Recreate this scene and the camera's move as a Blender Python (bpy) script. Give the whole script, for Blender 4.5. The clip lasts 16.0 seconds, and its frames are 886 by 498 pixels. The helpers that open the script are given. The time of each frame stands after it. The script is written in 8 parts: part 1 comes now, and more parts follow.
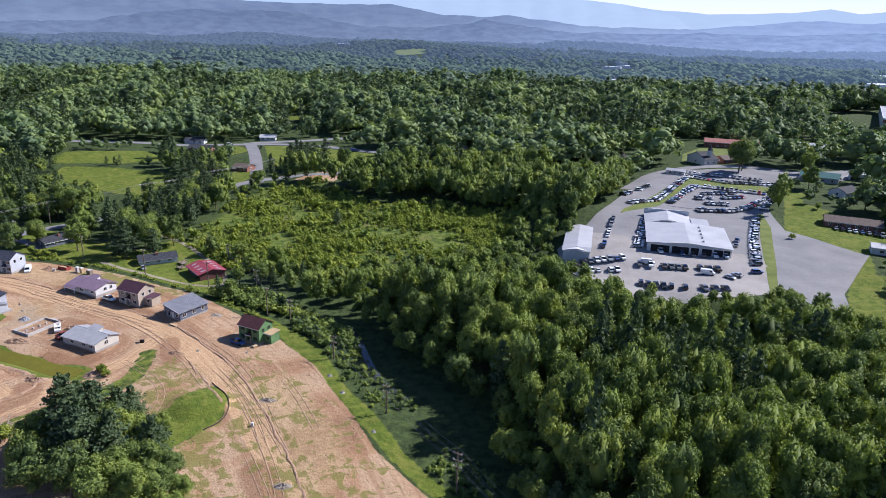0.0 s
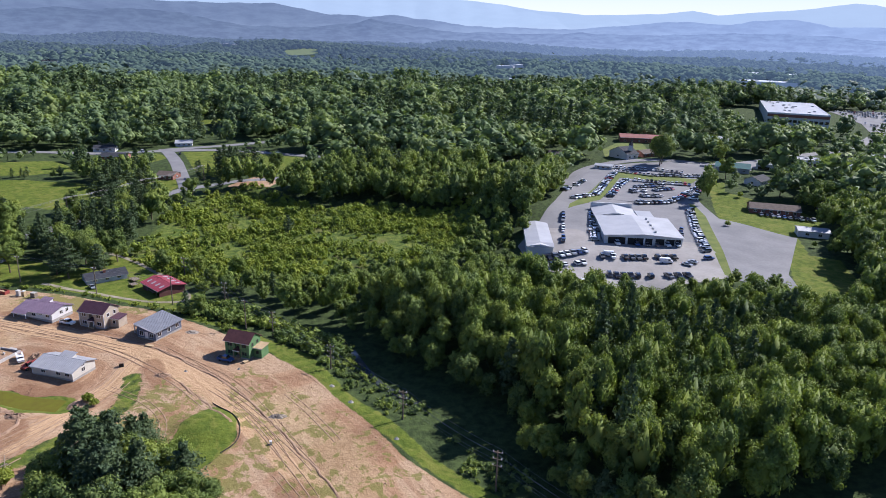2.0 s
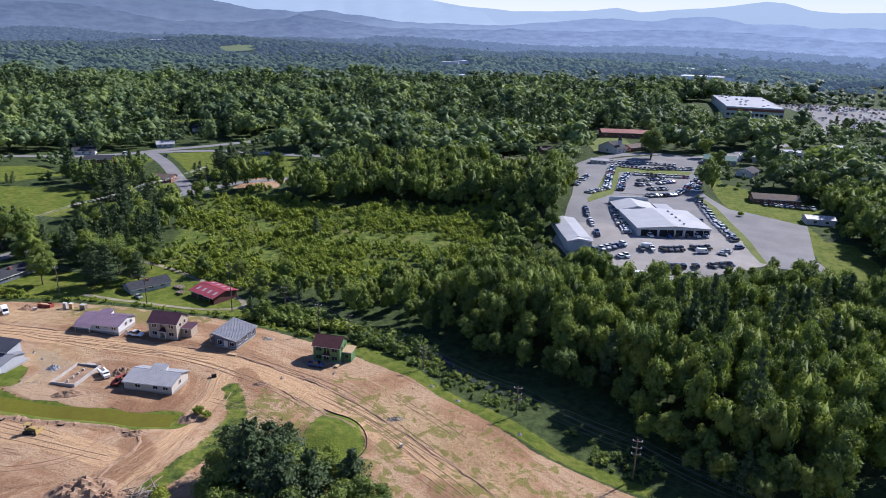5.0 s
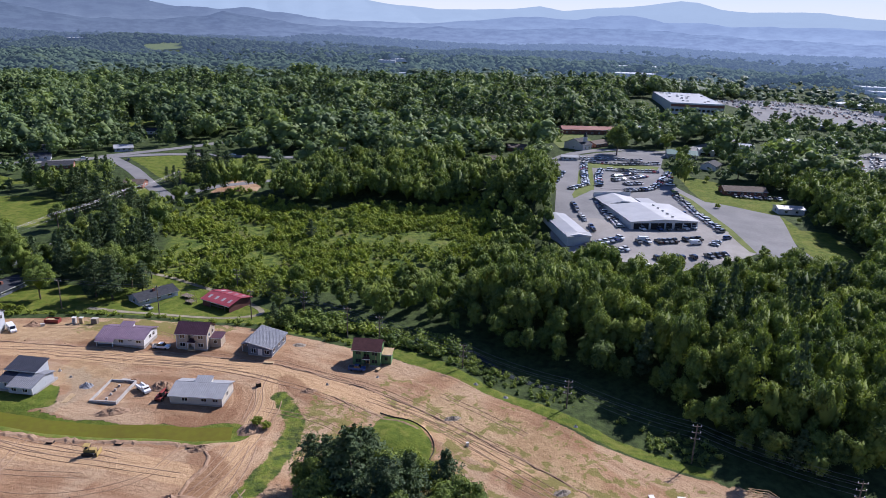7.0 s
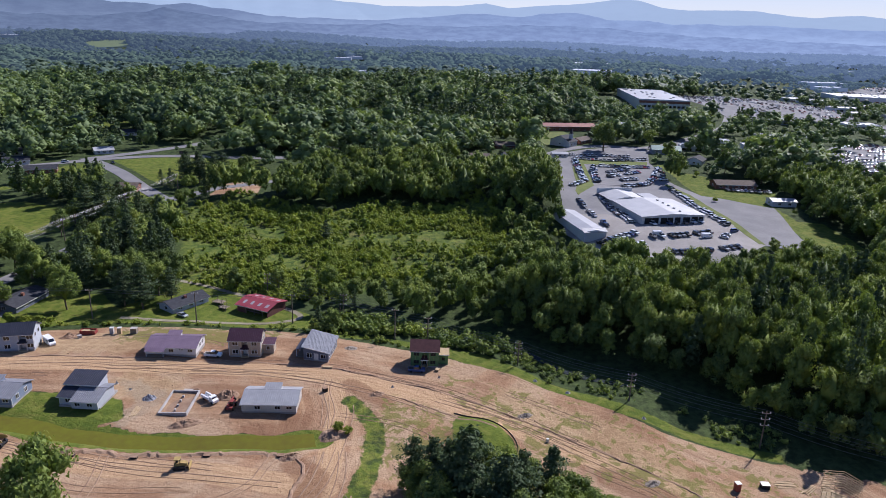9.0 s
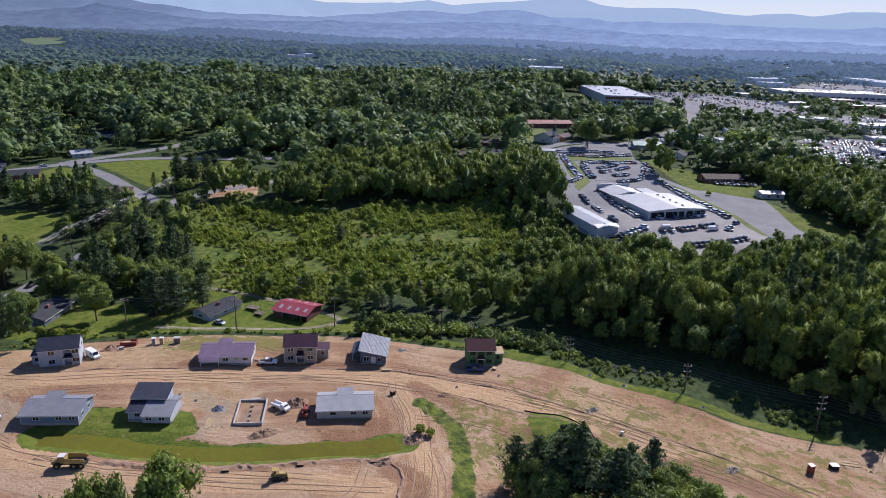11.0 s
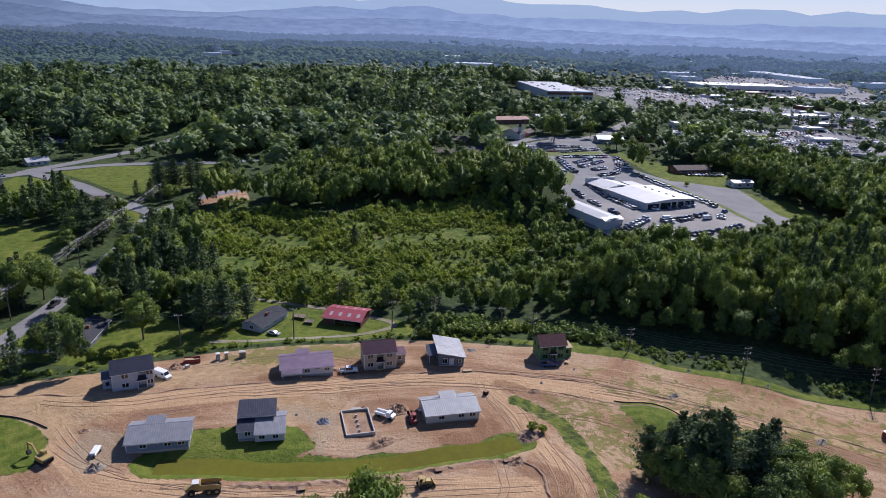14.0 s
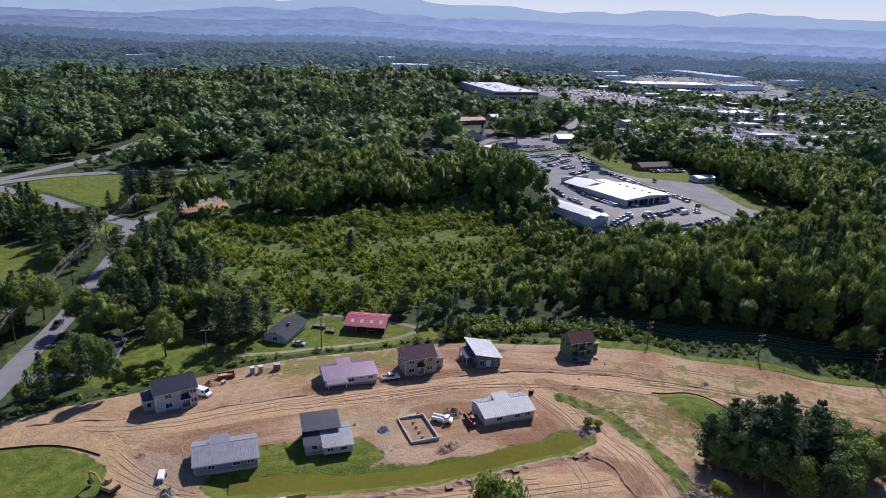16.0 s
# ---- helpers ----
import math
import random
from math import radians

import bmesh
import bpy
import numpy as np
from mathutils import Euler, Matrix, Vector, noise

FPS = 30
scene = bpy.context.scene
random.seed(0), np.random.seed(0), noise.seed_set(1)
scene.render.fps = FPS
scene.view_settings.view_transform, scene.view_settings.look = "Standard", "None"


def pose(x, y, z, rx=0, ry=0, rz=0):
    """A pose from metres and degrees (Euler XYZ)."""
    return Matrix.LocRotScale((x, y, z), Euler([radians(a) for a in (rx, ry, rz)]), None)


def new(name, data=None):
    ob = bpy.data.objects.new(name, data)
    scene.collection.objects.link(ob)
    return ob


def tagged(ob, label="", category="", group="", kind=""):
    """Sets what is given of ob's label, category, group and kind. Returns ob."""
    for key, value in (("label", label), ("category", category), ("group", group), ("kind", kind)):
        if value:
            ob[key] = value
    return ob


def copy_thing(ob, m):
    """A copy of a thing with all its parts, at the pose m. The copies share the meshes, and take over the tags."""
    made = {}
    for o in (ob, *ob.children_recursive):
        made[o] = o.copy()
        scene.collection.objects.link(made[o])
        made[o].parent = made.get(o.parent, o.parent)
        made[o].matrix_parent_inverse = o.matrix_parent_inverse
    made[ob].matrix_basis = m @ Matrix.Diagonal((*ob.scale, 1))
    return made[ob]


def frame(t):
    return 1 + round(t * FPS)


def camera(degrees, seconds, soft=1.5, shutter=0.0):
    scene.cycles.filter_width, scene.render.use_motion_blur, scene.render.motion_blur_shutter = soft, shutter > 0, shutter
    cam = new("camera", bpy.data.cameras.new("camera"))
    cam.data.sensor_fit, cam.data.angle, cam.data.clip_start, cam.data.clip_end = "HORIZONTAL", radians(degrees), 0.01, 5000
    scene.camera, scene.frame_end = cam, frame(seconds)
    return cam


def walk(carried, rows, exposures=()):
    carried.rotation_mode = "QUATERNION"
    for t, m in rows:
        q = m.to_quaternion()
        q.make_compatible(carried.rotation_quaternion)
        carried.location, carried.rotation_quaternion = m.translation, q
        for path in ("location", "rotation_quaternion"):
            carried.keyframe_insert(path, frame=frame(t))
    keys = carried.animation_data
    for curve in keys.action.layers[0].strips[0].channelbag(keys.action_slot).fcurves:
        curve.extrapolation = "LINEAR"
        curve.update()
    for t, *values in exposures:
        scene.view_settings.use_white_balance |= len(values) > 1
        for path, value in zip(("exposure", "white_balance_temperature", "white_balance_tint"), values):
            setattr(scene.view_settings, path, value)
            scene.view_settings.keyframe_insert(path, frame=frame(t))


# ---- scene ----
cam = camera(65.2, 16.0, soft=0.85)
# seconds, eye (x, y, z), heading, pitch and roll in degrees
ROWS = [
    (0.0, 0.63, 1.86, 105.37, -2.38, -17.86, 1.51),
    (0.5, -7.93, 2.46, 105.38, -5.60, -17.75, 1.54),
    (1.0, -16.49, 3.27, 105.39, -8.24, -17.70, 1.57),
    (1.5, -25.08, 4.28, 105.40, -10.27, -17.65, 1.60),
    (2.0, -33.68, 5.54, 105.39, -11.86, -17.65, 1.63),
    (2.5, -42.27, 7.03, 105.39, -13.14, -17.69, 1.66),
    (3.0, -50.82, 8.71, 105.38, -13.76, -17.71, 1.70),
    (3.5, -59.44, 10.55, 105.37, -14.01, -17.80, 1.73),
    (4.0, -68.09, 12.52, 105.36, -14.92, -17.83, 1.76),
    (6.5, -111.03, 24.98, 105.51, -23.12, -17.79, 1.91),
    (7.0, -119.46, 28.06, 105.52, -24.34, -17.80, 1.94),
    (7.5, -127.74, 31.43, 105.52, -25.64, -17.83, 1.96),
    (8.0, -135.86, 35.07, 105.53, -26.85, -17.83, 1.99),
    (8.5, -143.94, 38.96, 105.53, -28.05, -17.86, 2.01),
    (9.0, -151.95, 43.09, 105.54, -29.02, -17.89, 2.04),
    (11.5, -190.76, 66.00, 105.57, -35.19, -18.00, 2.13),
    (12.0, -198.14, 71.03, 105.56, -36.41, -18.01, 2.14),
    (12.5, -205.34, 76.23, 105.55, -37.70, -18.02, 2.15),
    (13.0, -212.38, 81.57, 105.53, -38.90, -18.04, 2.15),
    (13.5, -219.33, 87.05, 105.50, -40.42, -18.03, 2.16),
    (14.0, -226.14, 92.69, 105.47, -41.87, -18.03, 2.16),
    (14.5, -232.79, 98.48, 105.45, -43.47, -17.97, 2.15),
    (15.0, -239.23, 104.41, 105.42, -45.06, -17.93, 2.15),
    (15.5, -245.48, 110.50, 105.40, -46.72, -17.86, 2.14),
    (16.0, -251.54, 116.70, 105.37, -48.32, -17.76, 2.13),
]
walk(cam, [(t, pose(x, y, z, 0, 0, turn) @ pose(0, 0, 0, 90 + pitch) @ pose(0, 0, 0, 0, 0, roll)) for t, x, y, z, turn, pitch, roll in ROWS],
     [(0.0, 0.74, 6050, 16), (4.0, 0.66, 6050, 16), (8.0, 0.45, 6050, 18), (12.0, 0.34, 6050, 18), (16.0, 0.28, 6050, 18)])

# ---- world and sun ----
SUN_DIR = Vector((0.70, 0.28, 0.62)).normalized()
world = bpy.data.worlds.new("world")
scene.world = world
world.use_nodes = True
wn = world.node_tree.nodes
sky = wn.new("ShaderNodeTexSky")
sky.sky_type, sky.sun_disc = "NISHITA", False
sky.sun_elevation = math.asin(SUN_DIR.z)
sky.sun_rotation = math.atan2(SUN_DIR.x, SUN_DIR.y)
sky.air_density, sky.dust_density, sky.ozone_density = 1.0, 0.3, 1.5
tone = wn.new("ShaderNodeMix")
tone.data_type, tone.blend_type = "RGBA", "MULTIPLY"
tone.inputs[0].default_value = 1.0
tone.inputs[7].default_value = (0.88, 1.0, 1.34, 1)
world.node_tree.links.new(sky.outputs[0], tone.inputs[6])
world.node_tree.links.new(tone.outputs[2], wn["Background"].inputs[0])
wn["Background"].inputs[1].default_value = 0.060
sun = new("sun", bpy.data.lights.new("sun", "SUN"))
sun.data.energy, sun.data.angle, sun.data.color = 5.0, radians(0.5), (1.0, 0.95, 0.89)
sun.rotation_mode = "QUATERNION"
sun.rotation_quaternion = SUN_DIR.to_track_quat("Z", "Y")
scene.view_settings.exposure = 0.62


# ---- materials ----
def mat_base(name, rough=0.8, metal=0.0, spec=0.4):
    m = bpy.data.materials.new(name)
    m.use_nodes = True
    b = m.node_tree.nodes["Principled BSDF"]
    b.inputs["Roughness"].default_value = rough
    b.inputs["Metallic"].default_value = metal
    b.inputs["Specular IOR Level"].default_value = spec
    return m, m.node_tree.nodes, m.node_tree.links, b


def mixer(n, l, fac, a, b, mode="MIX"):
    x = n.new("ShaderNodeMix")
    x.data_type, x.blend_type = "RGBA", mode
    for sock, val in ((x.inputs[0], fac), (x.inputs[6], a), (x.inputs[7], b)):
        if isinstance(val, (int, float)):
            sock.default_value = val
        elif isinstance(val, tuple):
            sock.default_value = (*val, 1)
        else:
            l.new(val, sock)
    return x.outputs[2]


def math_node(n, l, op, a, b=0.0, c=0.0, clamp=False):
    x = n.new("ShaderNodeMath")
    x.operation, x.use_clamp = op, clamp
    for sock, val in zip(x.inputs, (a, b, c)):
        if isinstance(val, (int, float)):
            sock.default_value = val
        else:
            l.new(val, sock)
    return x.outputs[0]


def noise_node(n, l, vec, scale, detail=4.0, rough=0.55, distort=0.0):
    x = n.new("ShaderNodeTexNoise")
    x.inputs["Scale"].default_value, x.inputs["Detail"].default_value = scale, detail
    x.inputs["Roughness"].default_value, x.inputs["Distortion"].default_value = rough, distort
    if vec is not None:
        l.new(vec, x.inputs["Vector"])
    return x.outputs[0]


def ramp(n, l, fac, lo, hi):
    x = n.new("ShaderNodeMapRange")
    x.interpolation_type = "SMOOTHSTEP"
    x.inputs[1].default_value, x.inputs[2].default_value = lo, hi
    l.new(fac, x.inputs[0])
    return x.outputs[0]


def surface(name, c1, c2, scale=0.6, fine=6.0, rough=0.8, metal=0.0, bump=0.15, spec=0.3, vary=0.0, lines=0.0):
    """Two colours mixed by broad and fine noise at real size, with a fine relief; lines: pitch of level grooves in metres."""
    m, n, l, b = mat_base(name, rough, metal, spec)
    geo = n.new("ShaderNodeNewGeometry").outputs["Position"]
    broad, grain = noise_node(n, l, geo, scale), noise_node(n, l, geo, fine, 3)
    f = math_node(n, l, "ADD", math_node(n, l, "MULTIPLY", broad, 0.7), math_node(n, l, "MULTIPLY", grain, 0.3))
    col = mixer(n, l, ramp(n, l, f, 0.3, 0.7), c1, c2)
    if vary:
        rnd = n.new("ShaderNodeObjectInfo").outputs["Random"]
        col = mixer(n, l, math_node(n, l, "MULTIPLY", rnd, vary), col, (c1[0] * 0.5, c1[1] * 0.5, c1[2] * 0.5))
    height = grain
    if lines:
        sep = n.new("ShaderNodeSeparateXYZ")
        l.new(geo, sep.inputs[0])
        saw = math_node(n, l, "FRACT", math_node(n, l, "DIVIDE", sep.outputs[2], lines))
        height = math_node(n, l, "ADD", math_node(n, l, "MULTIPLY", grain, 0.2), saw)
        col = mixer(n, l, math_node(n, l, "MULTIPLY", ramp(n, l, saw, 0.8, 1.0), 0.35), col, (c1[0] * 0.4, c1[1] * 0.4, c1[2] * 0.4))
    l.new(col, b.inputs["Base Color"])
    bp = n.new("ShaderNodeBump")
    bp.inputs["Strength"].default_value, bp.inputs["Distance"].default_value = bump, 0.05
    l.new(height, bp.inputs["Height"])
    l.new(bp.outputs[0], b.inputs["Normal"])
    return m


def plain(name, c, rough=0.5, metal=0.0, spec=0.5, coat=0.0):
    m, n, l, b = mat_base(name, rough, metal, spec)
    geo = n.new("ShaderNodeNewGeometry").outputs["Position"]
    col = mixer(n, l, ramp(n, l, noise_node(n, l, geo, 3.0), 0.35, 0.75), c, (c[0] * 0.8, c[1] * 0.8, c[2] * 0.8))
    l.new(col, b.inputs["Base Color"])
    b.inputs["Coat Weight"].default_value = coat
    return m


def leaf_mat(name, dark, light, warm, trans=0.25, scale=0.09):
    """Leaves: colour differs from leaf to leaf, from tree to tree and over the wood."""
    m, n, l, b = mat_base(name, 0.6, 0.0, 0.25)
    g = n.new("ShaderNodeNewGeometry")
    isl, pos = g.outputs["Random Per Island"], g.outputs["Position"]
    tint = n.new("ShaderNodeAttribute")
    tint.attribute_name = "tint"
    rnd = n.new("ShaderNodeObjectInfo").outputs["Random"]
    tree = math_node(n, l, "FRACT", math_node(n, l, "ADD", tint.outputs["Fac"], rnd))
    big = noise_node(n, l, pos, scale, 2)
    f = math_node(n, l, "ADD", math_node(n, l, "MULTIPLY", isl, 0.45), math_node(n, l, "MULTIPLY", tree, 0.55))
    col = mixer(n, l, f, dark, light)
    col = mixer(n, l, math_node(n, l, "MULTIPLY", ramp(n, l, big, 0.45, 0.7), 0.6), col, warm)
    tr = n.new("ShaderNodeBsdfTranslucent")
    mx = n.new("ShaderNodeMixShader")
    mx.inputs[0].default_value = trans
    l.new(col, b.inputs["Base Color"])
    l.new(mixer(n, l, 1.0, col, (0.95, 1.0, 0.45), "MULTIPLY"), tr.inputs[0])
    b.inputs["Specular IOR Level"].default_value = 0.12
    l.new(b.outputs[0], mx.inputs[1])
    l.new(tr.outputs[0], mx.inputs[2])
    l.new(mx.outputs[0], n["Material Output"].inputs[0])
    return m


def sunward_haze(n, l, pos):
    """Strength of the painted haze by bearing: 0.8 away from the sun, 1.7 under it."""
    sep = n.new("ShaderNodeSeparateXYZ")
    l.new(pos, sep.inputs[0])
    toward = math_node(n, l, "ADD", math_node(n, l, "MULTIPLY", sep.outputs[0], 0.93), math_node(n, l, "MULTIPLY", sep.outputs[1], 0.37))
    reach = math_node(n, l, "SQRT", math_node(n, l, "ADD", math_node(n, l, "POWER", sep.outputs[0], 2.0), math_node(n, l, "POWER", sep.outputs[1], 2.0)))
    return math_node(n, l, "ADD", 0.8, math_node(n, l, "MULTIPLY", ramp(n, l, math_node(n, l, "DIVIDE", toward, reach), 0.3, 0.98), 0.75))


def haze_glow(name, c1, c2, glow):
    """Far woods, fields and buildings with blue haze painted in as emission."""
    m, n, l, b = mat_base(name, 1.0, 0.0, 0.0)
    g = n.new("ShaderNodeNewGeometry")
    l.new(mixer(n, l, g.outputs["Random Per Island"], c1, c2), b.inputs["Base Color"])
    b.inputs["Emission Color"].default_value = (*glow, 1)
    l.new(sunward_haze(n, l, g.outputs["Position"]), b.inputs["Emission Strength"])
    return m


def ground_mat():
    """One sheet of ground: woodland floor, rough field, lawn and bare graded earth, told apart by the zone attribute with ragged edges."""
    m, n, l, b = mat_base("ground_cover", 0.95, 0.0, 0.1)
    pos = n.new("ShaderNodeNewGeometry").outputs["Position"]
    zone = n.new("ShaderNodeAttribute")
    zone.attribute_name = "zone"
    sep = n.new("ShaderNodeSeparateColor")
    l.new(zone.outputs["Color"], sep.inputs[0])
    trk = n.new("ShaderNodeAttribute")
    trk.attribute_name = "track"
    n1, n2, n3 = noise_node(n, l, pos, 0.05, 5), noise_node(n, l, pos, 0.35, 6, 0.65), noise_node(n, l, pos, 2.2, 4, 0.7)
    n4 = noise_node(n, l, pos, 0.14, 5, 0.6, 1.5)

    def edge(mask, lo=0.42, hi=0.58, amp=0.75):
        j = math_node(n, l, "MULTIPLY", math_node(n, l, "SUBTRACT", n2, 0.5), amp)
        return ramp(n, l, math_node(n, l, "ADD", mask, j), lo, hi)

    wood = mixer(n, l, ramp(n, l, n2, 0.3, 0.7), (0.026, 0.040, 0.016), (0.062, 0.088, 0.030))
    field = mixer(n, l, ramp(n, l, n4, 0.35, 0.65), (0.060, 0.095, 0.018), (0.145, 0.170, 0.036))
    field = mixer(n, l, math_node(n, l, "MULTIPLY", ramp(n, l, n2, 0.45, 0.62), 0.75), field, (0.040, 0.068, 0.018))
    field = mixer(n, l, math_node(n, l, "MULTIPLY", ramp(n, l, n1, 0.55, 0.68), 0.5), field, (0.156, 0.129, 0.056))
    lawn = mixer(n, l, ramp(n, l, n2, 0.3, 0.72), (0.064, 0.096, 0.015), (0.122, 0.152, 0.024))
    lawn = mixer(n, l, math_node(n, l, "MULTIPLY", ramp(n, l, n3, 0.45, 0.75), 0.4), lawn, (0.055, 0.080, 0.016))
    lawn = mixer(n, l, math_node(n, l, "MULTIPLY", ramp(n, l, n4, 0.47, 0.62), 0.45), lawn, (0.186, 0.176, 0.044))
    # bare earth: pale tan, pink clay and brown, with wheel marks
    sx = n.new("ShaderNodeSeparateXYZ")
    l.new(trk.outputs["Vector"], sx.inputs[0])
    cx = n.new("ShaderNodeCombineXYZ")
    l.new(math_node(n, l, "MULTIPLY", sx.outputs[0], 0.035), cx.inputs[0])
    l.new(math_node(n, l, "MULTIPLY", sx.outputs[1], 0.6), cx.inputs[1])
    streak = noise_node(n, l, cx.outputs[0], 1.0, 5, 0.65, 0.6)
    cx2 = n.new("ShaderNodeCombineXYZ")
    l.new(math_node(n, l, "MULTIPLY", sx.outputs[0], 0.12), cx2.inputs[0])
    l.new(math_node(n, l, "MULTIPLY", sx.outputs[1], 2.6), cx2.inputs[1])
    fine_streak = noise_node(n, l, cx2.outputs[0], 1.0, 3, 0.6, 0.8)
    patch = noise_node(n, l, pos, 0.022, 4, 0.6, 1.2)
    clods = noise_node(n, l, pos, 0.9, 6, 0.72, 0.6)
    rut = noise_node(n, l, pos, 0.035, 1.5, 0.4, 0.8)
    furrow = math_node(n, l, "ABSOLUTE", math_node(n, l, "SUBTRACT", math_node(n, l, "FRACT", math_node(n, l, "ADD", math_node(n, l, "MULTIPLY", rut, 26.0), math_node(n, l, "MULTIPLY", n2, 0.5))), 0.5))
    earth = mixer(n, l, ramp(n, l, n4, 0.32, 0.68), (0.250, 0.139, 0.085), (0.331, 0.204, 0.126))
    earth = mixer(n, l, math_node(n, l, "MULTIPLY", ramp(n, l, patch, 0.46, 0.56), 0.8), earth, (0.400, 0.300, 0.212))
    earth = mixer(n, l, math_node(n, l, "MULTIPLY", ramp(n, l, math_node(n, l, "SUBTRACT", 1.0, patch), 0.52, 0.62), 0.7), earth, (0.205, 0.112, 0.068))
    cx3 = n.new("ShaderNodeCombineXYZ")
    l.new(math_node(n, l, "MULTIPLY", sx.outputs[0], 0.016), cx3.inputs[0])
    l.new(math_node(n, l, "MULTIPLY", sx.outputs[1], 0.28), cx3.inputs[1])
    band = noise_node(n, l, cx3.outputs[0], 1.0, 4, 0.6, 0.5)
    earth = mixer(n, l, math_node(n, l, "MULTIPLY", ramp(n, l, band, 0.50, 0.64), 0.75), earth, (0.394, 0.277, 0.185))
    earth = mixer(n, l, math_node(n, l, "MULTIPLY", ramp(n, l, math_node(n, l, "SUBTRACT", 1.0, band), 0.53, 0.68), 0.6), earth, (0.204, 0.109, 0.064))
    lines = math_node(n, l, "MULTIPLY", ramp(n, l, streak, 0.54, 0.66), ramp(n, l, n4, 0.40, 0.62))
    earth = mixer(n, l, math_node(n, l, "MULTIPLY", lines, 0.75), earth, (0.137, 0.072, 0.041))
    thin = math_node(n, l, "MULTIPLY", ramp(n, l, fine_streak, 0.56, 0.68), ramp(n, l, n2, 0.42, 0.6))
    earth = mixer(n, l, math_node(n, l, "MULTIPLY", thin, 0.7), earth, (0.149, 0.079, 0.046))
    curl = math_node(n, l, "MULTIPLY", ramp(n, l, math_node(n, l, "SUBTRACT", 0.5, furrow), 0.30, 0.46), ramp(n, l, n4, 0.42, 0.58))
    earth = mixer(n, l, math_node(n, l, "MULTIPLY", curl, 0.25), earth, (0.144, 0.078, 0.048))
    earth = mixer(n, l, math_node(n, l, "MULTIPLY", ramp(n, l, clods, 0.54, 0.70), 0.5), earth, (0.386, 0.265, 0.175))
    earth = mixer(n, l, math_node(n, l, "MULTIPLY", ramp(n, l, math_node(n, l, "SUBTRACT", 1.0, clods), 0.57, 0.68), 0.55), earth, (0.123, 0.064, 0.039))
    earth = mixer(n, l, math_node(n, l, "MULTIPLY", ramp(n, l, n3, 0.52, 0.72), 0.4), earth, (0.150, 0.086, 0.054))
    earth = mixer(n, l, math_node(n, l, "MULTIPLY", ramp(n, l, math_node(n, l, "SUBTRACT", 1.0, n3), 0.54, 0.72), 0.4), earth, (0.470, 0.341, 0.239))
    # the worn haul road: smooth, warm and pale
    lane = ramp(n, l, math_node(n, l, "ADD", sx.outputs[2], math_node(n, l, "MULTIPLY", math_node(n, l, "SUBTRACT", n2, 0.5), 0.5)), 0.4, 0.65)
    road = mixer(n, l, ramp(n, l, fine_streak, 0.35, 0.65), (0.480, 0.331, 0.204), (0.355, 0.231, 0.136))
    road = mixer(n, l, math_node(n, l, "MULTIPLY", ramp(n, l, streak, 0.5, 0.7), 0.5), road, (0.401, 0.270, 0.159))
    earth = mixer(n, l, math_node(n, l, "MULTIPLY", lane, 0.95), earth, road)
    soil = n.new("ShaderNodeAttribute")
    soil.attribute_name = "soil"
    so = n.new("ShaderNodeSeparateXYZ")
    l.new(soil.outputs["Vector"], so.inputs[0])
    tan = mixer(n, l, ramp(n, l, n2, 0.35, 0.65), (0.268, 0.186, 0.099), (0.406, 0.299, 0.176))
    sandy = ramp(n, l, math_node(n, l, "ADD", so.outputs[0], math_node(n, l, "MULTIPLY", math_node(n, l, "SUBTRACT", n4, 0.5), 1.6)), 0.3, 0.8)
    earth = mixer(n, l, math_node(n, l, "MULTIPLY", sandy, 0.62), earth, tan)
    stones = ramp(n, l, math_node(n, l, "ADD", so.outputs[1], math_node(n, l, "MULTIPLY", math_node(n, l, "SUBTRACT", n2, 0.5), 1.3)), 0.35, 0.7)
    earth = mixer(n, l, math_node(n, l, "MULTIPLY", stones, 0.6), earth, mixer(n, l, ramp(n, l, n3, 0.3, 0.7), (0.199, 0.162, 0.119), (0.380, 0.329, 0.252)))
    red = n.new("ShaderNodeAttribute")
    red.attribute_name = "clay"
    rc = ramp(n, l, math_node(n, l, "ADD", red.outputs["Fac"], math_node(n, l, "MULTIPLY", math_node(n, l, "SUBTRACT", clods, 0.5), 1.2)), 0.35, 0.75)
    earth = mixer(n, l, math_node(n, l, "MULTIPLY", rc, 0.7), earth, mixer(n, l, n3, (0.121, 0.054, 0.030), (0.216, 0.108, 0.060)))
    fleck = noise_node(n, l, pos, 0.20, 7, 0.68, 1.2)
    weeds = ramp(n, l, math_node(n, l, "ADD", math_node(n, l, "ADD", math_node(n, l, "MULTIPLY", fleck, 0.6), math_node(n, l, "MULTIPLY", n4, 0.4)), math_node(n, l, "MULTIPLY", zone.outputs["Alpha"], 0.12)), 0.575, 0.62)
    weeds = math_node(n, l, "MULTIPLY", weeds, ramp(n, l, zone.outputs["Alpha"], 0.02, 0.3))
    earth = mixer(n, l, 0.10, earth, (0.385, 0.292, 0.205))
    grit4 = noise_node(n, l, pos, 4.5, 3, 0.75)
    rill = noise_node(n, l, pos, 0.55, 8, 0.72, 2.2)
    earth = mixer(n, l, math_node(n, l, "MULTIPLY", ramp(n, l, math_node(n, l, "ABSOLUTE", math_node(n, l, "SUBTRACT", 0.5, rill)), 0.022, 0.0), 0.6), earth, (0.110, 0.062, 0.036))
    earth = mixer(n, l, math_node(n, l, "MULTIPLY", ramp(n, l, grit4, 0.54, 0.66), 0.30), earth, (0.130, 0.078, 0.046))
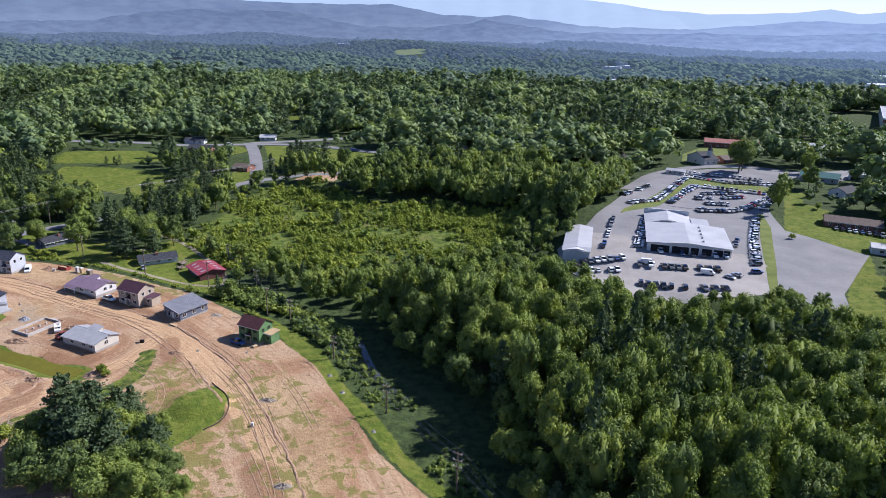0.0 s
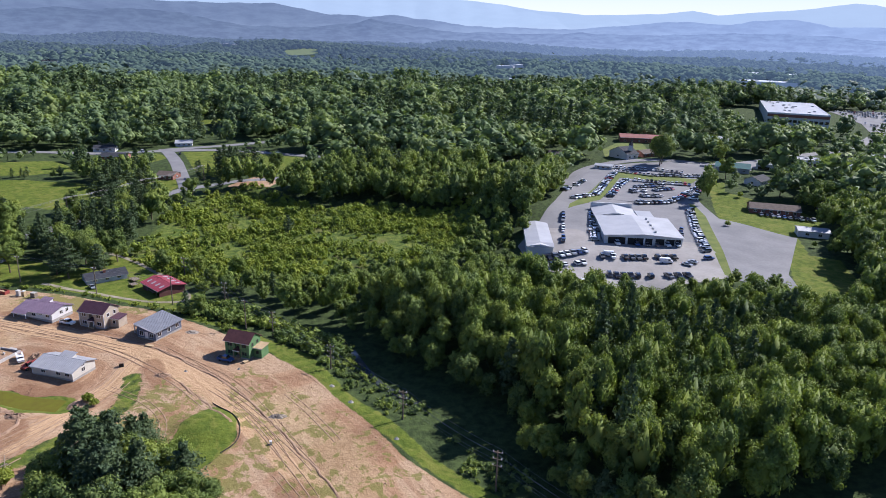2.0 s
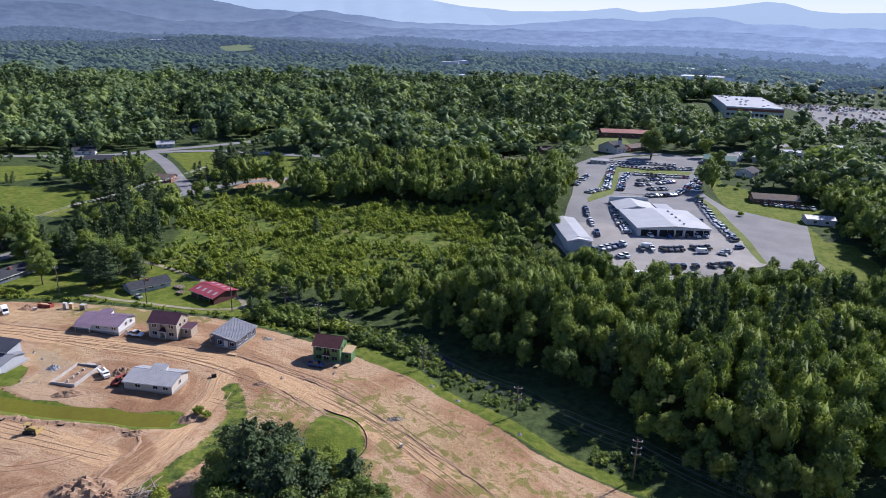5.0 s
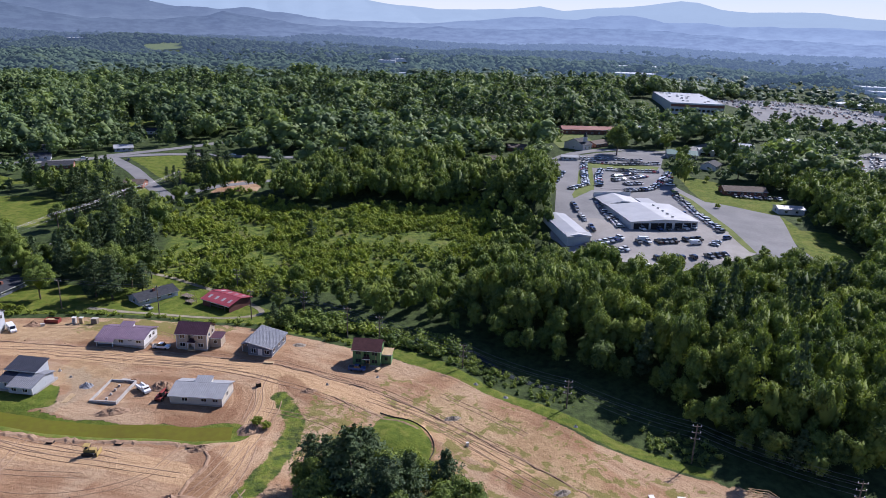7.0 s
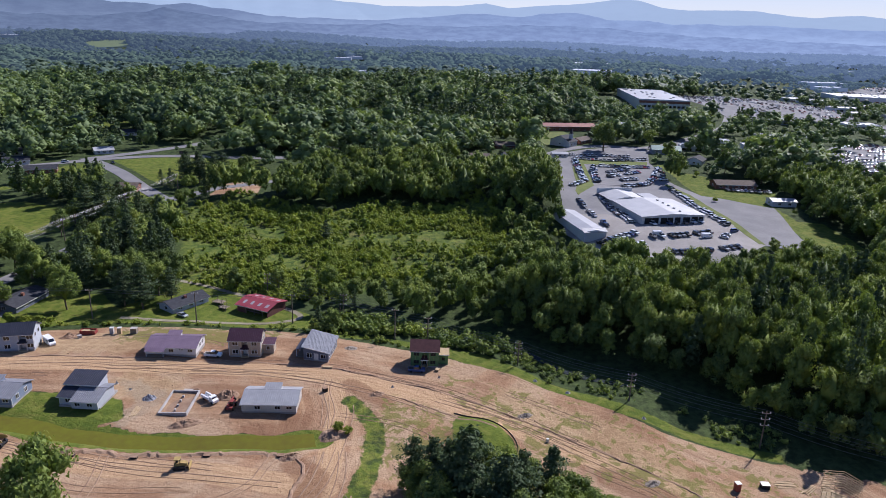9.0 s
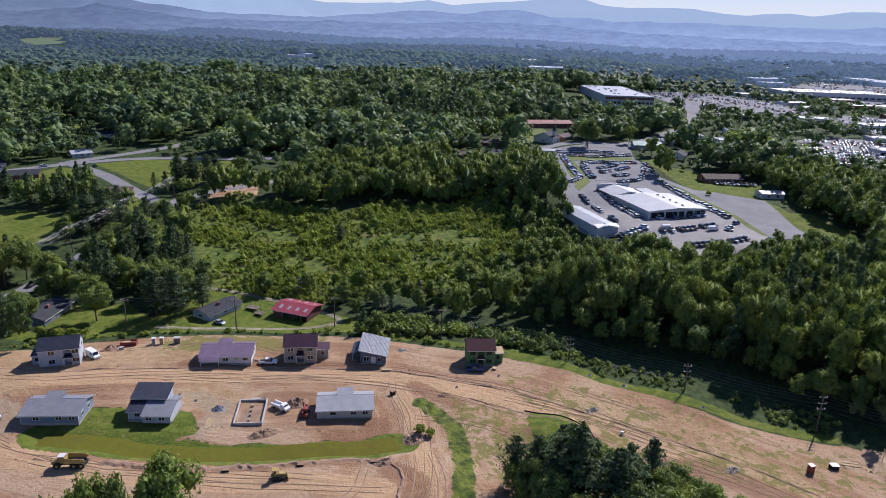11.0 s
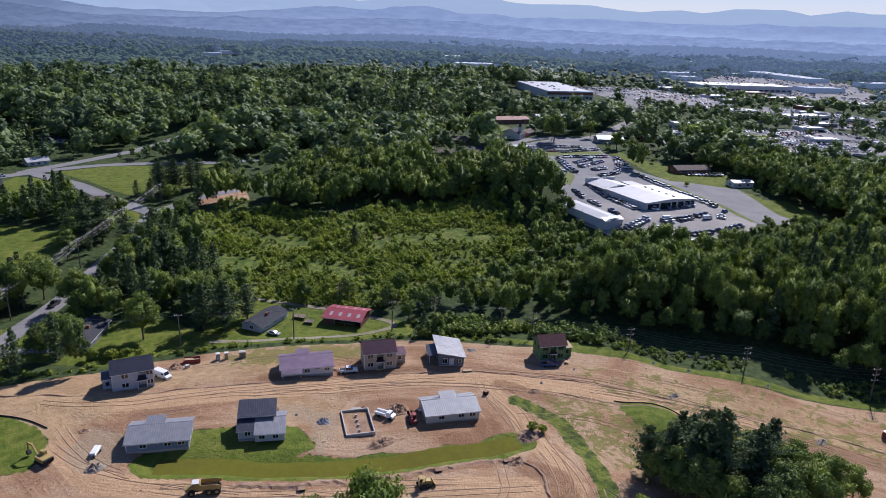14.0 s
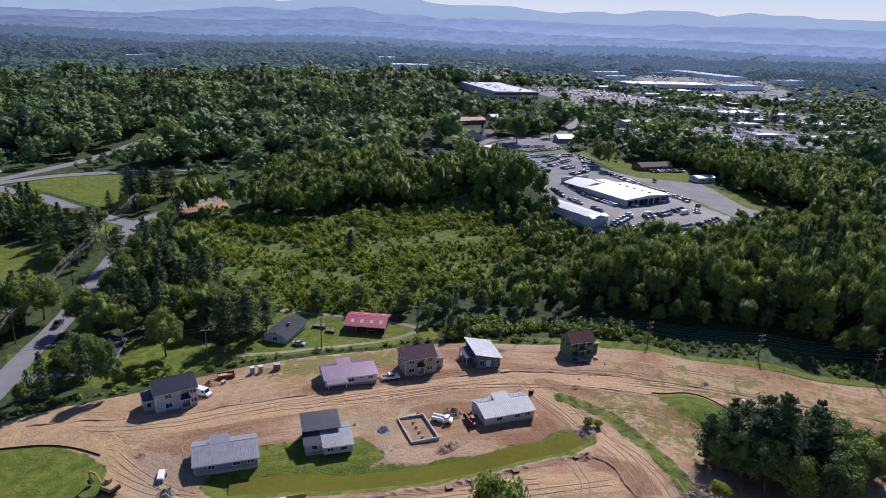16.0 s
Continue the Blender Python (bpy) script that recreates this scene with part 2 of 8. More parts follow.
    earth = mixer(n, l, math_node(n, l, "MULTIPLY", ramp(n, l, math_node(n, l, "SUBTRACT", 1.0, grit4), 0.55, 0.66), 0.25), earth, (0.500, 0.375, 0.250))
    earth = mixer(n, l, 1.0, earth, (1.02, 1.0, 0.94), "MULTIPLY")
    earth = mixer(n, l, math_node(n, l, "MULTIPLY", weeds, 0.85), earth, mixer(n, l, n3, (0.095, 0.095, 0.022), (0.205, 0.185, 0.060)))

    col = mixer(n, l, edge(sep.outputs[2], 0.35, 0.65), wood, field)
    col = mixer(n, l, edge(sep.outputs[1], 0.42, 0.58, 0.45), col, lawn)
    col = mixer(n, l, edge(sep.outputs[0], 0.44, 0.56, 0.6), col, earth)
    l.new(col, b.inputs["Base Color"])
    bp = n.new("ShaderNodeBump")
    bp.inputs["Strength"].default_value, bp.inputs["Distance"].default_value = 0.75, 0.4
    h = math_node(n, l, "ADD", math_node(n, l, "ADD", clods, n2), math_node(n, l, "MULTIPLY", math_node(n, l, "ADD", streak, math_node(n, l, "ADD", math_node(n, l, "MULTIPLY", fine_streak, 0.4), math_node(n, l, "MULTIPLY", furrow, 0.35))), 0.45))
    l.new(h, bp.inputs["Height"])
    l.new(bp.outputs[0], b.inputs["Normal"])
    return m


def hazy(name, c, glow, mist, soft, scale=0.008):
    """Far backdrop hills: blue haze painted as emission, paler towards the valley floor."""
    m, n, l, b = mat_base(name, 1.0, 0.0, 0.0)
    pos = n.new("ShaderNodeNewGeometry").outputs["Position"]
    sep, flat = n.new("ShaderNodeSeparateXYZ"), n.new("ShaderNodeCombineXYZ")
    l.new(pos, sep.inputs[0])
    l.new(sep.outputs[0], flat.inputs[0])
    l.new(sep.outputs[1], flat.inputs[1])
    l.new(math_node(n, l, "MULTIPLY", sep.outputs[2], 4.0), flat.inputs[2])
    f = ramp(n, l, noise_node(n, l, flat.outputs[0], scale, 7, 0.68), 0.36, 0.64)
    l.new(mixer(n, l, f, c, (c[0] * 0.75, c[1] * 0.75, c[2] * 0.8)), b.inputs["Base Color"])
    # Haze colour by height, given off by the slopes themselves.
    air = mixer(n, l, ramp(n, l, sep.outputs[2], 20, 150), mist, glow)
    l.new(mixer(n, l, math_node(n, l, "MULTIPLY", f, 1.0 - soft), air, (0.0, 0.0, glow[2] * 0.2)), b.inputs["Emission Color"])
    l.new(sunward_haze(n, l, pos) if soft < 0.95 else math_node(n, l, "ADD", 1.0, 0.0), b.inputs["Emission Strength"])
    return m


GROUND = ground_mat()
ASPHALT = surface("asphalt", (0.148, 0.148, 0.156), (0.200, 0.196, 0.198), 0.12, 3.0, 0.9, bump=0.1)
LOT = surface("worn_lot_asphalt", (0.158, 0.158, 0.164), (0.222, 0.220, 0.222), 0.05, 0.9, 0.92, bump=0.1, spec=0.15)
GRAVEL = surface("gravel_lot", (0.226, 0.212, 0.198), (0.312, 0.298, 0.282), 0.07, 1.0, 0.95, bump=0.3, spec=0.15)
DRIVE = surface("dusty_track", (0.150, 0.135, 0.080), (0.270, 0.240, 0.185), 0.2, 3.0, 0.95, bump=0.3)
GRASS = surface("mown_grass", (0.072, 0.104, 0.018), (0.132, 0.152, 0.034), 0.18, 3.0, 0.95, bump=0.4)
ALGAE = surface("algae_green_water", (0.098, 0.084, 0.020), (0.122, 0.132, 0.018), 0.022, 0.6, 0.95, bump=0.08, spec=0.02)
EARTH = surface("loose_earth", (0.200, 0.122, 0.080), (0.311, 0.215, 0.144), 0.5, 4.0, 0.98, bump=0.8)
GREY_EARTH = surface("grey_spoil", (0.192, 0.163, 0.129), (0.266, 0.229, 0.190), 0.8, 5.0, 0.98, bump=0.8)
BLUESTONE = surface("crushed_stone", (0.178, 0.185, 0.205), (0.266, 0.274, 0.296), 1.5, 9.0, 0.95, bump=0.8)
FENCE = surface("black_silt_fabric", (0.02, 0.02, 0.02), (0.05, 0.045, 0.04), 1.0, 6.0, 0.8)
BARK = surface("bark", (0.09, 0.065, 0.045), (0.16, 0.125, 0.09), 1.2, 7.0, 0.95, bump=0.8)
LEAF = leaf_mat("broad_leaves", (0.060, 0.099, 0.042), (0.224, 0.290, 0.064), (0.298, 0.346, 0.064), 0.28)
# Bluer than LEAF: a little distance haze is painted into the colour.
MIDLEAF = leaf_mat("haze_tinted_woodland_leaves", (0.070, 0.114, 0.066), (0.192, 0.262, 0.098), (0.265, 0.322, 0.090), 0.28, 0.03)
PINE = leaf_mat("pine_needles", (0.050, 0.082, 0.044), (0.100, 0.142, 0.064), (0.098, 0.138, 0.056), 0.28)
SHRUB = leaf_mat("shrub_leaves", (0.105, 0.158, 0.034), (0.285, 0.345, 0.060), (0.330, 0.365, 0.062), 0.36)
# Blue-green base colour stands in for haze on the distant trees.
FARLEAF = leaf_mat("haze_tinted_far_leaves", (0.074, 0.114, 0.100), (0.135, 0.192, 0.135), (0.156, 0.212, 0.128), 0.3, 0.02)
# Blue glow on these leaves imitates haze over the far woods.
THINHAZE = haze_glow("thin_haze_painted_leaves", (0.048, 0.074, 0.050), (0.092, 0.130, 0.078), (0.022, 0.034, 0.057))
HAZELEAF = haze_glow("haze_painted_leaves", (0.028, 0.042, 0.028), (0.052, 0.072, 0.045), (0.042, 0.063, 0.107))
MISTLEAF = haze_glow("pale_haze_painted_leaves", (0.015, 0.022, 0.018), (0.030, 0.040, 0.030), (0.082, 0.117, 0.194))
# Roof and wall for far buildings, with the blue of haze glowing in.
HAZE_ROOF = haze_glow("haze_painted_roof", (0.42, 0.43, 0.45), (0.55, 0.56, 0.58), (0.030, 0.046, 0.078))
HAZE_WALL = haze_glow("haze_painted_wall", (0.16, 0.16, 0.16), (0.26, 0.26, 0.26), (0.036, 0.055, 0.092))
CONCRETE = surface("concrete", (0.328, 0.312, 0.296), (0.429, 0.406, 0.384), 0.8, 6.0, 0.9)
BLOCK = surface("grey_block", (0.281, 0.265, 0.248), (0.359, 0.343, 0.320), 0.9, 5.0, 0.9, lines=0.2)
TRIM = plain("white_trim", (0.608, 0.601, 0.592), 0.5)
GLASS = plain("dark_window_glass", (0.016, 0.020, 0.024), 0.06, 0.0, 0.8)
# Near-black; in bays and bare openings it stands in for the shade inside.
DARK = plain("black_and_opening_shade", (0.012, 0.012, 0.013), 0.8)
TIMBER = surface("raw_timber", (0.328, 0.234, 0.128), (0.437, 0.328, 0.200), 1.0, 8.0, 0.85)
GREYWOOD = surface("weathered_timber", (0.156, 0.125, 0.096), (0.234, 0.195, 0.152), 1.0, 8.0, 0.9)
POLEWOOD = surface("pole_timber", (0.094, 0.074, 0.056), (0.172, 0.140, 0.112), 1.0, 8.0, 0.9)
PORCELAIN = plain("white_insulator", (0.585, 0.593, 0.600), 0.25)
STEEL = plain("galvanised_steel", (0.390, 0.398, 0.416), 0.4, 0.8)
WIRE = plain("cable_aluminium", (0.195, 0.195, 0.200), 0.5, 0.6)
RUBBER = plain("tyre_rubber", (0.016, 0.016, 0.017), 0.85)
RIM = plain("wheel_rim", (0.351, 0.359, 0.376), 0.35, 0.8)
YELLOW = surface("worn_yellow_paint", (0.406, 0.296, 0.096), (0.281, 0.203, 0.080), 0.8, 5.0, 0.6)
RED_M = surface("worn_red_paint", (0.273, 0.047, 0.040), (0.187, 0.047, 0.040), 0.8, 5.0, 0.55)
ROOFS = {
    "grey": surface("grey_standing_seam", (0.211, 0.218, 0.240), (0.265, 0.273, 0.296), 0.5, 4.0, 0.5, 0.3, 0.05),
    "pale": surface("pale_standing_seam", (0.275, 0.283, 0.302), (0.335, 0.343, 0.362), 0.5, 4.0, 0.6, 0.2, 0.05),
    "navy": surface("navy_standing_seam", (0.047, 0.051, 0.068), (0.066, 0.070, 0.092), 0.5, 4.0, 0.45, 0.3, 0.05),
    "plum": surface("plum_standing_seam", (0.082, 0.041, 0.056), (0.109, 0.056, 0.076), 0.5, 4.0, 0.45, 0.3, 0.05),
    "mauve": surface("mauve_standing_seam", (0.203, 0.148, 0.200), (0.250, 0.187, 0.240), 0.5, 4.0, 0.42, 0.4, 0.05),
    "maroon": surface("maroon_underlay", (0.066, 0.025, 0.027), (0.094, 0.039, 0.040), 0.8, 5.0, 0.85, 0.0, 0.1),
    "red": surface("red_metal_roof", (0.257, 0.047, 0.064), (0.328, 0.070, 0.088), 0.5, 4.0, 0.5, 0.1, 0.05),
    "shingle": surface("charcoal_shingles", (0.024, 0.026, 0.034), (0.046, 0.049, 0.058), 0.8, 6.0, 0.9, 0.0, 0.3),
    "white": surface("white_metal_roof", (0.300, 0.310, 0.332), (0.370, 0.376, 0.394), 0.15, 2.0, 0.5, 0.0, 0.05),
    "dullgrey": surface("dull_metal_roof", (0.312, 0.320, 0.336), (0.406, 0.413, 0.432), 0.15, 2.0, 0.55, 0.1, 0.05),
    "rust": surface("rust_red_roof", (0.218, 0.078, 0.064), (0.281, 0.117, 0.096), 0.15, 2.0, 0.7, 0.0, 0.05),
    "green": surface("green_metal_roof", (0.031, 0.101, 0.096), (0.047, 0.140, 0.128), 0.3, 2.0, 0.5, 0.1, 0.05),
    "brown": surface("brown_shingles", (0.086, 0.066, 0.056), (0.133, 0.105, 0.088), 0.5, 5.0, 0.9, 0.0, 0.2),
}
WALLS = {
    "blue": surface("slate_blue_siding", (0.156, 0.195, 0.264), (0.187, 0.226, 0.304), 0.5, 5.0, 0.75, lines=0.18),
    "palegrey": surface("pale_grey_siding", (0.359, 0.382, 0.424), (0.421, 0.445, 0.480), 0.5, 5.0, 0.75, lines=0.18),
    "cream": surface("cream_siding", (0.468, 0.437, 0.376), (0.530, 0.499, 0.440), 0.5, 5.0, 0.75, lines=0.18),
    "white": surface("white_siding", (0.546, 0.538, 0.536), (0.608, 0.601, 0.600), 0.5, 5.0, 0.75, lines=0.18),
    "tan": surface("tan_siding", (0.343, 0.281, 0.216), (0.406, 0.343, 0.272), 0.5, 5.0, 0.75, lines=0.18),
    "slate": surface("dark_slate_siding", (0.101, 0.117, 0.152), (0.133, 0.148, 0.192), 0.5, 5.0, 0.75, lines=0.18),
    "green": surface("green_sheathing_board", (0.078, 0.164, 0.068), (0.117, 0.218, 0.096), 0.6, 3.0, 0.8),
    "barn": surface("dark_red_boards", (0.101, 0.039, 0.040), (0.140, 0.062, 0.056), 0.6, 5.0, 0.85),
    "metal": surface("pale_metal_cladding", (0.468, 0.476, 0.480), (0.530, 0.538, 0.544), 0.3, 3.0, 0.5),
    "greymetal": surface("grey_metal_cladding", (0.257, 0.273, 0.288), (0.328, 0.343, 0.360), 0.3, 3.0, 0.5),
    "brick": surface("red_brick_wall", (0.187, 0.078, 0.056), (0.250, 0.117, 0.088), 0.5, 6.0, 0.9, lines=0.15),
}


# ---- mesh helpers ----
class Build:
    """Gathers vertices and faces of one mesh."""

    def __init__(self):
        self.v, self.f = [], []

    def poly(self, pts):
        k = len(self.v)
        self.v += [tuple(p) for p in pts]
        self.f.append(tuple(range(k, k + len(pts))))
        return self

    def box(self, x0, y0, z0, x1, y1, z1):
        k = len(self.v)
        self.v += [(x0, y0, z0), (x1, y0, z0), (x1, y1, z0), (x0, y1, z0), (x0, y0, z1), (x1, y0, z1), (x1, y1, z1), (x0, y1, z1)]
        self.f += [(k, k + 3, k + 2, k + 1), (k + 4, k + 5, k + 6, k + 7), (k, k + 1, k + 5, k + 4), (k + 1, k + 2, k + 6, k + 5), (k + 2, k + 3, k + 7, k + 6), (k + 3, k, k + 4, k + 7)]
        return self

    def prism(self, axis, a, b, profile):
        """A profile of (across, up) points, drawn out along x or y from a to b."""
        k, n = len(self.v), len(profile)
        for t in (a, b):
            self.v += [(t, u, w) if axis == "x" else (u, t, w) for u, w in profile]
        self.f += [tuple(range(k, k + n)), tuple(range(k + 2 * n - 1, k + n - 1, -1))]
        self.f += [(k + i, k + n + i, k + n + (i + 1) % n, k + (i + 1) % n) for i in range(n)]
        return self

    def tube(self, a, b, r0, r1, sides=8):
        a, b = Vector(a), Vector(b)
        q = (b - a).to_track_quat("Z", "Y")
        k = len(self.v)
        for c, r in ((a, r0), (b, r1)):
            for i in range(sides):
                w = 2 * math.pi * i / sides
                self.v.append(tuple(c + q @ Vector((r * math.cos(w), r * math.sin(w), 0))))
        self.f += [(k + i, k + (i + 1) % sides, k + sides + (i + 1) % sides, k + sides + i) for i in range(sides)]
        self.f += [tuple(range(k + sides - 1, k - 1, -1)), tuple(range(k + sides, k + 2 * sides))]
        return self

    def mesh(self, name, mat):
        me = bpy.data.meshes.new(name)
        me.from_pydata(self.v, [], self.f)
        me.materials.append(mat)
        bm = bmesh.new()
        bm.from_mesh(me)
        bmesh.ops.recalc_face_normals(bm, faces=bm.faces)
        bm.to_mesh(me)
        bm.free()
        return me


def part(name, build, mat, parent, label=""):
    """One mesh object under a thing or a part."""
    ob = new(name, build.mesh(name, mat) if isinstance(build, Build) else build)
    ob.parent = parent
    return tagged(ob, label)


PLAN = 1.3  # metres to one unit of the plan
WIDE, ALL = (PLAN, PLAN, 1.0), (PLAN, PLAN, PLAN)


def laid(m):
    """A pose given in plan units, in metres."""
    return Matrix.Translation(m.translation * (PLAN - 1)) @ m


def on_plan(ob):
    """For a mesh that was drawn in plan units."""
    ob.scale = ALL
    return ob


def thing(name, m, label, category, group="", grow=(1, 1, 1)):
    ob = new(name)
    ob.matrix_world = laid(m) @ Matrix.Diagonal((*grow, 1))
    ob.empty_display_size = 0.5
    return tagged(ob, label, category, group)


def np_mesh(name, verts, faces, mat, tint=None, smooth=False):
    """A mesh from arrays; faces all with the same number of corners."""
    me = bpy.data.meshes.new(name)
    k, c = faces.shape
    me.vertices.add(len(verts))
    me.vertices.foreach_set("co", np.ascontiguousarray(verts, np.float32).ravel())
    me.loops.add(k * c)
    me.loops.foreach_set("vertex_index", np.ascontiguousarray(faces, np.int32).ravel())
    me.polygons.add(k)
    me.polygons.foreach_set("loop_start", np.arange(0, k * c, c, dtype=np.int32))
    if smooth:
        me.polygons.foreach_set("use_smooth", np.ones(k, bool))
    me.update()
    if tint is not None:
        a = me.attributes.new("tint", "FLOAT", "POINT")
        a.data.foreach_set("value", np.ascontiguousarray(tint, np.float32))
    me.materials.append(mat)
    return me


# ---- lie of the land ----
SITE_LEVELS = [(-150, 215, 2.2), (-142, 192, 2), (-125, 200, 2), (-120, 180, 1.5), (-100, 172, 0.4), (-85, 165, 0.2), (-70, 160, -0.2),
               (-103, 203, 1.4), (-83, 195, 0.5), (-66, 186, 0), (-43, 173, -1), (-60, 140, -0.8), (-45, 140, -1.8), (-30, 125, -2.5),
               (-15, 140, -2.2), (-25, 165, -1.6), (-100, 145, 2.5), (-85, 136, 2), (-130, 165, 2.2), (-75, 225, -2), (-94, 235, -1.2),
               (-112, 235, -0.5), (-135, 246, 0), (-150, 262, 1), (-45, 197, -1.5), (-10, 158, -4.5), (8, 125, -5), (-30, 195, -4)]
ROUND_LEVELS = [(-100, 322, 2), (-80, 350, 3.5), (-100, 432, 6), (-45, 360, 5), (-50, 300, -1), (0, 300, 0.5), (20, 250, 0), (-10, 225, -2),
                (30, 205, 0), (25, 90, -4), (60, 130, -3), (80, 168, -1), (115, 160, 0), (45, 180, 0), (58, 194, 7), (90, 190, 8), (125, 180, 7.2), (80, 230, 8.6), (112, 225, 8.8),
                (145, 255, 9), (168, 228, 8), (85, 285, 11), (130, 330, 11), (165, 310, 11), (180, 360, 12), (205, 330, 12), (215, 450, 13),
                (90, 350, 8), (-200, 300, 4), (-200, 420, 8), (40, 360, 6), (300, 300, 13), (450, 600, 16), (0, 600, 14), (-300, 600, 14)]
LEVELS = np.array(SITE_LEVELS + ROUND_LEVELS, float)
SWALE = [(-140, 186.5), (-132, 180.5), (-125, 173.5), (-115.5, 167), (-105.5, 161.8), (-96, 157), (-86, 152.5), (-79.5, 151)]


def seg_dist(x, y, line):
    """Distance to a line of points, place along it and signed side."""
    best = np.full(np.shape(x), 1e9)
    along, side, run = np.zeros_like(best), np.zeros_like(best), 0.0
    for (ax, ay), (bx, by) in zip(line, line[1:]):
        dx, dy = bx - ax, by - ay
        ln = math.hypot(dx, dy)
        t = np.clip(((x - ax) * dx + (y - ay) * dy) / ln ** 2, 0, 1)
        d = np.hypot(x - ax - t * dx, y - ay - t * dy)
        w = d < best
        best = np.where(w, d, best)
        along = np.where(w, run + t * ln, along)
        side = np.where(w, np.sign((x - ax) * dy - (y - ay) * dx), side)
        run += ln
    return best, along, side


def inside(x, y, poly):
    """Signed distance to a polygon, positive inside."""
    c = np.zeros(np.shape(x), bool)
    for (ax, ay), (bx, by) in zip(poly, poly[1:] + poly[:1]):
        if ay != by:
            c ^= ((ay > y) != (by > y)) & (x < (bx - ax) * (y - ay) / (by - ay) + ax)
    d = seg_dist(x, y, poly + poly[:1])[0]
    return np.where(c, d, -d)


def height(x, y):
    x, y = np.asarray(x, float), np.asarray(y, float)
    num, den = np.zeros(x.shape), np.zeros(x.shape)
    for cx, cy, cz in LEVELS:
        w = 1.0 / ((x - cx) ** 2 + (y - cy) ** 2 + 120.0) ** 2
        num, den = num + w * cz, den + w
    z = num / den
    far = np.clip((np.hypot(x + 50, y - 200) - 500) / 900, 0, 1)
    z = z * (1 - far) + 14 * far
    z = z + far * (9 * np.sin(x / 210 + 1.3) * np.sin(y / 260 + 0.4) + 6 * np.sin(x / 95 + y / 130))
    near = np.clip((350 - np.hypot(x + 90, y - 160)) / 150, 0, 1)
    z = z + near * 0.10 * np.sin(x / 3.1 + 0.7 * np.sin(y / 5)) * np.sin(y / 2.7 + 0.9 * np.sin(x / 4))
    d = seg_dist(x, y, SWALE)[0]
    z = z - 1.1 * np.exp(-(d / 3.2) ** 2)
    z = z + 1.6 * np.exp(-(np.hypot((x + 47) / 6.5, (y - 140.5) / 6.0)) ** 4)
    return z


def zat(x, y):
    return float(height(np.array([x]), np.array([y]))[0])


# ---- zones of the plan ----
SITE = [(-175, 236), (-160, 237), (-150, 236), (-138, 232), (-127, 231), (-113, 228), (-100, 223), (-87, 216), (-74, 208.5), (-62, 200), (-50, 190), (-41, 181),
        (-34, 172), (-24, 160), (-14.5, 141), (-8, 127.5), (-1, 118.5), (6, 109), (14, 100), (24, 90), (30, 68), (-60, 60), (-120, 90), (-190, 140), (-200, 200)]
MAIN_ROAD = [(-185, 239), (-162, 230.5), (-153, 225.5), (-145.5, 218), (-137, 212), (-127, 207), (-116.4, 202), (-105.4, 196.8), (-93, 191.3), (-80.6, 185), (-69, 177.3),
             (-57.5, 167), (-47, 155.5), (-39, 143), (-32, 131), (-26.5, 119.5), (-21, 106), (-16, 90)]
BRANCH = [(-66, 174), (-69, 169.5), (-70.5, 161), (-73.5, 155), (-77, 148), (-80, 141), (-84, 134), (-92, 126), (-110, 118)]
SOUTH_TRACK = [(-84, 134), (-100, 146), (-118, 158), (-134, 170), (-150, 188), (-152, 206), (-150, 219)]
LAWNS = [
    [(-144, 189.5), (-141, 191.5), (-133, 188), (-130.5, 193.5), (-122, 189.5), (-112.5, 182.5), (-113, 173.5), (-123, 174.5), (-131, 180.5), (-138, 186.0)],
    [(-172, 230), (-163.6, 226), (-157.5, 221), (-153.5, 212.5), (-153, 205.8), (-158, 198), (-175, 205)],
    [(-53, 141), (-50, 147), (-46.5, 149.5), (-41.5, 143), (-41.2, 136), (-44, 130), (-50, 122), (-55, 124), (-55, 133)],
    [(-156, 252), (-146.6, 246), (-135, 235), (-115, 232), (-101, 227), (-88, 220.5), (-75, 212.5), (-63, 206), (-58, 213), (-62, 222), (-81, 255), (-92, 263), (-109, 240),
     (-112, 254), (-130, 260), (-150, 270)],
    [(-62, 203), (-50, 196), (-41, 190), (-25.5, 173), (-16.7, 153.8), (-8.1, 138.7), (-1.5, 127), (5, 118), (12, 108.5), (9, 107), (2, 115.5), (-5, 125.5), (-11.5, 135), (-20, 149), (-31.5, 167.5), (-45, 191), (-60, 199)],
    [(-67, 163.5), (-63.5, 161), (-66, 152), (-69, 145), (-73, 138), (-78, 131), (-82, 127), (-86, 130), (-80.5, 136.5), (-76, 144), (-72, 152), (-69, 158)],
    [(-195, 400), (-182, 402), (-156, 410), (-140, 392), (-160, 380), (-190, 372)],
    [(-185, 368), (-160, 372), (-135, 370), (-121, 356), (-113, 338), (-121, 323), (-134, 322), (-160, 335), (-185, 345)],
    [(-140, 409), (-112, 440), (-100, 424), (-108, 408), (-131, 395)],
    [(-96, 442), (-70, 444), (-22, 425), (-28, 380), (-55, 384), (-78, 380), (-85, 400)],
    [(-98, 372), (-90, 392), (-84, 362), (-92, 332)],
    [(-40, 372), (-20, 366), (-14, 380), (-34, 386)],
    [(-110, 560), (-85, 575), (-70, 560), (-95, 545)],
    [(60, 520), (95, 535), (100, 515), (70, 505)],
    [(121, 175), (141, 171), (151, 186), (158, 202), (150, 208), (160, 227), (173, 233), (187, 247), (188, 262), (178, 276), (170, 292), (182, 311), (172, 312), (150, 268), (141, 250), (154, 226), (130, 190)],
]
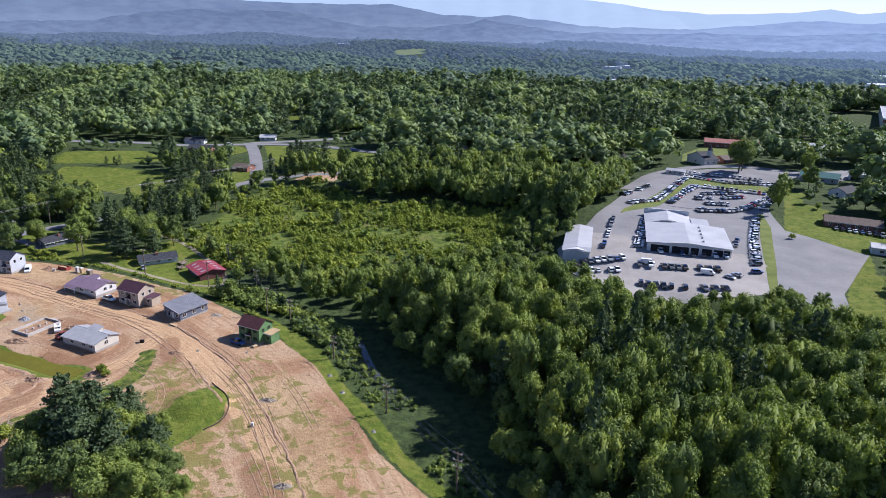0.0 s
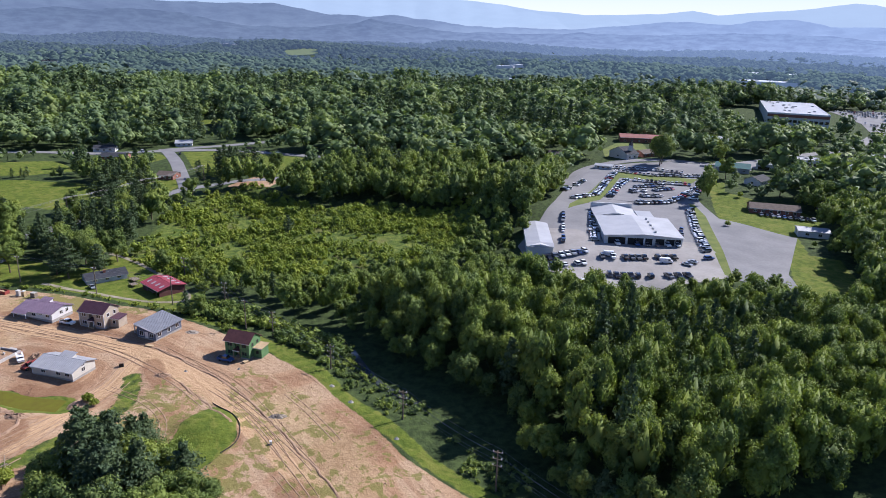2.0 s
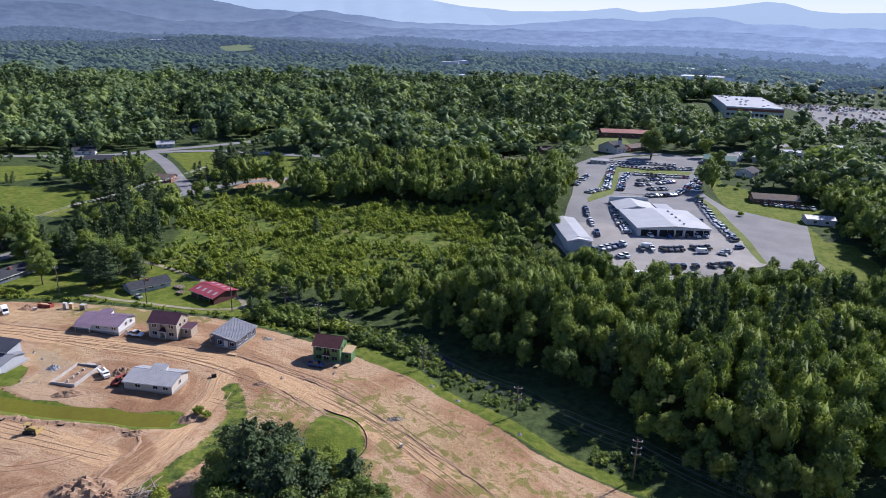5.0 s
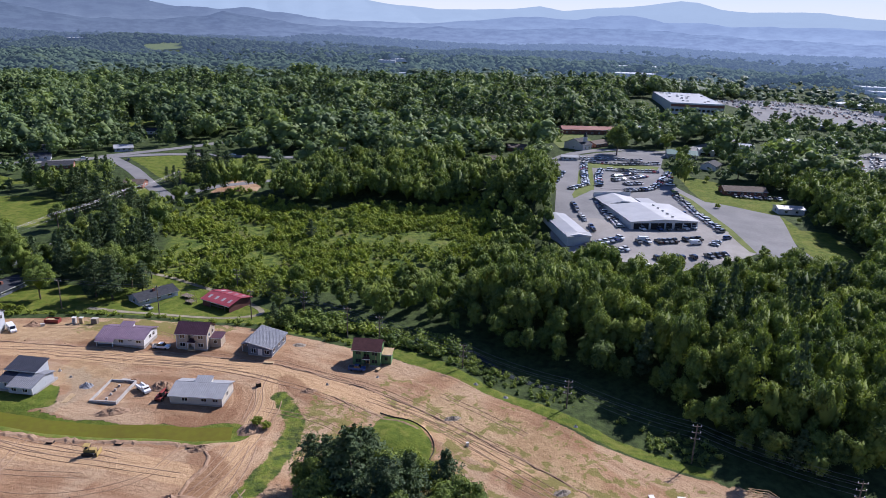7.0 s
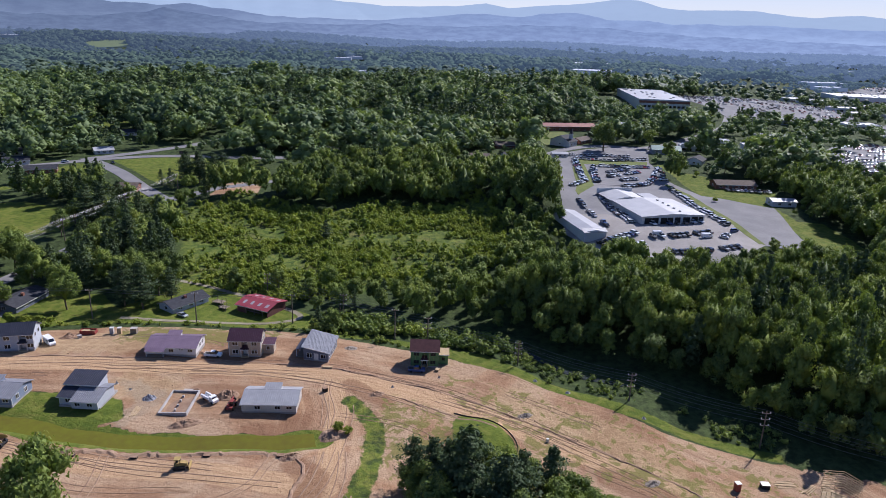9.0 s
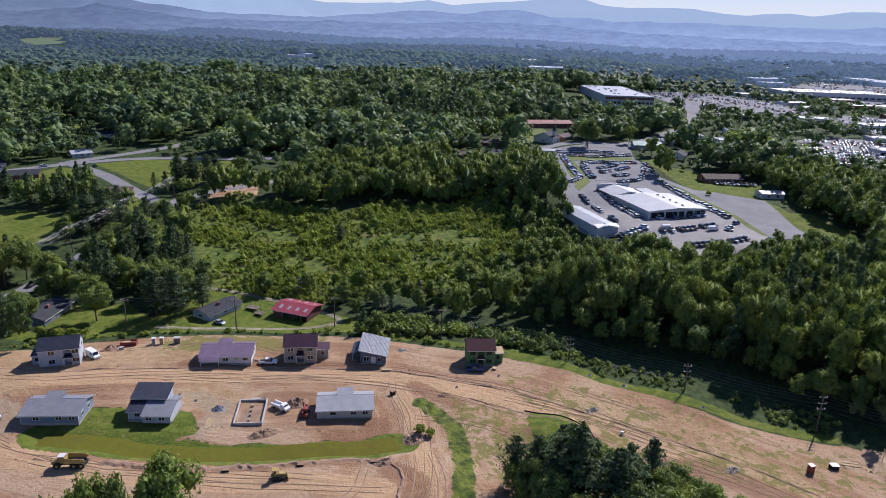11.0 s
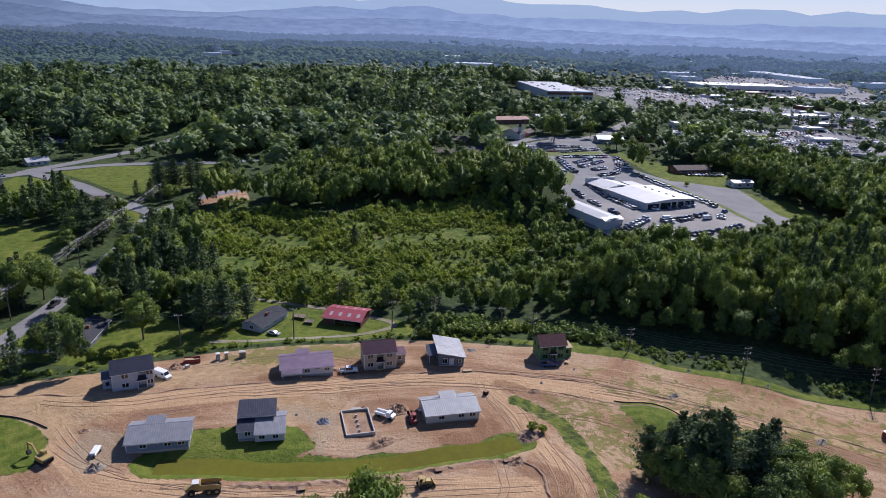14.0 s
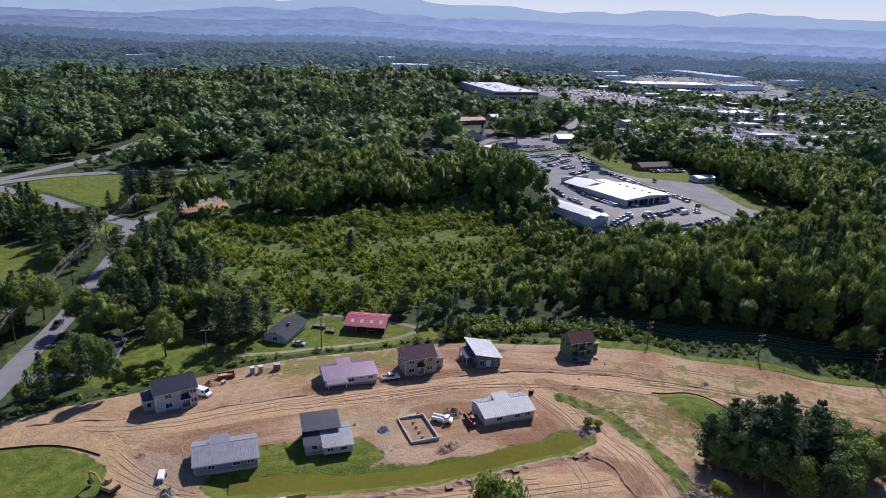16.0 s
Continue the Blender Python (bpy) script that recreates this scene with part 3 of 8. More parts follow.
FIELD = [(-88, 262), (-84, 292), (-73, 338), (-50, 348), (-24, 318), (8, 322), (34, 296), (46, 300), (48, 288), (36, 262), (22, 236), (-5, 224), (-30, 226), (-52, 228), (-66, 236)]
LOT_GRAVEL = [(50, 221), (56, 204), (64, 190), (79.6, 186), (97, 187.5), (109, 192), (118, 216), (113, 224), (82, 232), (78, 246), (63, 254), (52, 240)]
LOT_BLACK = [(63, 254), (78, 246), (82, 232), (113, 224), (109, 192), (123, 176.5), (130, 192), (159.5, 226.5), (143, 253.5), (151, 284), (172, 317.5), (190, 337), (205, 331), (240, 350),
             (236, 360), (205, 345), (182, 362), (132.5, 360), (109.6, 331), (83.3, 285)]
GRASS_STRIP = [(145, 276), (139, 257), (115, 203.5), (110, 192.5), (108, 194), (119, 221.5), (134.5, 257.5), (143, 277)]
ISLAND = [(83, 270), (103, 283), (113, 297), (133, 327), (162, 309), (172, 319), (138.5, 341), (121, 322), (96, 287), (86, 276)]
ISLAND_LOT = [(107, 284), (120, 281), (140, 283), (158, 296), (163, 303), (146, 314), (133.5, 321.5), (117, 297)]
RIGHT_GRASS = [(141, 250), (166, 238), (184, 262), (160.5, 267), (168, 290), (179, 308), (160, 283), (150, 266)]
EAST_GRASS = [(134, 192), (147, 207), (154, 201), (147, 186), (139, 175), (127, 178.5)]
CHURCH_YARD = [(150, 384), (185, 395), (196, 432), (186, 436), (160, 410)]


def smooth(a, lo, hi):
    t = np.clip((a - lo) / (hi - lo), 0, 1)
    return t * t * (3 - 2 * t)


def spaced(parts):
    """Grid lines: stretches of (start, end, step) joined."""
    out = []
    for a, b, s in parts:
        out += list(np.arange(a, b, s))
    return np.array(out + [parts[-1][1]], float)


def make_ground():
    xs = spaced([(-3700, -2000, 170), (-2000, -1000, 70), (-1000, -400, 35), (-400, -190, 15), (-190, 14, 1.15), (14, 250, 3.5), (250, 700, 18), (700, 1600, 40), (1600, 3700, 90)])
    ys = spaced([(-2500, -200, 230), (-200, 70, 30), (70, 110, 4), (110, 272, 1.15), (272, 460, 3.0), (460, 800, 16), (800, 1600, 35), (1600, 3700, 80)])
    X, Y = np.meshgrid(xs, ys, indexing="ij")
    x, y = X.ravel(), Y.ravel()
    z = height(x, y)
    nx, ny = len(xs), len(ys)
    i, j = np.meshgrid(np.arange(nx - 1), np.arange(ny - 1), indexing="ij")
    k = (i * ny + j).ravel()
    me = np_mesh("ground", np.stack([x, y, z], 1), np.stack([k, k + ny, k + ny + 1, k + 1], 1), GROUND, smooth=True)
    lawn = np.zeros(x.shape)
    for p in LAWNS:
        lawn = np.maximum(lawn, smooth(inside(x, y, p), -2.6, 2.6))
    strip = 1 - smooth(seg_dist(x, y, LAWNS[5][:1] + LAWNS[5][2:7])[0], 0.8, 4.8)
    lawn = np.where(inside(x, y, LAWNS[5]) > -4, np.maximum(lawn * 0.53, 0.53 * smooth(strip, 0.02, 0.25)), lawn)
    dirt = smooth(inside(x, y, SITE), -1.8, 1.8)
    dirt = np.minimum(dirt, 1 - np.maximum.reduce([smooth(inside(x, y, LAWNS[q]), -2.4, 2.4) for q in (0, 1, 2)]))
    dirt = np.where(inside(x, y, LAWNS[5]) > -4, np.minimum(dirt, 1 - 0.66 * strip), dirt)
    yard = smooth(inside(x, y, [(-62, 352), (-47, 375), (-36, 362), (-42, 347)]), -4, 3)
    dirt = np.maximum(dirt, yard)
    swale = 1 - smooth(seg_dist(x, y, SWALE)[0] + 0.8 * np.sin(x / 3.0) * np.sin(y / 2.2), 3.0, 5.0)
    lawn, dirt = np.maximum(lawn, swale), np.minimum(dirt, 1 - swale)
    back = smooth(inside(x, y, [(-110, 214), (-84, 202), (-72, 204), (-66, 201), (-92, 219), (-108, 225)]), -4, 4)
    d, u, s = seg_dist(x, y, MAIN_ROAD)
    d2, u2, s2 = seg_dist(x, y, BRANCH)
    d3, u3, s3 = seg_dist(x, y, SOUTH_TRACK)
    lane = np.maximum.reduce([1 - smooth(d, 2.2, 5.2), 1 - smooth(d2, 1.4, 3.6), 0.8 * (1 - smooth(d3, 2, 5))])
    pick = np.argmin(np.stack([d, d2 * 1.4, d3 * 1.2]), 0)
    along, across = np.choose(pick, [u, u2 + 300, u3 + 600]), np.choose(pick, [d * s, d2 * s2 + 70, d3 * s3 + 160])
    field = smooth(inside(x, y, FIELD), -8, 8)
    weeds = np.maximum(1.5 * back, 0.9 * smooth(inside(x, y, [(-66, 160), (-58, 160), (-42, 142), (-30, 108), (-60, 100), (-72, 140)]), -5, 5))
    weeds = np.maximum(weeds, 0.6 * smooth(20 - np.abs(np.hypot(x + 120, y - 60) - 118), 0, 14) * (x > -45))
    clay = np.zeros(x.shape)
    for line, w in (([(-108, 205), (-96, 198.5), (-86, 193.5), (-76, 188)], 2.2), ([(-90, 149.5), (-102, 155), (-114, 161), (-126, 168)], 2.4), ([(-64, 171), (-62, 164), (-60, 160)], 2.5),
                    ([(-86, 143), (-84, 138), (-88, 132)], 3.0), ([(-96, 181), (-90, 178), (-86, 174)], 3.0), ([(-80, 160), (-84, 157), (-90, 160)], 3.0), ([(-30, 118), (-22, 100)], 3.5)):
        clay = np.maximum(clay, 1 - smooth(seg_dist(x, y, line)[0], w * 0.4, w * 1.6))
    sand = np.maximum.reduce([smooth(inside(x, y, p), -7, 7) for p in (
        [(-180, 245), (-150, 236), (-128, 228), (-100, 220), (-84, 205), (-106, 203), (-128, 213), (-137, 214), (-142, 206), (-160, 205), (-180, 215)], [(-115, 192), (-108, 195), (-98, 188), (-100, 182), (-112, 182)], [(-42, 150), (-30, 158), (-14, 132), (-12, 100), (-24, 100), (-30, 130)])])
    grit = np.maximum.reduce([smooth(inside(x, y, p), -3, 3) for p in ([(-152, 200), (-145, 206), (-141, 200), (-142, 190), (-152, 192)], [(-113, 192), (-108, 190), (-104, 180), (-114, 170), (-116, 174), (-110, 181)], [(-109, 187), (-104, 184), (-103, 179), (-108, 180)])])
    soil = me.attributes.new("soil", "FLOAT_VECTOR", "POINT")
    soil.data.foreach_set("vector", np.stack([sand, grit, sand * 0], 1).astype(np.float32).ravel())
    red = me.attributes.new("clay", "FLOAT", "POINT")
    red.data.foreach_set("value", clay.astype(np.float32))
    zone = me.attributes.new("zone", "FLOAT_COLOR", "POINT")
    zone.data.foreach_set("color", np.stack([dirt, lawn, field, weeds], 1).astype(np.float32).ravel())
    track = me.attributes.new("track", "FLOAT_VECTOR", "POINT")
    track.data.foreach_set("vector", np.stack([along, across, lane], 1).astype(np.float32).ravel())
    return tagged(on_plan(new("ground", me)), "rolling ground of graded earth, lawn and woodland", "ground", kind="structure")


def sheet(name, poly, mat, lift, label, category, step=6.0):
    """A flat area that follows the land."""
    bm = bmesh.new()
    bm.faces.new([bm.verts.new((px, py, 0)) for px, py in poly])
    xs, ys = [p[0] for p in poly], [p[1] for p in poly]
    for axis, lo, hi in ((0, min(xs), max(xs)), (1, min(ys), max(ys))):
        c = math.ceil(lo / step) * step
        while c < hi:
            co, no = [0, 0, 0], [0, 0, 0]
            co[axis], no[axis] = c, 1
            bmesh.ops.bisect_plane(bm, geom=bm.verts[:] + bm.edges[:] + bm.faces[:], plane_co=co, plane_no=no, dist=1e-4)
            c += step
    for v in bm.verts:
        v.co.z = zat(v.co.x, v.co.y) + lift
    bmesh.ops.recalc_face_normals(bm, faces=bm.faces)
    ext = bmesh.ops.extrude_face_region(bm, geom=bm.faces[:])
    for v in ext["geom"]:
        if isinstance(v, bmesh.types.BMVert):
            v.co.z -= lift + 0.3
    bmesh.ops.recalc_face_normals(bm, faces=bm.faces)
    me = bpy.data.meshes.new(name)
    bm.to_mesh(me)
    bm.free()
    me.materials.append(mat)
    return tagged(on_plan(new(name, me)), label, category, kind="structure")


def curve_points(line, step=2.0):
    """Points at even steps along a line, its corners rounded."""
    pts = [Vector((*p, 0)) for p in line]
    for _ in range(2):
        q = [pts[0]]
        for a, b in zip(pts, pts[1:]):
            q += [a * 0.75 + b * 0.25, a * 0.25 + b * 0.75]
        pts = q + [pts[-1]]
    out = [pts[0]]
    for a, b in zip(pts, pts[1:]):
        n = max(1, round((b - a).length / step))
        out += [a.lerp(b, i / n) for i in range(1, n + 1)]
    return out


def ribbon(name, line, width, mat, lift, label, category, step=3.0, level=False):
    """A strip along a line that follows the land; level: flat from bank to bank, as water lies."""
    pts = curve_points(line, step)
    v, f, cols = [], [], 4
    for i, p in enumerate(pts):
        d = (pts[min(i + 1, len(pts) - 1)] - pts[max(i - 1, 0)]).normalized()
        side = Vector((d.y, -d.x, 0))
        for c in range(cols + 1):
            q = p + side * width * (c / cols - 0.5)
            v.append((q.x, q.y, zat(p.x, p.y) + lift if level else zat(q.x, q.y) + lift))
        for dz, c in ((-0.4, 0), (-0.4, cols)):
            q = p + side * width * (c / cols - 0.5)
            v.append((q.x, q.y, zat(p.x, p.y) + dz if level else zat(q.x, q.y) + dz))
    w = cols + 3
    for i in range(len(pts) - 1):
        k = i * w
        f += [(k + c, k + c + 1, k + w + c + 1, k + w + c) for c in range(cols)]
        f += [(k + cols + 1, k, k + w, k + w + cols + 1), (k + cols, k + cols + 2, k + w + cols + 2, k + w + cols)]
    me = bpy.data.meshes.new(name)
    me.from_pydata(v, [], f)
    me.materials.append(mat)
    return tagged(on_plan(new(name, me)), label, category, kind="structure")


def berm(name, line, wide, high, mat, label, category, seed=1, step=0.8, broken=0.0):
    """A low uneven ridge of earth or fabric along a line."""
    rng = random.Random(seed)
    pts = curve_points(line, step)
    v, f = [], []
    for i, p in enumerate(pts):
        d = (pts[min(i + 1, len(pts) - 1)] - pts[max(i - 1, 0)]).normalized()
        side = Vector((d.y, -d.x, 0))
        wob = rng.uniform(-0.2, 0.2) * wide + broken * noise.noise(Vector((i * 0.11, seed, 0)))
        lump = 1.0 if not broken else max(-0.3, min(1.3, 0.75 + 1.5 * noise.noise(Vector((i * 0.16, seed, 5)))))
        for off, up in ((-0.5, -0.1), (-0.2, rng.uniform(0.6, 1.0)), (0.15, rng.uniform(0.55, 1.1)), (0.5, -0.1)):
            q = p + side * (off * wide + wob)
            v.append((q.x, q.y, zat(q.x, q.y) + (up * high * lump if up > 0 else -0.1 * high)))
        if i:
            k = 4 * (i - 1)
            f += [(k + c, k + c + 1, k + c + 5, k + c + 4) for c in range(3)]
    me = bpy.data.meshes.new(name)
    me.from_pydata(v, [], f)
    me.materials.append(mat)
    return tagged(on_plan(new(name, me)), label, category)


def make_hills():
    """Far ridges as the backdrop: (bearing, crest) pairs round the viewpoint, joined by smooth noise."""
    cx, cy = -143, 46
    rings = [
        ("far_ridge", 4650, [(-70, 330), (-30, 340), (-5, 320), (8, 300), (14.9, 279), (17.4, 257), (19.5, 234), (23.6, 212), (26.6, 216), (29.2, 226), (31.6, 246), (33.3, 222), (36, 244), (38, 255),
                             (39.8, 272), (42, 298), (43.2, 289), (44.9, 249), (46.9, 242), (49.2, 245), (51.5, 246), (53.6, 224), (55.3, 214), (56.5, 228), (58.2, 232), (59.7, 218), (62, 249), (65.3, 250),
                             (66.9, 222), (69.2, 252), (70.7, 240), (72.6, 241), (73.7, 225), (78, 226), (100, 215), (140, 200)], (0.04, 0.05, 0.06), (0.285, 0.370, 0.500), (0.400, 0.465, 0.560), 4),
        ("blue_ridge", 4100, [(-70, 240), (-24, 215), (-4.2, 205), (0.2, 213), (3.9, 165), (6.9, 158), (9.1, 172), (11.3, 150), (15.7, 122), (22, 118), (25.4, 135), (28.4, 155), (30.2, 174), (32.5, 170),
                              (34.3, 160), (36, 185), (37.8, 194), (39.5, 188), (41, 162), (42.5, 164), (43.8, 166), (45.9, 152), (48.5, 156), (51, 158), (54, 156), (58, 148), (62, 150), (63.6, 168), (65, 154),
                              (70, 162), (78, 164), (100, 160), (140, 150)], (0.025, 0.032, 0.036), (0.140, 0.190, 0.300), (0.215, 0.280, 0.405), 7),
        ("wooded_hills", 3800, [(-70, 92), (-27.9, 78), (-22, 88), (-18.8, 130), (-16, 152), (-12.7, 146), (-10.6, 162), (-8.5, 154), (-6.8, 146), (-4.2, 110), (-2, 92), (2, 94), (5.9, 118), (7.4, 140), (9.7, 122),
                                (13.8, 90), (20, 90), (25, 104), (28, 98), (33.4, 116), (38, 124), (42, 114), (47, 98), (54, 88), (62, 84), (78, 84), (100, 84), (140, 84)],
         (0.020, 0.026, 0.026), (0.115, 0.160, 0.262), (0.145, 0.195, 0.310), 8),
    ]
    for name, r, crest, base, glow, mist, rough in rings:
        b = np.arange(-72, 140.1, 0.2)
        top = np.interp(b, [c[0] for c in crest], [c[1] for c in crest])
        top = top + np.array([rough * noise.fractal(Vector((q * 0.45, r * 0.01, 0)), 0.9, 2.0, 6) for q in b])
        v, f = [], []
        rows = ((1.0, 1.0), (0.985, 0.80), (0.97, 0.58), (0.955, 0.36), (0.94, 0.14), (0.925, -0.08))
        for q, t in zip(b, top):
            s, c = math.sin(radians(q)), math.cos(radians(q))
            for rr, hh in rows:
                d = r * rr
                wob = 1 + 0.22 * noise.noise(Vector((q * 0.6, rr * 19, r))) if hh < 1 else 1
                v.append((cx + d * s, cy + d * c, 12 + (t - 12) * hh * wob))
        n = len(rows)
        for i in range(len(b) - 1):
            f += [(i * n + k, (i + 1) * n + k, (i + 1) * n + k + 1, i * n + k + 1) for k in range(n - 1)]
        me = bpy.data.meshes.new(name)
        me.from_pydata(v, [], f)
        me.polygons.foreach_set("use_smooth", np.ones(len(f), bool))
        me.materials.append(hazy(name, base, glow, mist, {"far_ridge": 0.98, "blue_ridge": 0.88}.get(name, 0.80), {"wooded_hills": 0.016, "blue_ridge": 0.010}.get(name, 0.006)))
        tagged(new("backdrop_" + name, me), "wooded ridge along the horizon, blue haze painted on", "hills", kind="structure")


make_ground()
make_hills()


def make_horizon():
    """The bright hazy sky low over the ridges, as the farthest backdrop."""
    v, f, n = [], [], 96
    for i in range(n):
        a = 2 * math.pi * i / n
        for h in (-40, 180, 420):
            v.append((-143 + 4780 * math.sin(a), 46 + 4780 * math.cos(a), h))
    for i in range(n):
        j = (i + 1) % n
        f += [(i * 3 + k, j * 3 + k, j * 3 + k + 1, i * 3 + k + 1) for k in range(2)]
    me = bpy.data.meshes.new("horizon_sky")
    me.from_pydata(v, [], f)
    m, nd, l, b = mat_base("horizon_haze", 1.0, 0.0, 0.0)
    sp = nd.new("ShaderNodeSeparateXYZ")
    l.new(nd.new("ShaderNodeNewGeometry").outputs["Position"], sp.inputs[0])
    l.new(mixer(nd, l, ramp(nd, l, sp.outputs[2], 100, 420), (0.62, 0.63, 0.62), (0.50, 0.58, 0.68)), b.inputs["Emission Color"])
    b.inputs["Base Color"].default_value = (0, 0, 0, 1)
    b.inputs["Emission Strength"].default_value = 1.0
    me.materials.append(m)
    tagged(new("backdrop_horizon_sky", me), "pale bright sky low over the ridges", "sky", kind="structure")


make_horizon()
sheet("parking_lot", LOT_BLACK, LOT, 0.11, "worn pale grey asphalt car lot", "parking lot", 2.5)
sheet("gravel_lot", LOT_GRAVEL, GRAVEL, 0.14, "pale gravel yard before the service bays", "parking lot", 2.5)
sheet("grass_strip", GRASS_STRIP, GRASS, 0.18, "long mown grass strip with a kerb", "grass strip")
sheet("grass_island", ISLAND, GRASS, 0.18, "mown grass island in the car lot", "grass strip")
sheet("upper_lot", ISLAND_LOT, LOT, 0.24, "paved display lot inside the grass island", "parking lot")
sheet("church_lawn", CHURCH_YARD, GRASS, 0.10, "mown grass behind the church", "lawn")
ribbon("lane_road", [(-182, 228), (-160, 249), (-149, 264), (-135.5, 278.5), (-114.6, 305), (-101, 322.5), (-87, 344), (-79, 354), (-63, 361), (-33, 366), (0, 380)], 5.6, ASPHALT, 0.08,
       "pale asphalt lane between the trees", "road")
ribbon("side_road", [(-80, 346), (-84, 366), (-93, 404), (-101, 432), (-108, 452)], 7.0, ASPHALT, 0.11, "asphalt side road to the junction", "road")
ribbon("highway", [(-420, 455), (-260, 436), (-180, 432), (-140, 437), (-106, 446), (-70, 449), (-20, 431), (30, 415)], 7.0, ASPHALT, 0.14, "two lane asphalt highway", "road")
ribbon("upper_highway", [(-106, 450), (-76, 463), (-8, 503), (70, 545), (160, 575)], 7.0, ASPHALT, 0.17, "asphalt road climbing into the woods", "road")
ribbon("church_road", [(100, 318), (132, 364), (180, 372), (204, 348), (260, 372), (330, 400), (420, 470)], 8.0, ASPHALT, 0.12, "asphalt road past the church", "road")
ribbon("farm_track", [(-109, 234), (-98.6, 228), (-85.4, 221.5), (-71, 215), (-61, 213.7), (-64, 226), (-78, 246), (-92, 262), (-104, 268)], 1.7, DRIVE, 0.06, "dusty farm track by the lawn", "track")
ribbon("house_drive", [(-156, 254), (-148, 254.5), (-140, 249.5), (-136, 246)], 3.2, ASPHALT, 0.12, "grey driveway of the dark roofed house", "driveway")
ribbon("algae_ditch", SWALE, 6.6, ALGAE, 0.44, "shallow drainage ditch green with algae", "ditch", 2.0, True)
CREEK_WATER = plain("creek_water", (0.045, 0.055, 0.060), 0.12, 0.0, 0.6)
ribbon("creek", [(-20, 188), (-15.7, 179.5), (-11.6, 166), (-6.6, 154.4), (-0.8, 146.5)], 1.8, CREEK_WATER, 0.12, "narrow grey creek in the shade of the woods", "creek", 2.0)


# ---- trees ----
def leaf_tris(rng, centres, normals, size, loose=0.5):
    """Leaf sprays: one small triangle each, turned about the outward direction."""
    n = len(centres)
    nrm = normals + rng.normal(0, loose, (n, 3))
    nrm /= np.linalg.norm(nrm, axis=1)[:, None] + 1e-9
    t = np.cross(nrm, rng.normal(0, 1, (n, 3)))
    t /= np.linalg.norm(t, axis=1)[:, None] + 1e-9
    b = np.cross(nrm, t)
    s = size * rng.uniform(0.65, 1.4, (n, 1))
    k = rng.uniform(0.6, 1.1, (n, 1))
    v = np.stack([centres - t * s, centres + t * s * 0.8 - b * s * k, centres + t * s * 0.3 + b * s * k], 1)
    return v.reshape(-1, 3), np.arange(3 * n).reshape(n, 3)


def sphere_dirs(rng, n, low=-0.35):
    d = rng.normal(0, 1, (n * 4 + 8, 3))
    d /= np.linalg.norm(d, axis=1)[:, None]
    return d[d[:, 2] > low][:n]


CORE = np.array([(4, 0, 1), (4, 1, 2), (4, 2, 3), (4, 3, 0), (5, 1, 0), (5, 2, 1), (5, 3, 2), (5, 0, 3)])


def core_lump(rng, c, r):
    """A small closed lump that fills the inside of a crown."""
    p = np.array([(1, 0, 0), (0, 1, 0), (-1, 0, 0), (0, -1, 0), (0, 0, 1), (0, 0, -1)], float) * rng.uniform(0.8, 1.15, (6, 1))
    return c + p * r, CORE


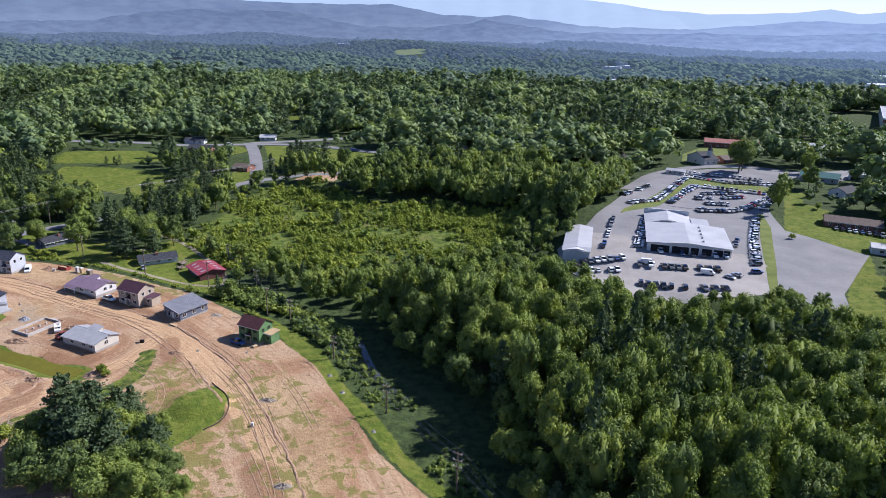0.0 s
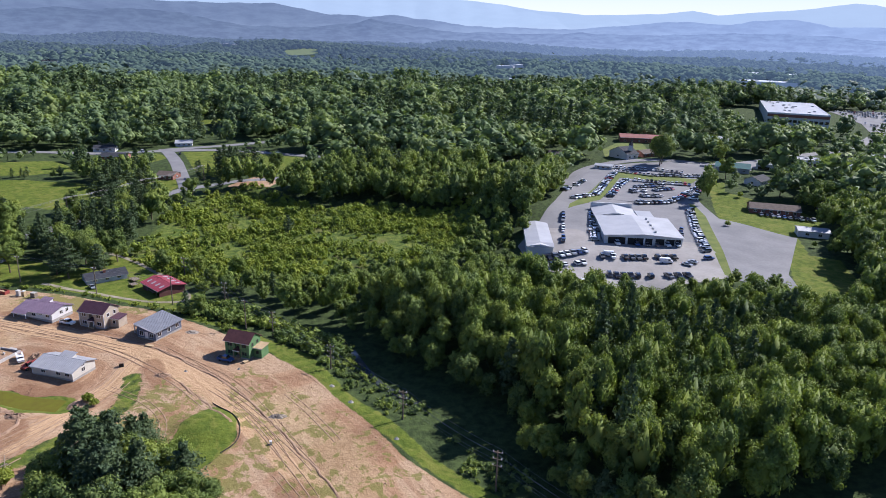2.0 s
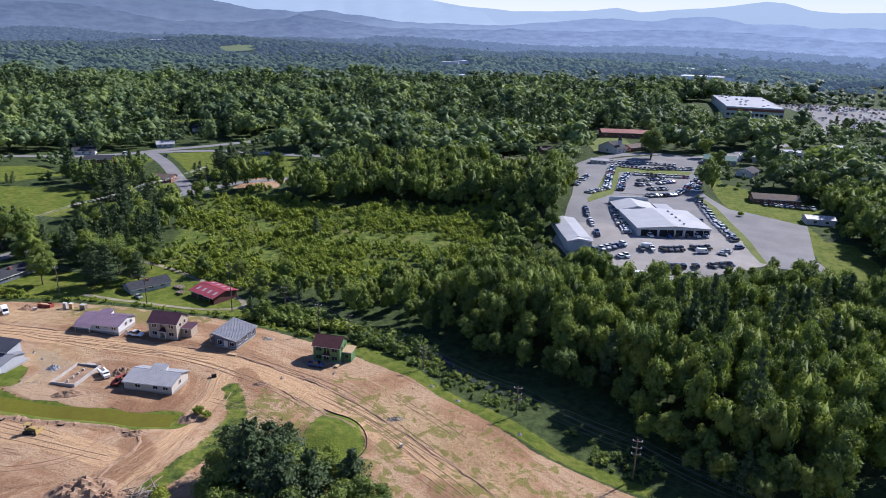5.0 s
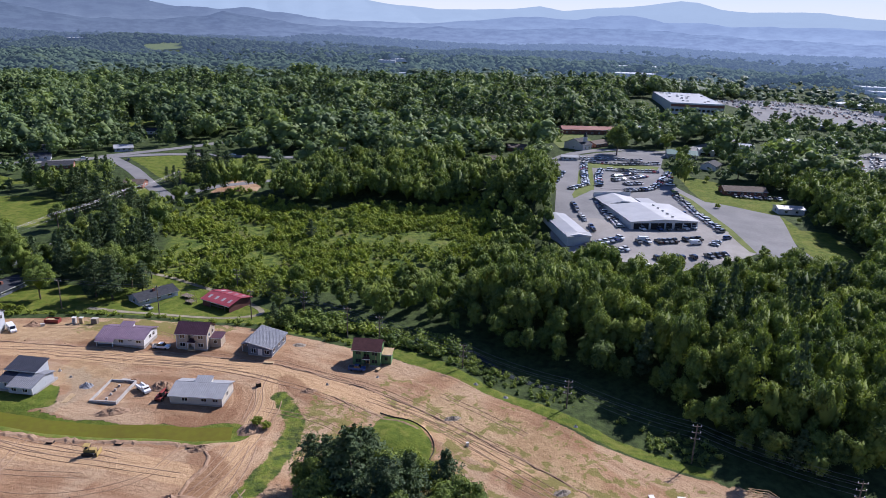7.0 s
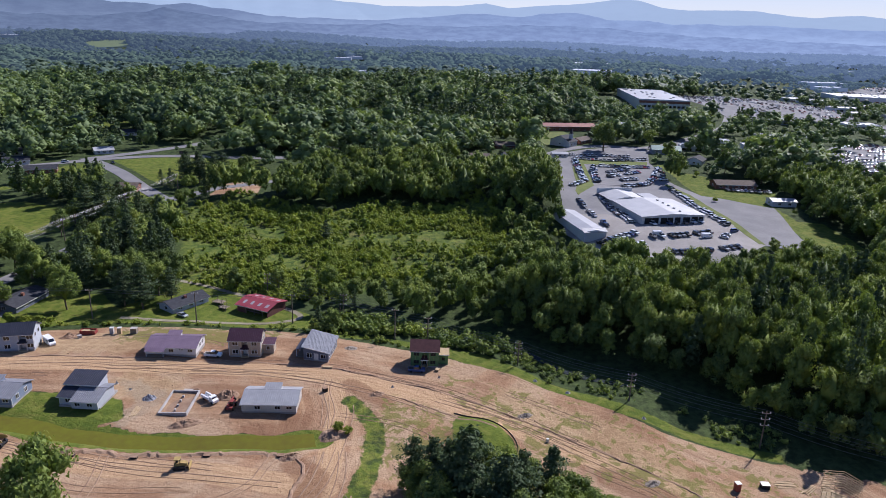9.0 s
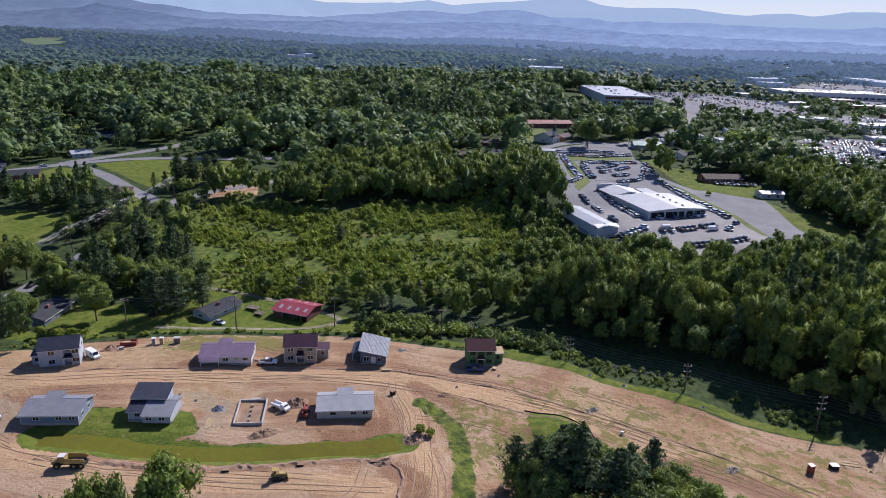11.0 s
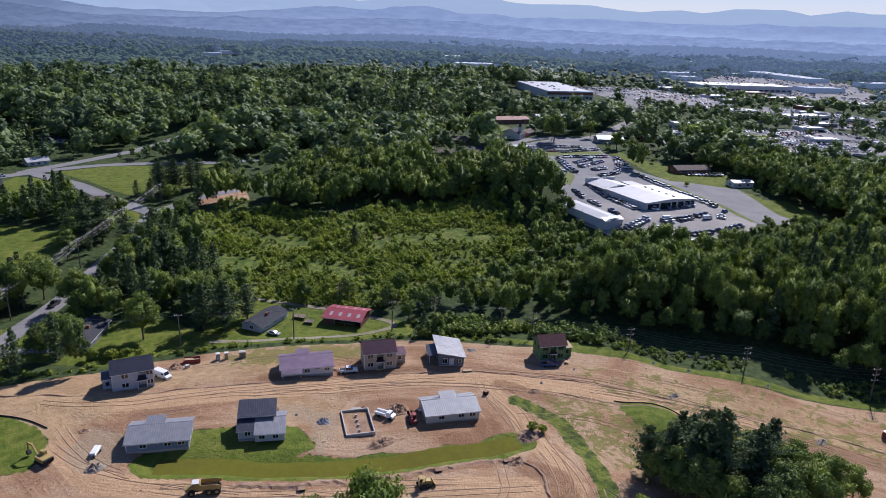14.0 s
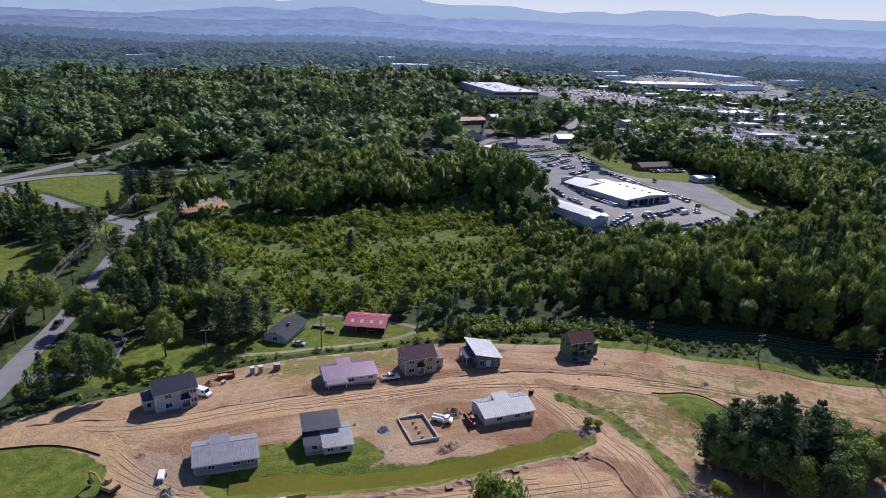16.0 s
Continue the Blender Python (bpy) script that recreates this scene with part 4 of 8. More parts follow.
def crown(seed, tall, wide, leaves, size, kind="broad", lobes=24, loose=0.45):
    """Vertices and triangles of a crown; foot of the tree at the origin."""
    rng = np.random.default_rng(seed)
    V, F, k = [], [], 0

    def add(v, f):
        nonlocal k
        V.append(v)
        F.append(f + k)
        k += len(v)

    if kind == "pine":
        tiers, arms = (10, 7) if leaves > 300 else (7, 5)
        per = max(3, leaves // (tiers * arms))
        for t in range(tiers):
            q = t / (tiers - 1)
            z = tall * (0.18 + 0.80 * q)
            r = wide * 0.5 * (0.72 + 0.34 * min(1.0, q * 3) - 0.84 * q ** 2.2) * rng.uniform(0.65, 1.25)
            for b in range(arms):
                a = 6.28 * (b + rng.uniform(-0.4, 0.4)) / arms + t
                reach = r * rng.uniform(0.6, 1.15)
                along = np.array([math.cos(a), math.sin(a), rng.uniform(0.0, 0.3)])
                s = rng.uniform(0.12, 1.0, per) ** 0.8
                side = np.array([-math.sin(a), math.cos(a), 0])
                pts = np.outer(s * reach, along) + np.outer(rng.normal(0, 0.20, per) * reach * (1.15 - 0.6 * s), side) + np.outer(rng.normal(0, 0.014, per) * tall, [0, 0, 1]) + [0, 0, z + rng.normal(0, tall * 0.012)]
                add(*leaf_tris(rng, pts, np.tile([math.cos(a) * 0.5, math.sin(a) * 0.5, 0.8], (per, 1)), size))
            if q < 0.85:
                add(*core_lump(rng, np.array([0, 0, z]), np.array([r * 0.34, r * 0.34, tall * 0.045])))
    elif lobes <= 2:
        d = sphere_dirs(rng, leaves, -0.1)
        mid, ez = tall * 0.5, tall * 0.5
        add(*leaf_tris(rng, np.array([0, 0, mid]) + d * [wide * 0.45, wide * 0.45, ez * 0.92] * rng.uniform(0.75, 1.1, (len(d), 1)), d, size, loose))
        add(*core_lump(rng, np.array([0, 0, mid]), np.array([wide * 0.5, wide * 0.5, ez])))
    else:
        base = 0.10 if kind == "broad" else 0.02
        mid, ez = tall * (base + (1 - base) * 0.50), tall * (1 - base) * 0.5
        per = max(3, leaves // lobes)
        size_k = (24 / lobes) ** 0.45
        dirs = sphere_dirs(rng, lobes, -0.62)
        squash = rng.uniform(0.85, 1.15, 2)
        for i, d0 in enumerate(dirs):
            c = np.array([0, 0, mid]) + d0 * [wide * 0.33 * squash[0], wide * 0.33 * squash[1], ez * 0.70] * rng.uniform(0.72, 1.12)
            r = np.array([wide * 0.18, wide * 0.18, min(ez * 0.27, wide * 0.21)]) * rng.uniform(0.7, 1.3) * size_k
            d = sphere_dirs(rng, per, -0.7) + d0 * 0.4 + [0, 0, 0.15]
            d /= np.linalg.norm(d, axis=1)[:, None]
            add(*leaf_tris(rng, c + d * r * rng.uniform(0.62, 1.12, (len(d), 1)), d, size, loose))
            add(*core_lump(rng, c, r * 0.7))
        add(*core_lump(rng, np.array([0, 0, mid]), np.array([wide * 0.30, wide * 0.30, ez * 0.76])))
    return np.concatenate(V), np.concatenate(F)


def trunk_build(seed, tall, wide, kind):
    rng = random.Random(seed)
    b = Build()
    r = 0.018 * tall
    top = tall * (0.9 if kind == "pine" else 0.62)
    bend = Vector((rng.uniform(-0.3, 0.3), rng.uniform(-0.3, 0.3), 0))
    p = [Vector((0, 0, -0.5)), Vector((0, 0, top * 0.4)) + bend, Vector((0, 0, top)) + bend * 1.5]
    b.tube(p[0], p[1], r * 1.25, r * 0.8, 7)
    b.tube(p[1], p[2], r * 0.8, r * 0.25, 7)
    for i in range(6):
        a, t = rng.uniform(0, 6.28), rng.uniform(0.3, 0.85)
        s = p[0].lerp(p[2], t)
        reach = wide * rng.uniform(0.2, 0.36)
        b.tube(s, s + Vector((math.cos(a) * reach, math.sin(a) * reach, reach * (0.2 if kind == "pine" else 0.8))), r * 0.45, r * 0.1, 5)
    return b


TREE_KINDS = []


def tree_kind(seed, tall, wide, kind, leaves, size, mat):
    v, f = crown(seed, tall, wide, leaves, size, kind)
    TREE_KINDS.append(dict(tall=tall, wide=wide, kind=kind, crown=np_mesh("crown", v, f, mat, np.zeros(len(v))), trunk=trunk_build(seed, tall, wide, kind).mesh("trunk", BARK)))


for q in range(4):
    tree_kind(20 + q, 13.0, 9.0, "broad", 4200, 0.23, LEAF)
for q in range(3):
    tree_kind(40 + q, 15.0, 11.0, "pine", 3600, 0.27, PINE)
for q in range(2):
    tree_kind(60 + q, 3.4, 3.6, "bush", 700, 0.18, SHRUB)


def tree(which, x, y, scale=1.0, turn=0.0, label="leafy green broadleaf tree", group="", name="tree", stretch=1.0):
    k = TREE_KINDS[which]
    m = pose(x, y, zat(x, y) - 0.1, 0, 0, turn)
    k1 = scale * PLAN
    ob = thing(name, m, label, "bush" if name == "bush" else "tree", group, (k1, k1, k1 * stretch))
    part("trunk", k["trunk"], BARK, ob)
    part("crown", k["crown"], LEAF, ob)
    return ob


def scatter(name, pts, seed, kinds, mat, label, category):
    """Many plants joined into one object. pts: rows of x, y, height, width."""
    rng = np.random.default_rng(seed)
    V, F, T, k = [], [], [], 0
    pts = np.asarray(pts, float)
    which = rng.integers(0, len(kinds), len(pts))
    z = height(pts[:, 0], pts[:, 1])
    for w, (kv, kf) in enumerate(kinds):
        sel = which == w
        n = int(sel.sum())
        if not n:
            continue
        p, a = pts[sel], rng.uniform(0, 6.28, n)
        ca, sa = np.cos(a)[:, None], np.sin(a)[:, None]
        x = (kv[:, 0] * ca - kv[:, 1] * sa) * p[:, 3:4] + p[:, 0:1]
        y = (kv[:, 0] * sa + kv[:, 1] * ca) * p[:, 3:4] + p[:, 1:2]
        zz = kv[:, 2] * p[:, 2:3] + z[sel][:, None] - 0.2
        V.append(np.stack([x, y, zz], 2).reshape(-1, 3))
        F.append((kf[None] + (np.arange(n) * len(kv))[:, None, None]).reshape(-1, 3) + k)
        T.append(np.repeat(rng.uniform(0, 1, n), len(kv)))
        k += n * len(kv)
    me = np_mesh(name, np.concatenate(V), np.concatenate(F), mat, np.concatenate(T))
    return tagged(on_plan(new(name, me)), label, category, kind="stuff")


def unit(v, f, tall, wide):
    return v / [wide, wide, tall], f


def jitter_grid(x0, x1, y0, y1, step, seed):
    rng = np.random.default_rng(seed)
    X, Y = np.meshgrid(np.arange(x0, x1, step), np.arange(y0, y1, step), indexing="ij")
    x = X.ravel() + rng.uniform(-0.45, 0.45, X.size) * step
    y = Y.ravel() + rng.uniform(-0.45, 0.45, X.size) * step
    return x, y, rng


HIGHWAYS = [[(-182, 228), (-160, 249), (-149, 264), (-135.5, 278.5), (-114.6, 305), (-101, 322.5), (-87, 344), (-79, 354), (-63, 361), (-33, 366), (0, 380)],
            [(-80, 346), (-84, 366), (-93, 404), (-101, 432), (-108, 452)],
            [(-420, 455), (-260, 436), (-180, 432), (-140, 437), (-106, 446), (-70, 449), (-20, 431), (30, 415)],
            [(-106, 450), (-76, 463), (-8, 503), (70, 545), (160, 575)],
            [(100, 318), (132, 364), (180, 372), (204, 348), (260, 372), (330, 400), (420, 470)]]
CREEK = [(-70, 232), (-48, 208), (-36, 192), (-22, 172), (-8, 148), (4, 122), (16, 92), (24, 60)]
POWER_LINE = [(-66, 238), (-50.5, 212), (-35.4, 187), (-20.4, 165), (-5.6, 139.5), (9, 114), (24, 88)]
TOWN = [(215, 200), (250, 330), (330, 420), (420, 480), (620, 720), (900, 800), (1150, 800), (1150, 420), (900, 200), (700, 120), (450, 80), (300, 190)]
STORES = [(340, 440), (300, 470), (385, 605), (445, 610), (470, 580), (400, 460)]
TOWN_LOT = [(250, 262), (300, 300), (330, 312), (365, 315), (425, 280), (405, 232), (372, 214), (330, 215), (290, 235)]
STORE_LOT = [(395, 448), (428, 500), (470, 590), (560, 600), (600, 540), (560, 430), (470, 400)]
MALL_LOT = [(690, 440), (740, 600), (985, 665), (1020, 490), (900, 400), (780, 370)]
SIDE_LOT = [(218, 300), (245, 330), (285, 318), (262, 282)]
STRIP_LOT = [(440, 300), (470, 370), (560, 400), (600, 340), (560, 270), (480, 255)]
TOWN_LOTS = [TOWN_LOT, STORE_LOT, MALL_LOT, SIDE_LOT, STRIP_LOT]
CLEAR = [SITE, LOT_GRAVEL, LOT_BLACK, GRASS_STRIP, RIGHT_GRASS, EAST_GRASS, CHURCH_YARD] + LAWNS
BUILT = [(181, 430, 20), (198, 422, 16), (240, 420, 20), (197, 334, 14), (172, 262, 14), (196, 303, 8), (166, 228, 8), (158, 378, 10), (175, 382, 10), (-94, 236, 9), (-130, 250, 8), (-74, 228, 8),
         (-84, 520, 8), (-103, 462, 8), (-146, 443, 9), (-130, 420, 9), (90, 374, 9), (110, 368, 8), (95, 354, 8), (124, 396, 8), (72, 345, 8), (-95, 378, 7), (400, 549, 62), (262, 345, 16)]


def open_land(x, y):
    """How far inside open ground a place lies; positive: no woods."""
    o = np.maximum.reduce([inside(x, y, p) for p in CLEAR])
    o = np.maximum(o, inside(x, y, FIELD))
    o = np.maximum(o, inside(x, y, STORES))
    for r in HIGHWAYS:
        o = np.maximum(o, 5.5 - seg_dist(x, y, r)[0])
    d, _, s = seg_dist(x, y, POWER_LINE)
    o = np.maximum(o, np.where((s < 0) & (y < 200), np.clip(4 + (y - 108) * 0.42, 4, 15), 4.0) - d)
    for bx, by, br in BUILT:
        o = np.maximum(o, br - np.hypot(x - bx, y - by))
    return o


def low_growth(x, y):
    """Trees kept low so roads, houses and yards show to the camera: 1 low, 0 full woods."""
    k = np.zeros(np.shape(x))
    for bx, by, br in BUILT:
        d = math.hypot(bx + 90, by - 30)
        ux, uy = (-90 - bx) / d, (30 - by) / d
        reach = min(30.0, 0.05 * d)
        k = np.maximum(k, 1 - smooth(seg_dist(x, y, [(bx, by), (bx + ux * reach, by + uy * reach)])[0], br, br + 5))
    for p in LAWNS[6:12]:
        for off in (9, 18, 27) if p is LAWNS[7] else (9, 18):
            k = np.maximum(k, smooth(inside(x - 0.1 * off, y + off, p), -2, 4))
    k = np.maximum(k, 0.8 * (1 - smooth(seg_dist(x, y, [(px + 2, py - 8) for px, py in HIGHWAYS[0][1:9]])[0], 3.0, 6)))
    for r in HIGHWAYS[1:4]:
        for off in (12, 24):
            k = np.maximum(k, 1 - smooth(seg_dist(x, y, [(px + 0.1 * off, py - off) for px, py in r])[0], 6, 10))
    return k


FAR_SHOPS = [(618, 890, 74), (501, 1682, 113), (933, 2060, 122), (248, 1075, 32), (299, 1060, 30), (1304, 923, 50), (655, 2100, 90), (763, 1092, 120), (345, 1277, 40), (380, 1285, 36), (-200, 1990, 60),
             (-470, 1231, 30), (-415, 1255, 40), (-350, 1180, 16), (-120, 900, 16), (-230, 860, 16), (150, 760, 16), (-15, 1700, 100), (345, 1650, 110)]


def far_gap(x, y):
    """No trees round the far buildings or towards the camera, so that they show."""
    k = np.zeros(np.shape(x), bool)
    for bx, by, wide in FAR_SHOPS:
        d = math.hypot(bx + 90, by - 30)
        ux, uy, reach = (-90 - bx) / d, (30 - by) / d, 0.06 * d
        k |= seg_dist(x, y, [(bx, by), (bx + ux * reach, by + uy * reach)])[0] < wide * 0.42
    return k


# ---- woods ----
# Kept clear of trees so the lawns behind show to the camera.
CAMERA_GAPS = [[(-150, 298), (-117, 298), (-116, 324), (-134, 324), (-150, 332)], [(-66, 374), (-50, 352), (-40, 345), (-18, 352), (-12, 372), (-8, 398), (-40, 402), (-66, 390)]]


def in_sight(x, y):
    """The stretch of country in the camera's sight, which the woods must fill."""
    return (x > -0.72 * y - 12) & (y > 76 + 0.165 * (x + 60))


def make_woods():
    fine = [unit(*crown(100 + q, 13, 6.8, 1850, 0.205, "broad", 27), 13, 6.8) for q in range(4)]
    mid = [unit(*crown(110 + q, 13, 6.8, 470, 0.37, "broad", 20, 0.35), 13, 6.8) for q in range(4)]
    pine_mid = [unit(*crown(120 + q, 15, 8.6, 840, 0.44, "pine"), 15, 8.6) for q in range(3)]
    low = [unit(*crown(140 + q, 13, 9, 104, 0.74, "broad", 8, 0.24), 13, 9) for q in range(4)]
    far = [unit(*crown(160 + q, 13, 9, 15, 1.9, "broad", 1, 0.25), 13, 9) for q in range(4)]
    pine_low = [unit(*crown(130 + q, 15, 8.6, 105, 0.95, "pine"), 15, 8.6) for q in range(3)]
    dots = [unit(*crown(170 + q, 13, 9, 4, 2.6, "broad", 1), 13, 9) for q in range(3)]
    bush = [unit(*crown(180 + q, 3, 3, 60, 0.30, "bush", 4), 3, 3) for q in range(3)]
    # near woods
    x, y, rng = jitter_grid(-330, 330, 60, 480, 5.3, 5)
    dist = np.hypot(x + 70, y - 60)
    o = open_land(x, y)
    keep = (o < -1.5) & (dist < 330) & ~((y < 110) & (x < -5)) & (seg_dist(x, y, CREEK)[0] > 3.0)
    keep &= in_sight(x, y)
    for view in CAMERA_GAPS:
        keep &= inside(x, y, view) < 0
    d, _, s = seg_dist(x, y, POWER_LINE)
    keep &= ~((s > 0) & (d < 24) & (y < 165) & (inside(x, y, SITE) > -3)) & ~((s > 0) & (d < 5) & (y < 208))
    x, y = x[keep], y[keep]
    hh = rng.uniform(11, 18, len(x)) * np.where(inside(x, y, [(-66, 238), (-30, 228), (0, 228), (30, 246), (50, 292), (62, 250), (50, 214), (20, 205), (-5, 196), (-40, 205), (-60, 215)]) > 0, 0.55, 1.0)
    hh = hh * np.where(x < -85, 0.82, 1.0)
    lot_edge = np.minimum(-inside(x, y, LOT_GRAVEL), -inside(x, y, LOT_BLACK))
    hh = hh * np.where((lot_edge < 16) & (y < 215), 0.42, np.where((lot_edge < 14) & (y < 245), 0.6, 1.0))
    hh = hh * (1 - 0.62 * low_growth(x, y))
    d, _, s = seg_dist(x, y, POWER_LINE)
    hh = hh * np.where((s > 0) & (d < 26) & (y < 230), 0.45, 1.0)
    hh = hh * np.where((d < np.clip(4 + (y - 108) * 0.42, 4, 15) + 9) & (s < 0) & (y < 195), 0.66, np.where((d < 55) & (s < 0) & (y < 150), 1.34, np.where((d < 80) & (s < 0) & (y < 190), 1.16, 1.0)))
    ww = np.clip(hh * rng.uniform(0.38, 0.56, len(x)) + 0.8, 2.0, 7.8)
    pine = noise_field(x, y, 0.018) + rng.normal(0, 0.18, len(x)) > 0.46
    pine |= (np.hypot(x - 108, y - 168) < 24) & (rng.uniform(0, 1, len(x)) < 0.35)
    pine |= (x < -85) & (rng.uniform(0, 1, len(x)) < 0.38)
    pine &= lot_edge > np.where(y < 230, 34, 17)
    pts = np.stack([x, y, hh, ww], 1)
    close = np.minimum(seg_dist(x, y, [(0, 0), (-54, 9), (-117, 33), (-160, 62), (-192, 89)])[0], 400) < 205
    scatter("near_woods", pts[~pine & close], 7, fine, LEAF, "dense green broadleaf woodland in full leaf", "woods")
    scatter("broadleaf_woods", pts[~pine & ~close], 17, mid, LEAF, "green broadleaf woodland round the field and lot", "woods")
    pts[:, 3] *= 0.9
    pts[:, 2] *= 1.1
    scatter("pine_woods", pts[pine], 8, pine_mid, PINE, "dark green pines among the woods", "woods")
    # woods further off
    x, y, rng = jitter_grid(-620, 900, 60, 950, 9.0, 6)
    dist = np.hypot(x + 70, y - 60) + rng.normal(0, 45, len(x))
    dist = np.where(np.hypot(x + 70, y - 60) < 330, 0, np.maximum(dist, 330))
    o = open_land(x, y)
    town = inside(x, y, TOWN) > 0
    o = np.maximum(o, inside(x, y, CAMERA_GAPS[1]))
    keep = (o < -1.5) & (dist >= 330) & (dist < 820) & in_sight(x, y) & ~far_gap(x, y) & (~town | (rng.uniform(0, 1, len(x)) < 0.5))
    keep &= (np.maximum.reduce([inside(x, y, p) for p in TOWN_LOTS]) < 2) | (rng.uniform(0, 1, len(x)) < 0.05)
    x, y = x[keep], y[keep]
    hh = rng.uniform(9, 19, len(x)) * (1 - 0.62 * low_growth(x, y)) * np.where(inside(x, y, TOWN) > 0, 0.62, 1.0) * (1 + 0.55 * noise_field(x, y, 0.022))
    pine = noise_field(x, y, 0.013) + rng.normal(0, 0.2, len(x)) > 0.33
    scatter("pine_country", np.stack([x, y, hh * 1.12, hh * rng.uniform(0.5, 0.72, len(x))], 1)[pine], 29, pine_low, PINE, "dark pines standing among the far broadleaf woods", "woods")
    x, y, hh = x[~pine], y[~pine], hh[~pine]
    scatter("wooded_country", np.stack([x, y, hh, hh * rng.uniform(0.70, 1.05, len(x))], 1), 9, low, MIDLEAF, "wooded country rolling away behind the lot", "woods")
    x, y, rng = jitter_grid(-1500, 2300, 100, 2400, 13.0, 16)
    dist = np.hypot(x + 70, y - 60) + rng.normal(0, 60, len(x))
    keep = (dist >= 820) & (dist < 1990) & in_sight(x, y) & ~far_gap(x, y)
    keep &= ~((inside(x, y, TOWN) > 0) & (rng.uniform(0, 1, len(x)) > 0.55))
    keep &= (np.maximum.reduce([inside(x, y, p) for p in TOWN_LOTS]) < 2)
    x, y, dist = x[keep], y[keep], dist[keep]
    hh = rng.uniform(9, 18, len(x)) * np.where(inside(x, y, TOWN) > 0, 0.6, 1.0) * (1 + 0.5 * noise_field(x, y, 0.012))
    pts = np.stack([x, y, hh * 0.8, hh * rng.uniform(0.9, 1.4, len(x))], 1)
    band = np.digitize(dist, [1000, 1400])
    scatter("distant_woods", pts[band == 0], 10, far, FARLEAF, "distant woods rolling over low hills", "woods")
    # From here outwards the leaves carry a painted blue haze glow.
    scatter("thin_haze_painted_woods", pts[band == 1], 19, far, THINHAZE, "distant woods with thin blue haze painted on", "woods")
    scatter("haze_painted_woods", pts[band == 2], 14, far, HAZELEAF, "far woods with blue haze painted on", "woods")
    x, y, rng = jitter_grid(-1900, 2900, 100, 2900, 19.0, 18)
    dist = np.hypot(x + 70, y - 60) + rng.normal(0, 60, len(x))
    keep = (dist >= 1990) & (dist < 2720) & in_sight(x, y)
    x, y = x[keep], y[keep]
    hh = rng.uniform(8, 17, len(x))
    scatter("farthest_woods", np.stack([x, y, hh, hh * rng.uniform(1.3, 2.0, len(x))], 1), 15, dots, MISTLEAF, "farthest woods with pale blue haze painted on", "woods")
    # shrubs: rough field, creek bank and the hedge along the site
    x, y, rng = jitter_grid(-92, 52, 220, 352, 1.5, 26)
    f = inside(x, y, FIELD)
    keep = (f > -3) & (noise_field(x, y, 0.05) + rng.normal(0, 0.25, len(x)) > -0.04)
    x, y = x[keep], y[keep]
    hh = rng.uniform(0.7, 2.6, len(x)) * np.where(rng.uniform(0, 1, len(x)) < 0.08, 1.9, 1)
    scatter("field_shrubs", np.stack([x, y, hh, hh * rng.uniform(0.6, 1.15, len(x))], 1), 11, bush, SHRUB, "light green saplings and shrubs over the rough field", "shrubs")
    x, y, rng = jitter_grid(-75, 30, 90, 240, 1.7, 27)
    bank = [(-62, 207), (-50, 199), (-40, 192), (-24.5, 174), (-15.5, 154.5), (-6, 139.5), (1, 128), (8, 117)]
    d, u, s = seg_dist(x, y, bank)
    keep = (inside(x, y, LAWNS[4]) < -0.6) & (inside(x, y, SITE) < -1) & (inside(x, y, LAWNS[3]) < -1) & (d < 8.5) & (noise_field(x, y, 0.09) + rng.normal(0, 0.15, len(x)) > np.where(y < 142, 0.22, -0.25))
    x, y = x[keep], y[keep]
    hh = rng.uniform(1.0, 3.4, len(x)) * np.where(y < 172, 0.55, 1.0)
    scatter("creek_thicket", np.stack([x, y, hh, hh * rng.uniform(0.9, 1.3, len(x))], 1), 12, bush, LEAF, "tangled thicket along the dark creek", "shrubs")
    hedge = [(-172, 240), (-160, 240), (-150, 239.5), (-138, 235), (-127, 234), (-113, 231), (-100, 226), (-87, 219), (-74, 211.5), (-62, 203.5), (-50, 193.5), (-41, 184)]
    pts = []
    r2 = random.Random(4)
    for p in curve_points(hedge, 1.1):
        if r2.random() < 0.8:
            h = r2.uniform(0.5, 1.5)
            pts.append((p.x + r2.uniform(-0.9, 0.9), p.y + r2.uniform(-0.9, 0.9), h, h * r2.uniform(0.9, 1.5)))
    scatter("weedy_hedge", pts, 13, bush, SHRUB, "weedy hedge line between the site and the lawns", "shrubs")


def noise_field(x, y, s):
    """Smooth value between about -0.7 and 0.7 over the plan."""
    return np.array([noise.noise(Vector((a * s, b * s, 3.3))) for a, b in zip(x, y)])


make_woods()
# standing trees, one by one
CLUMP = [(4, -68, 129, 0.72), (0, -63, 128, 0.62), (5, -58.5, 125.5, 0.8), (0, -54, 123, 0.7), (1, -50, 119, 0.75), (6, -47.8, 114.7, 0.87), (6, -65, 121, 0.95), (3, -69, 122, 0.8), (0, -69.5, 112, 0.85), (1, -66, 106, 0.9), (2, -60, 107, 0.95), (2, -54, 104, 0.9), (3, -47, 104, 0.85), (0, -50.5, 125.5, 0.6), (2, -60.5, 130, 0.6), (6, -57, 128.5, 0.72), (5, -66, 125.5, 0.82), (0, -53, 119.5, 0.85), (4, -61, 121, 1.05), (3, -51, 108, 0.9), (1, -44.5, 106, 0.75),
         (6, -55, 114, 0.95), (3, -48, 111, 0.85), (5, -64.3, 117.2, 1.22), (4, -60, 112, 1.05), (1, -44, 111, 0.65), (0, -40.5, 107, 0.55), (3, -41, 101, 0.6), (0, -70, 117, 0.9), (1, -56.5, 119, 0.95), (2, -70, 126, 0.6)]
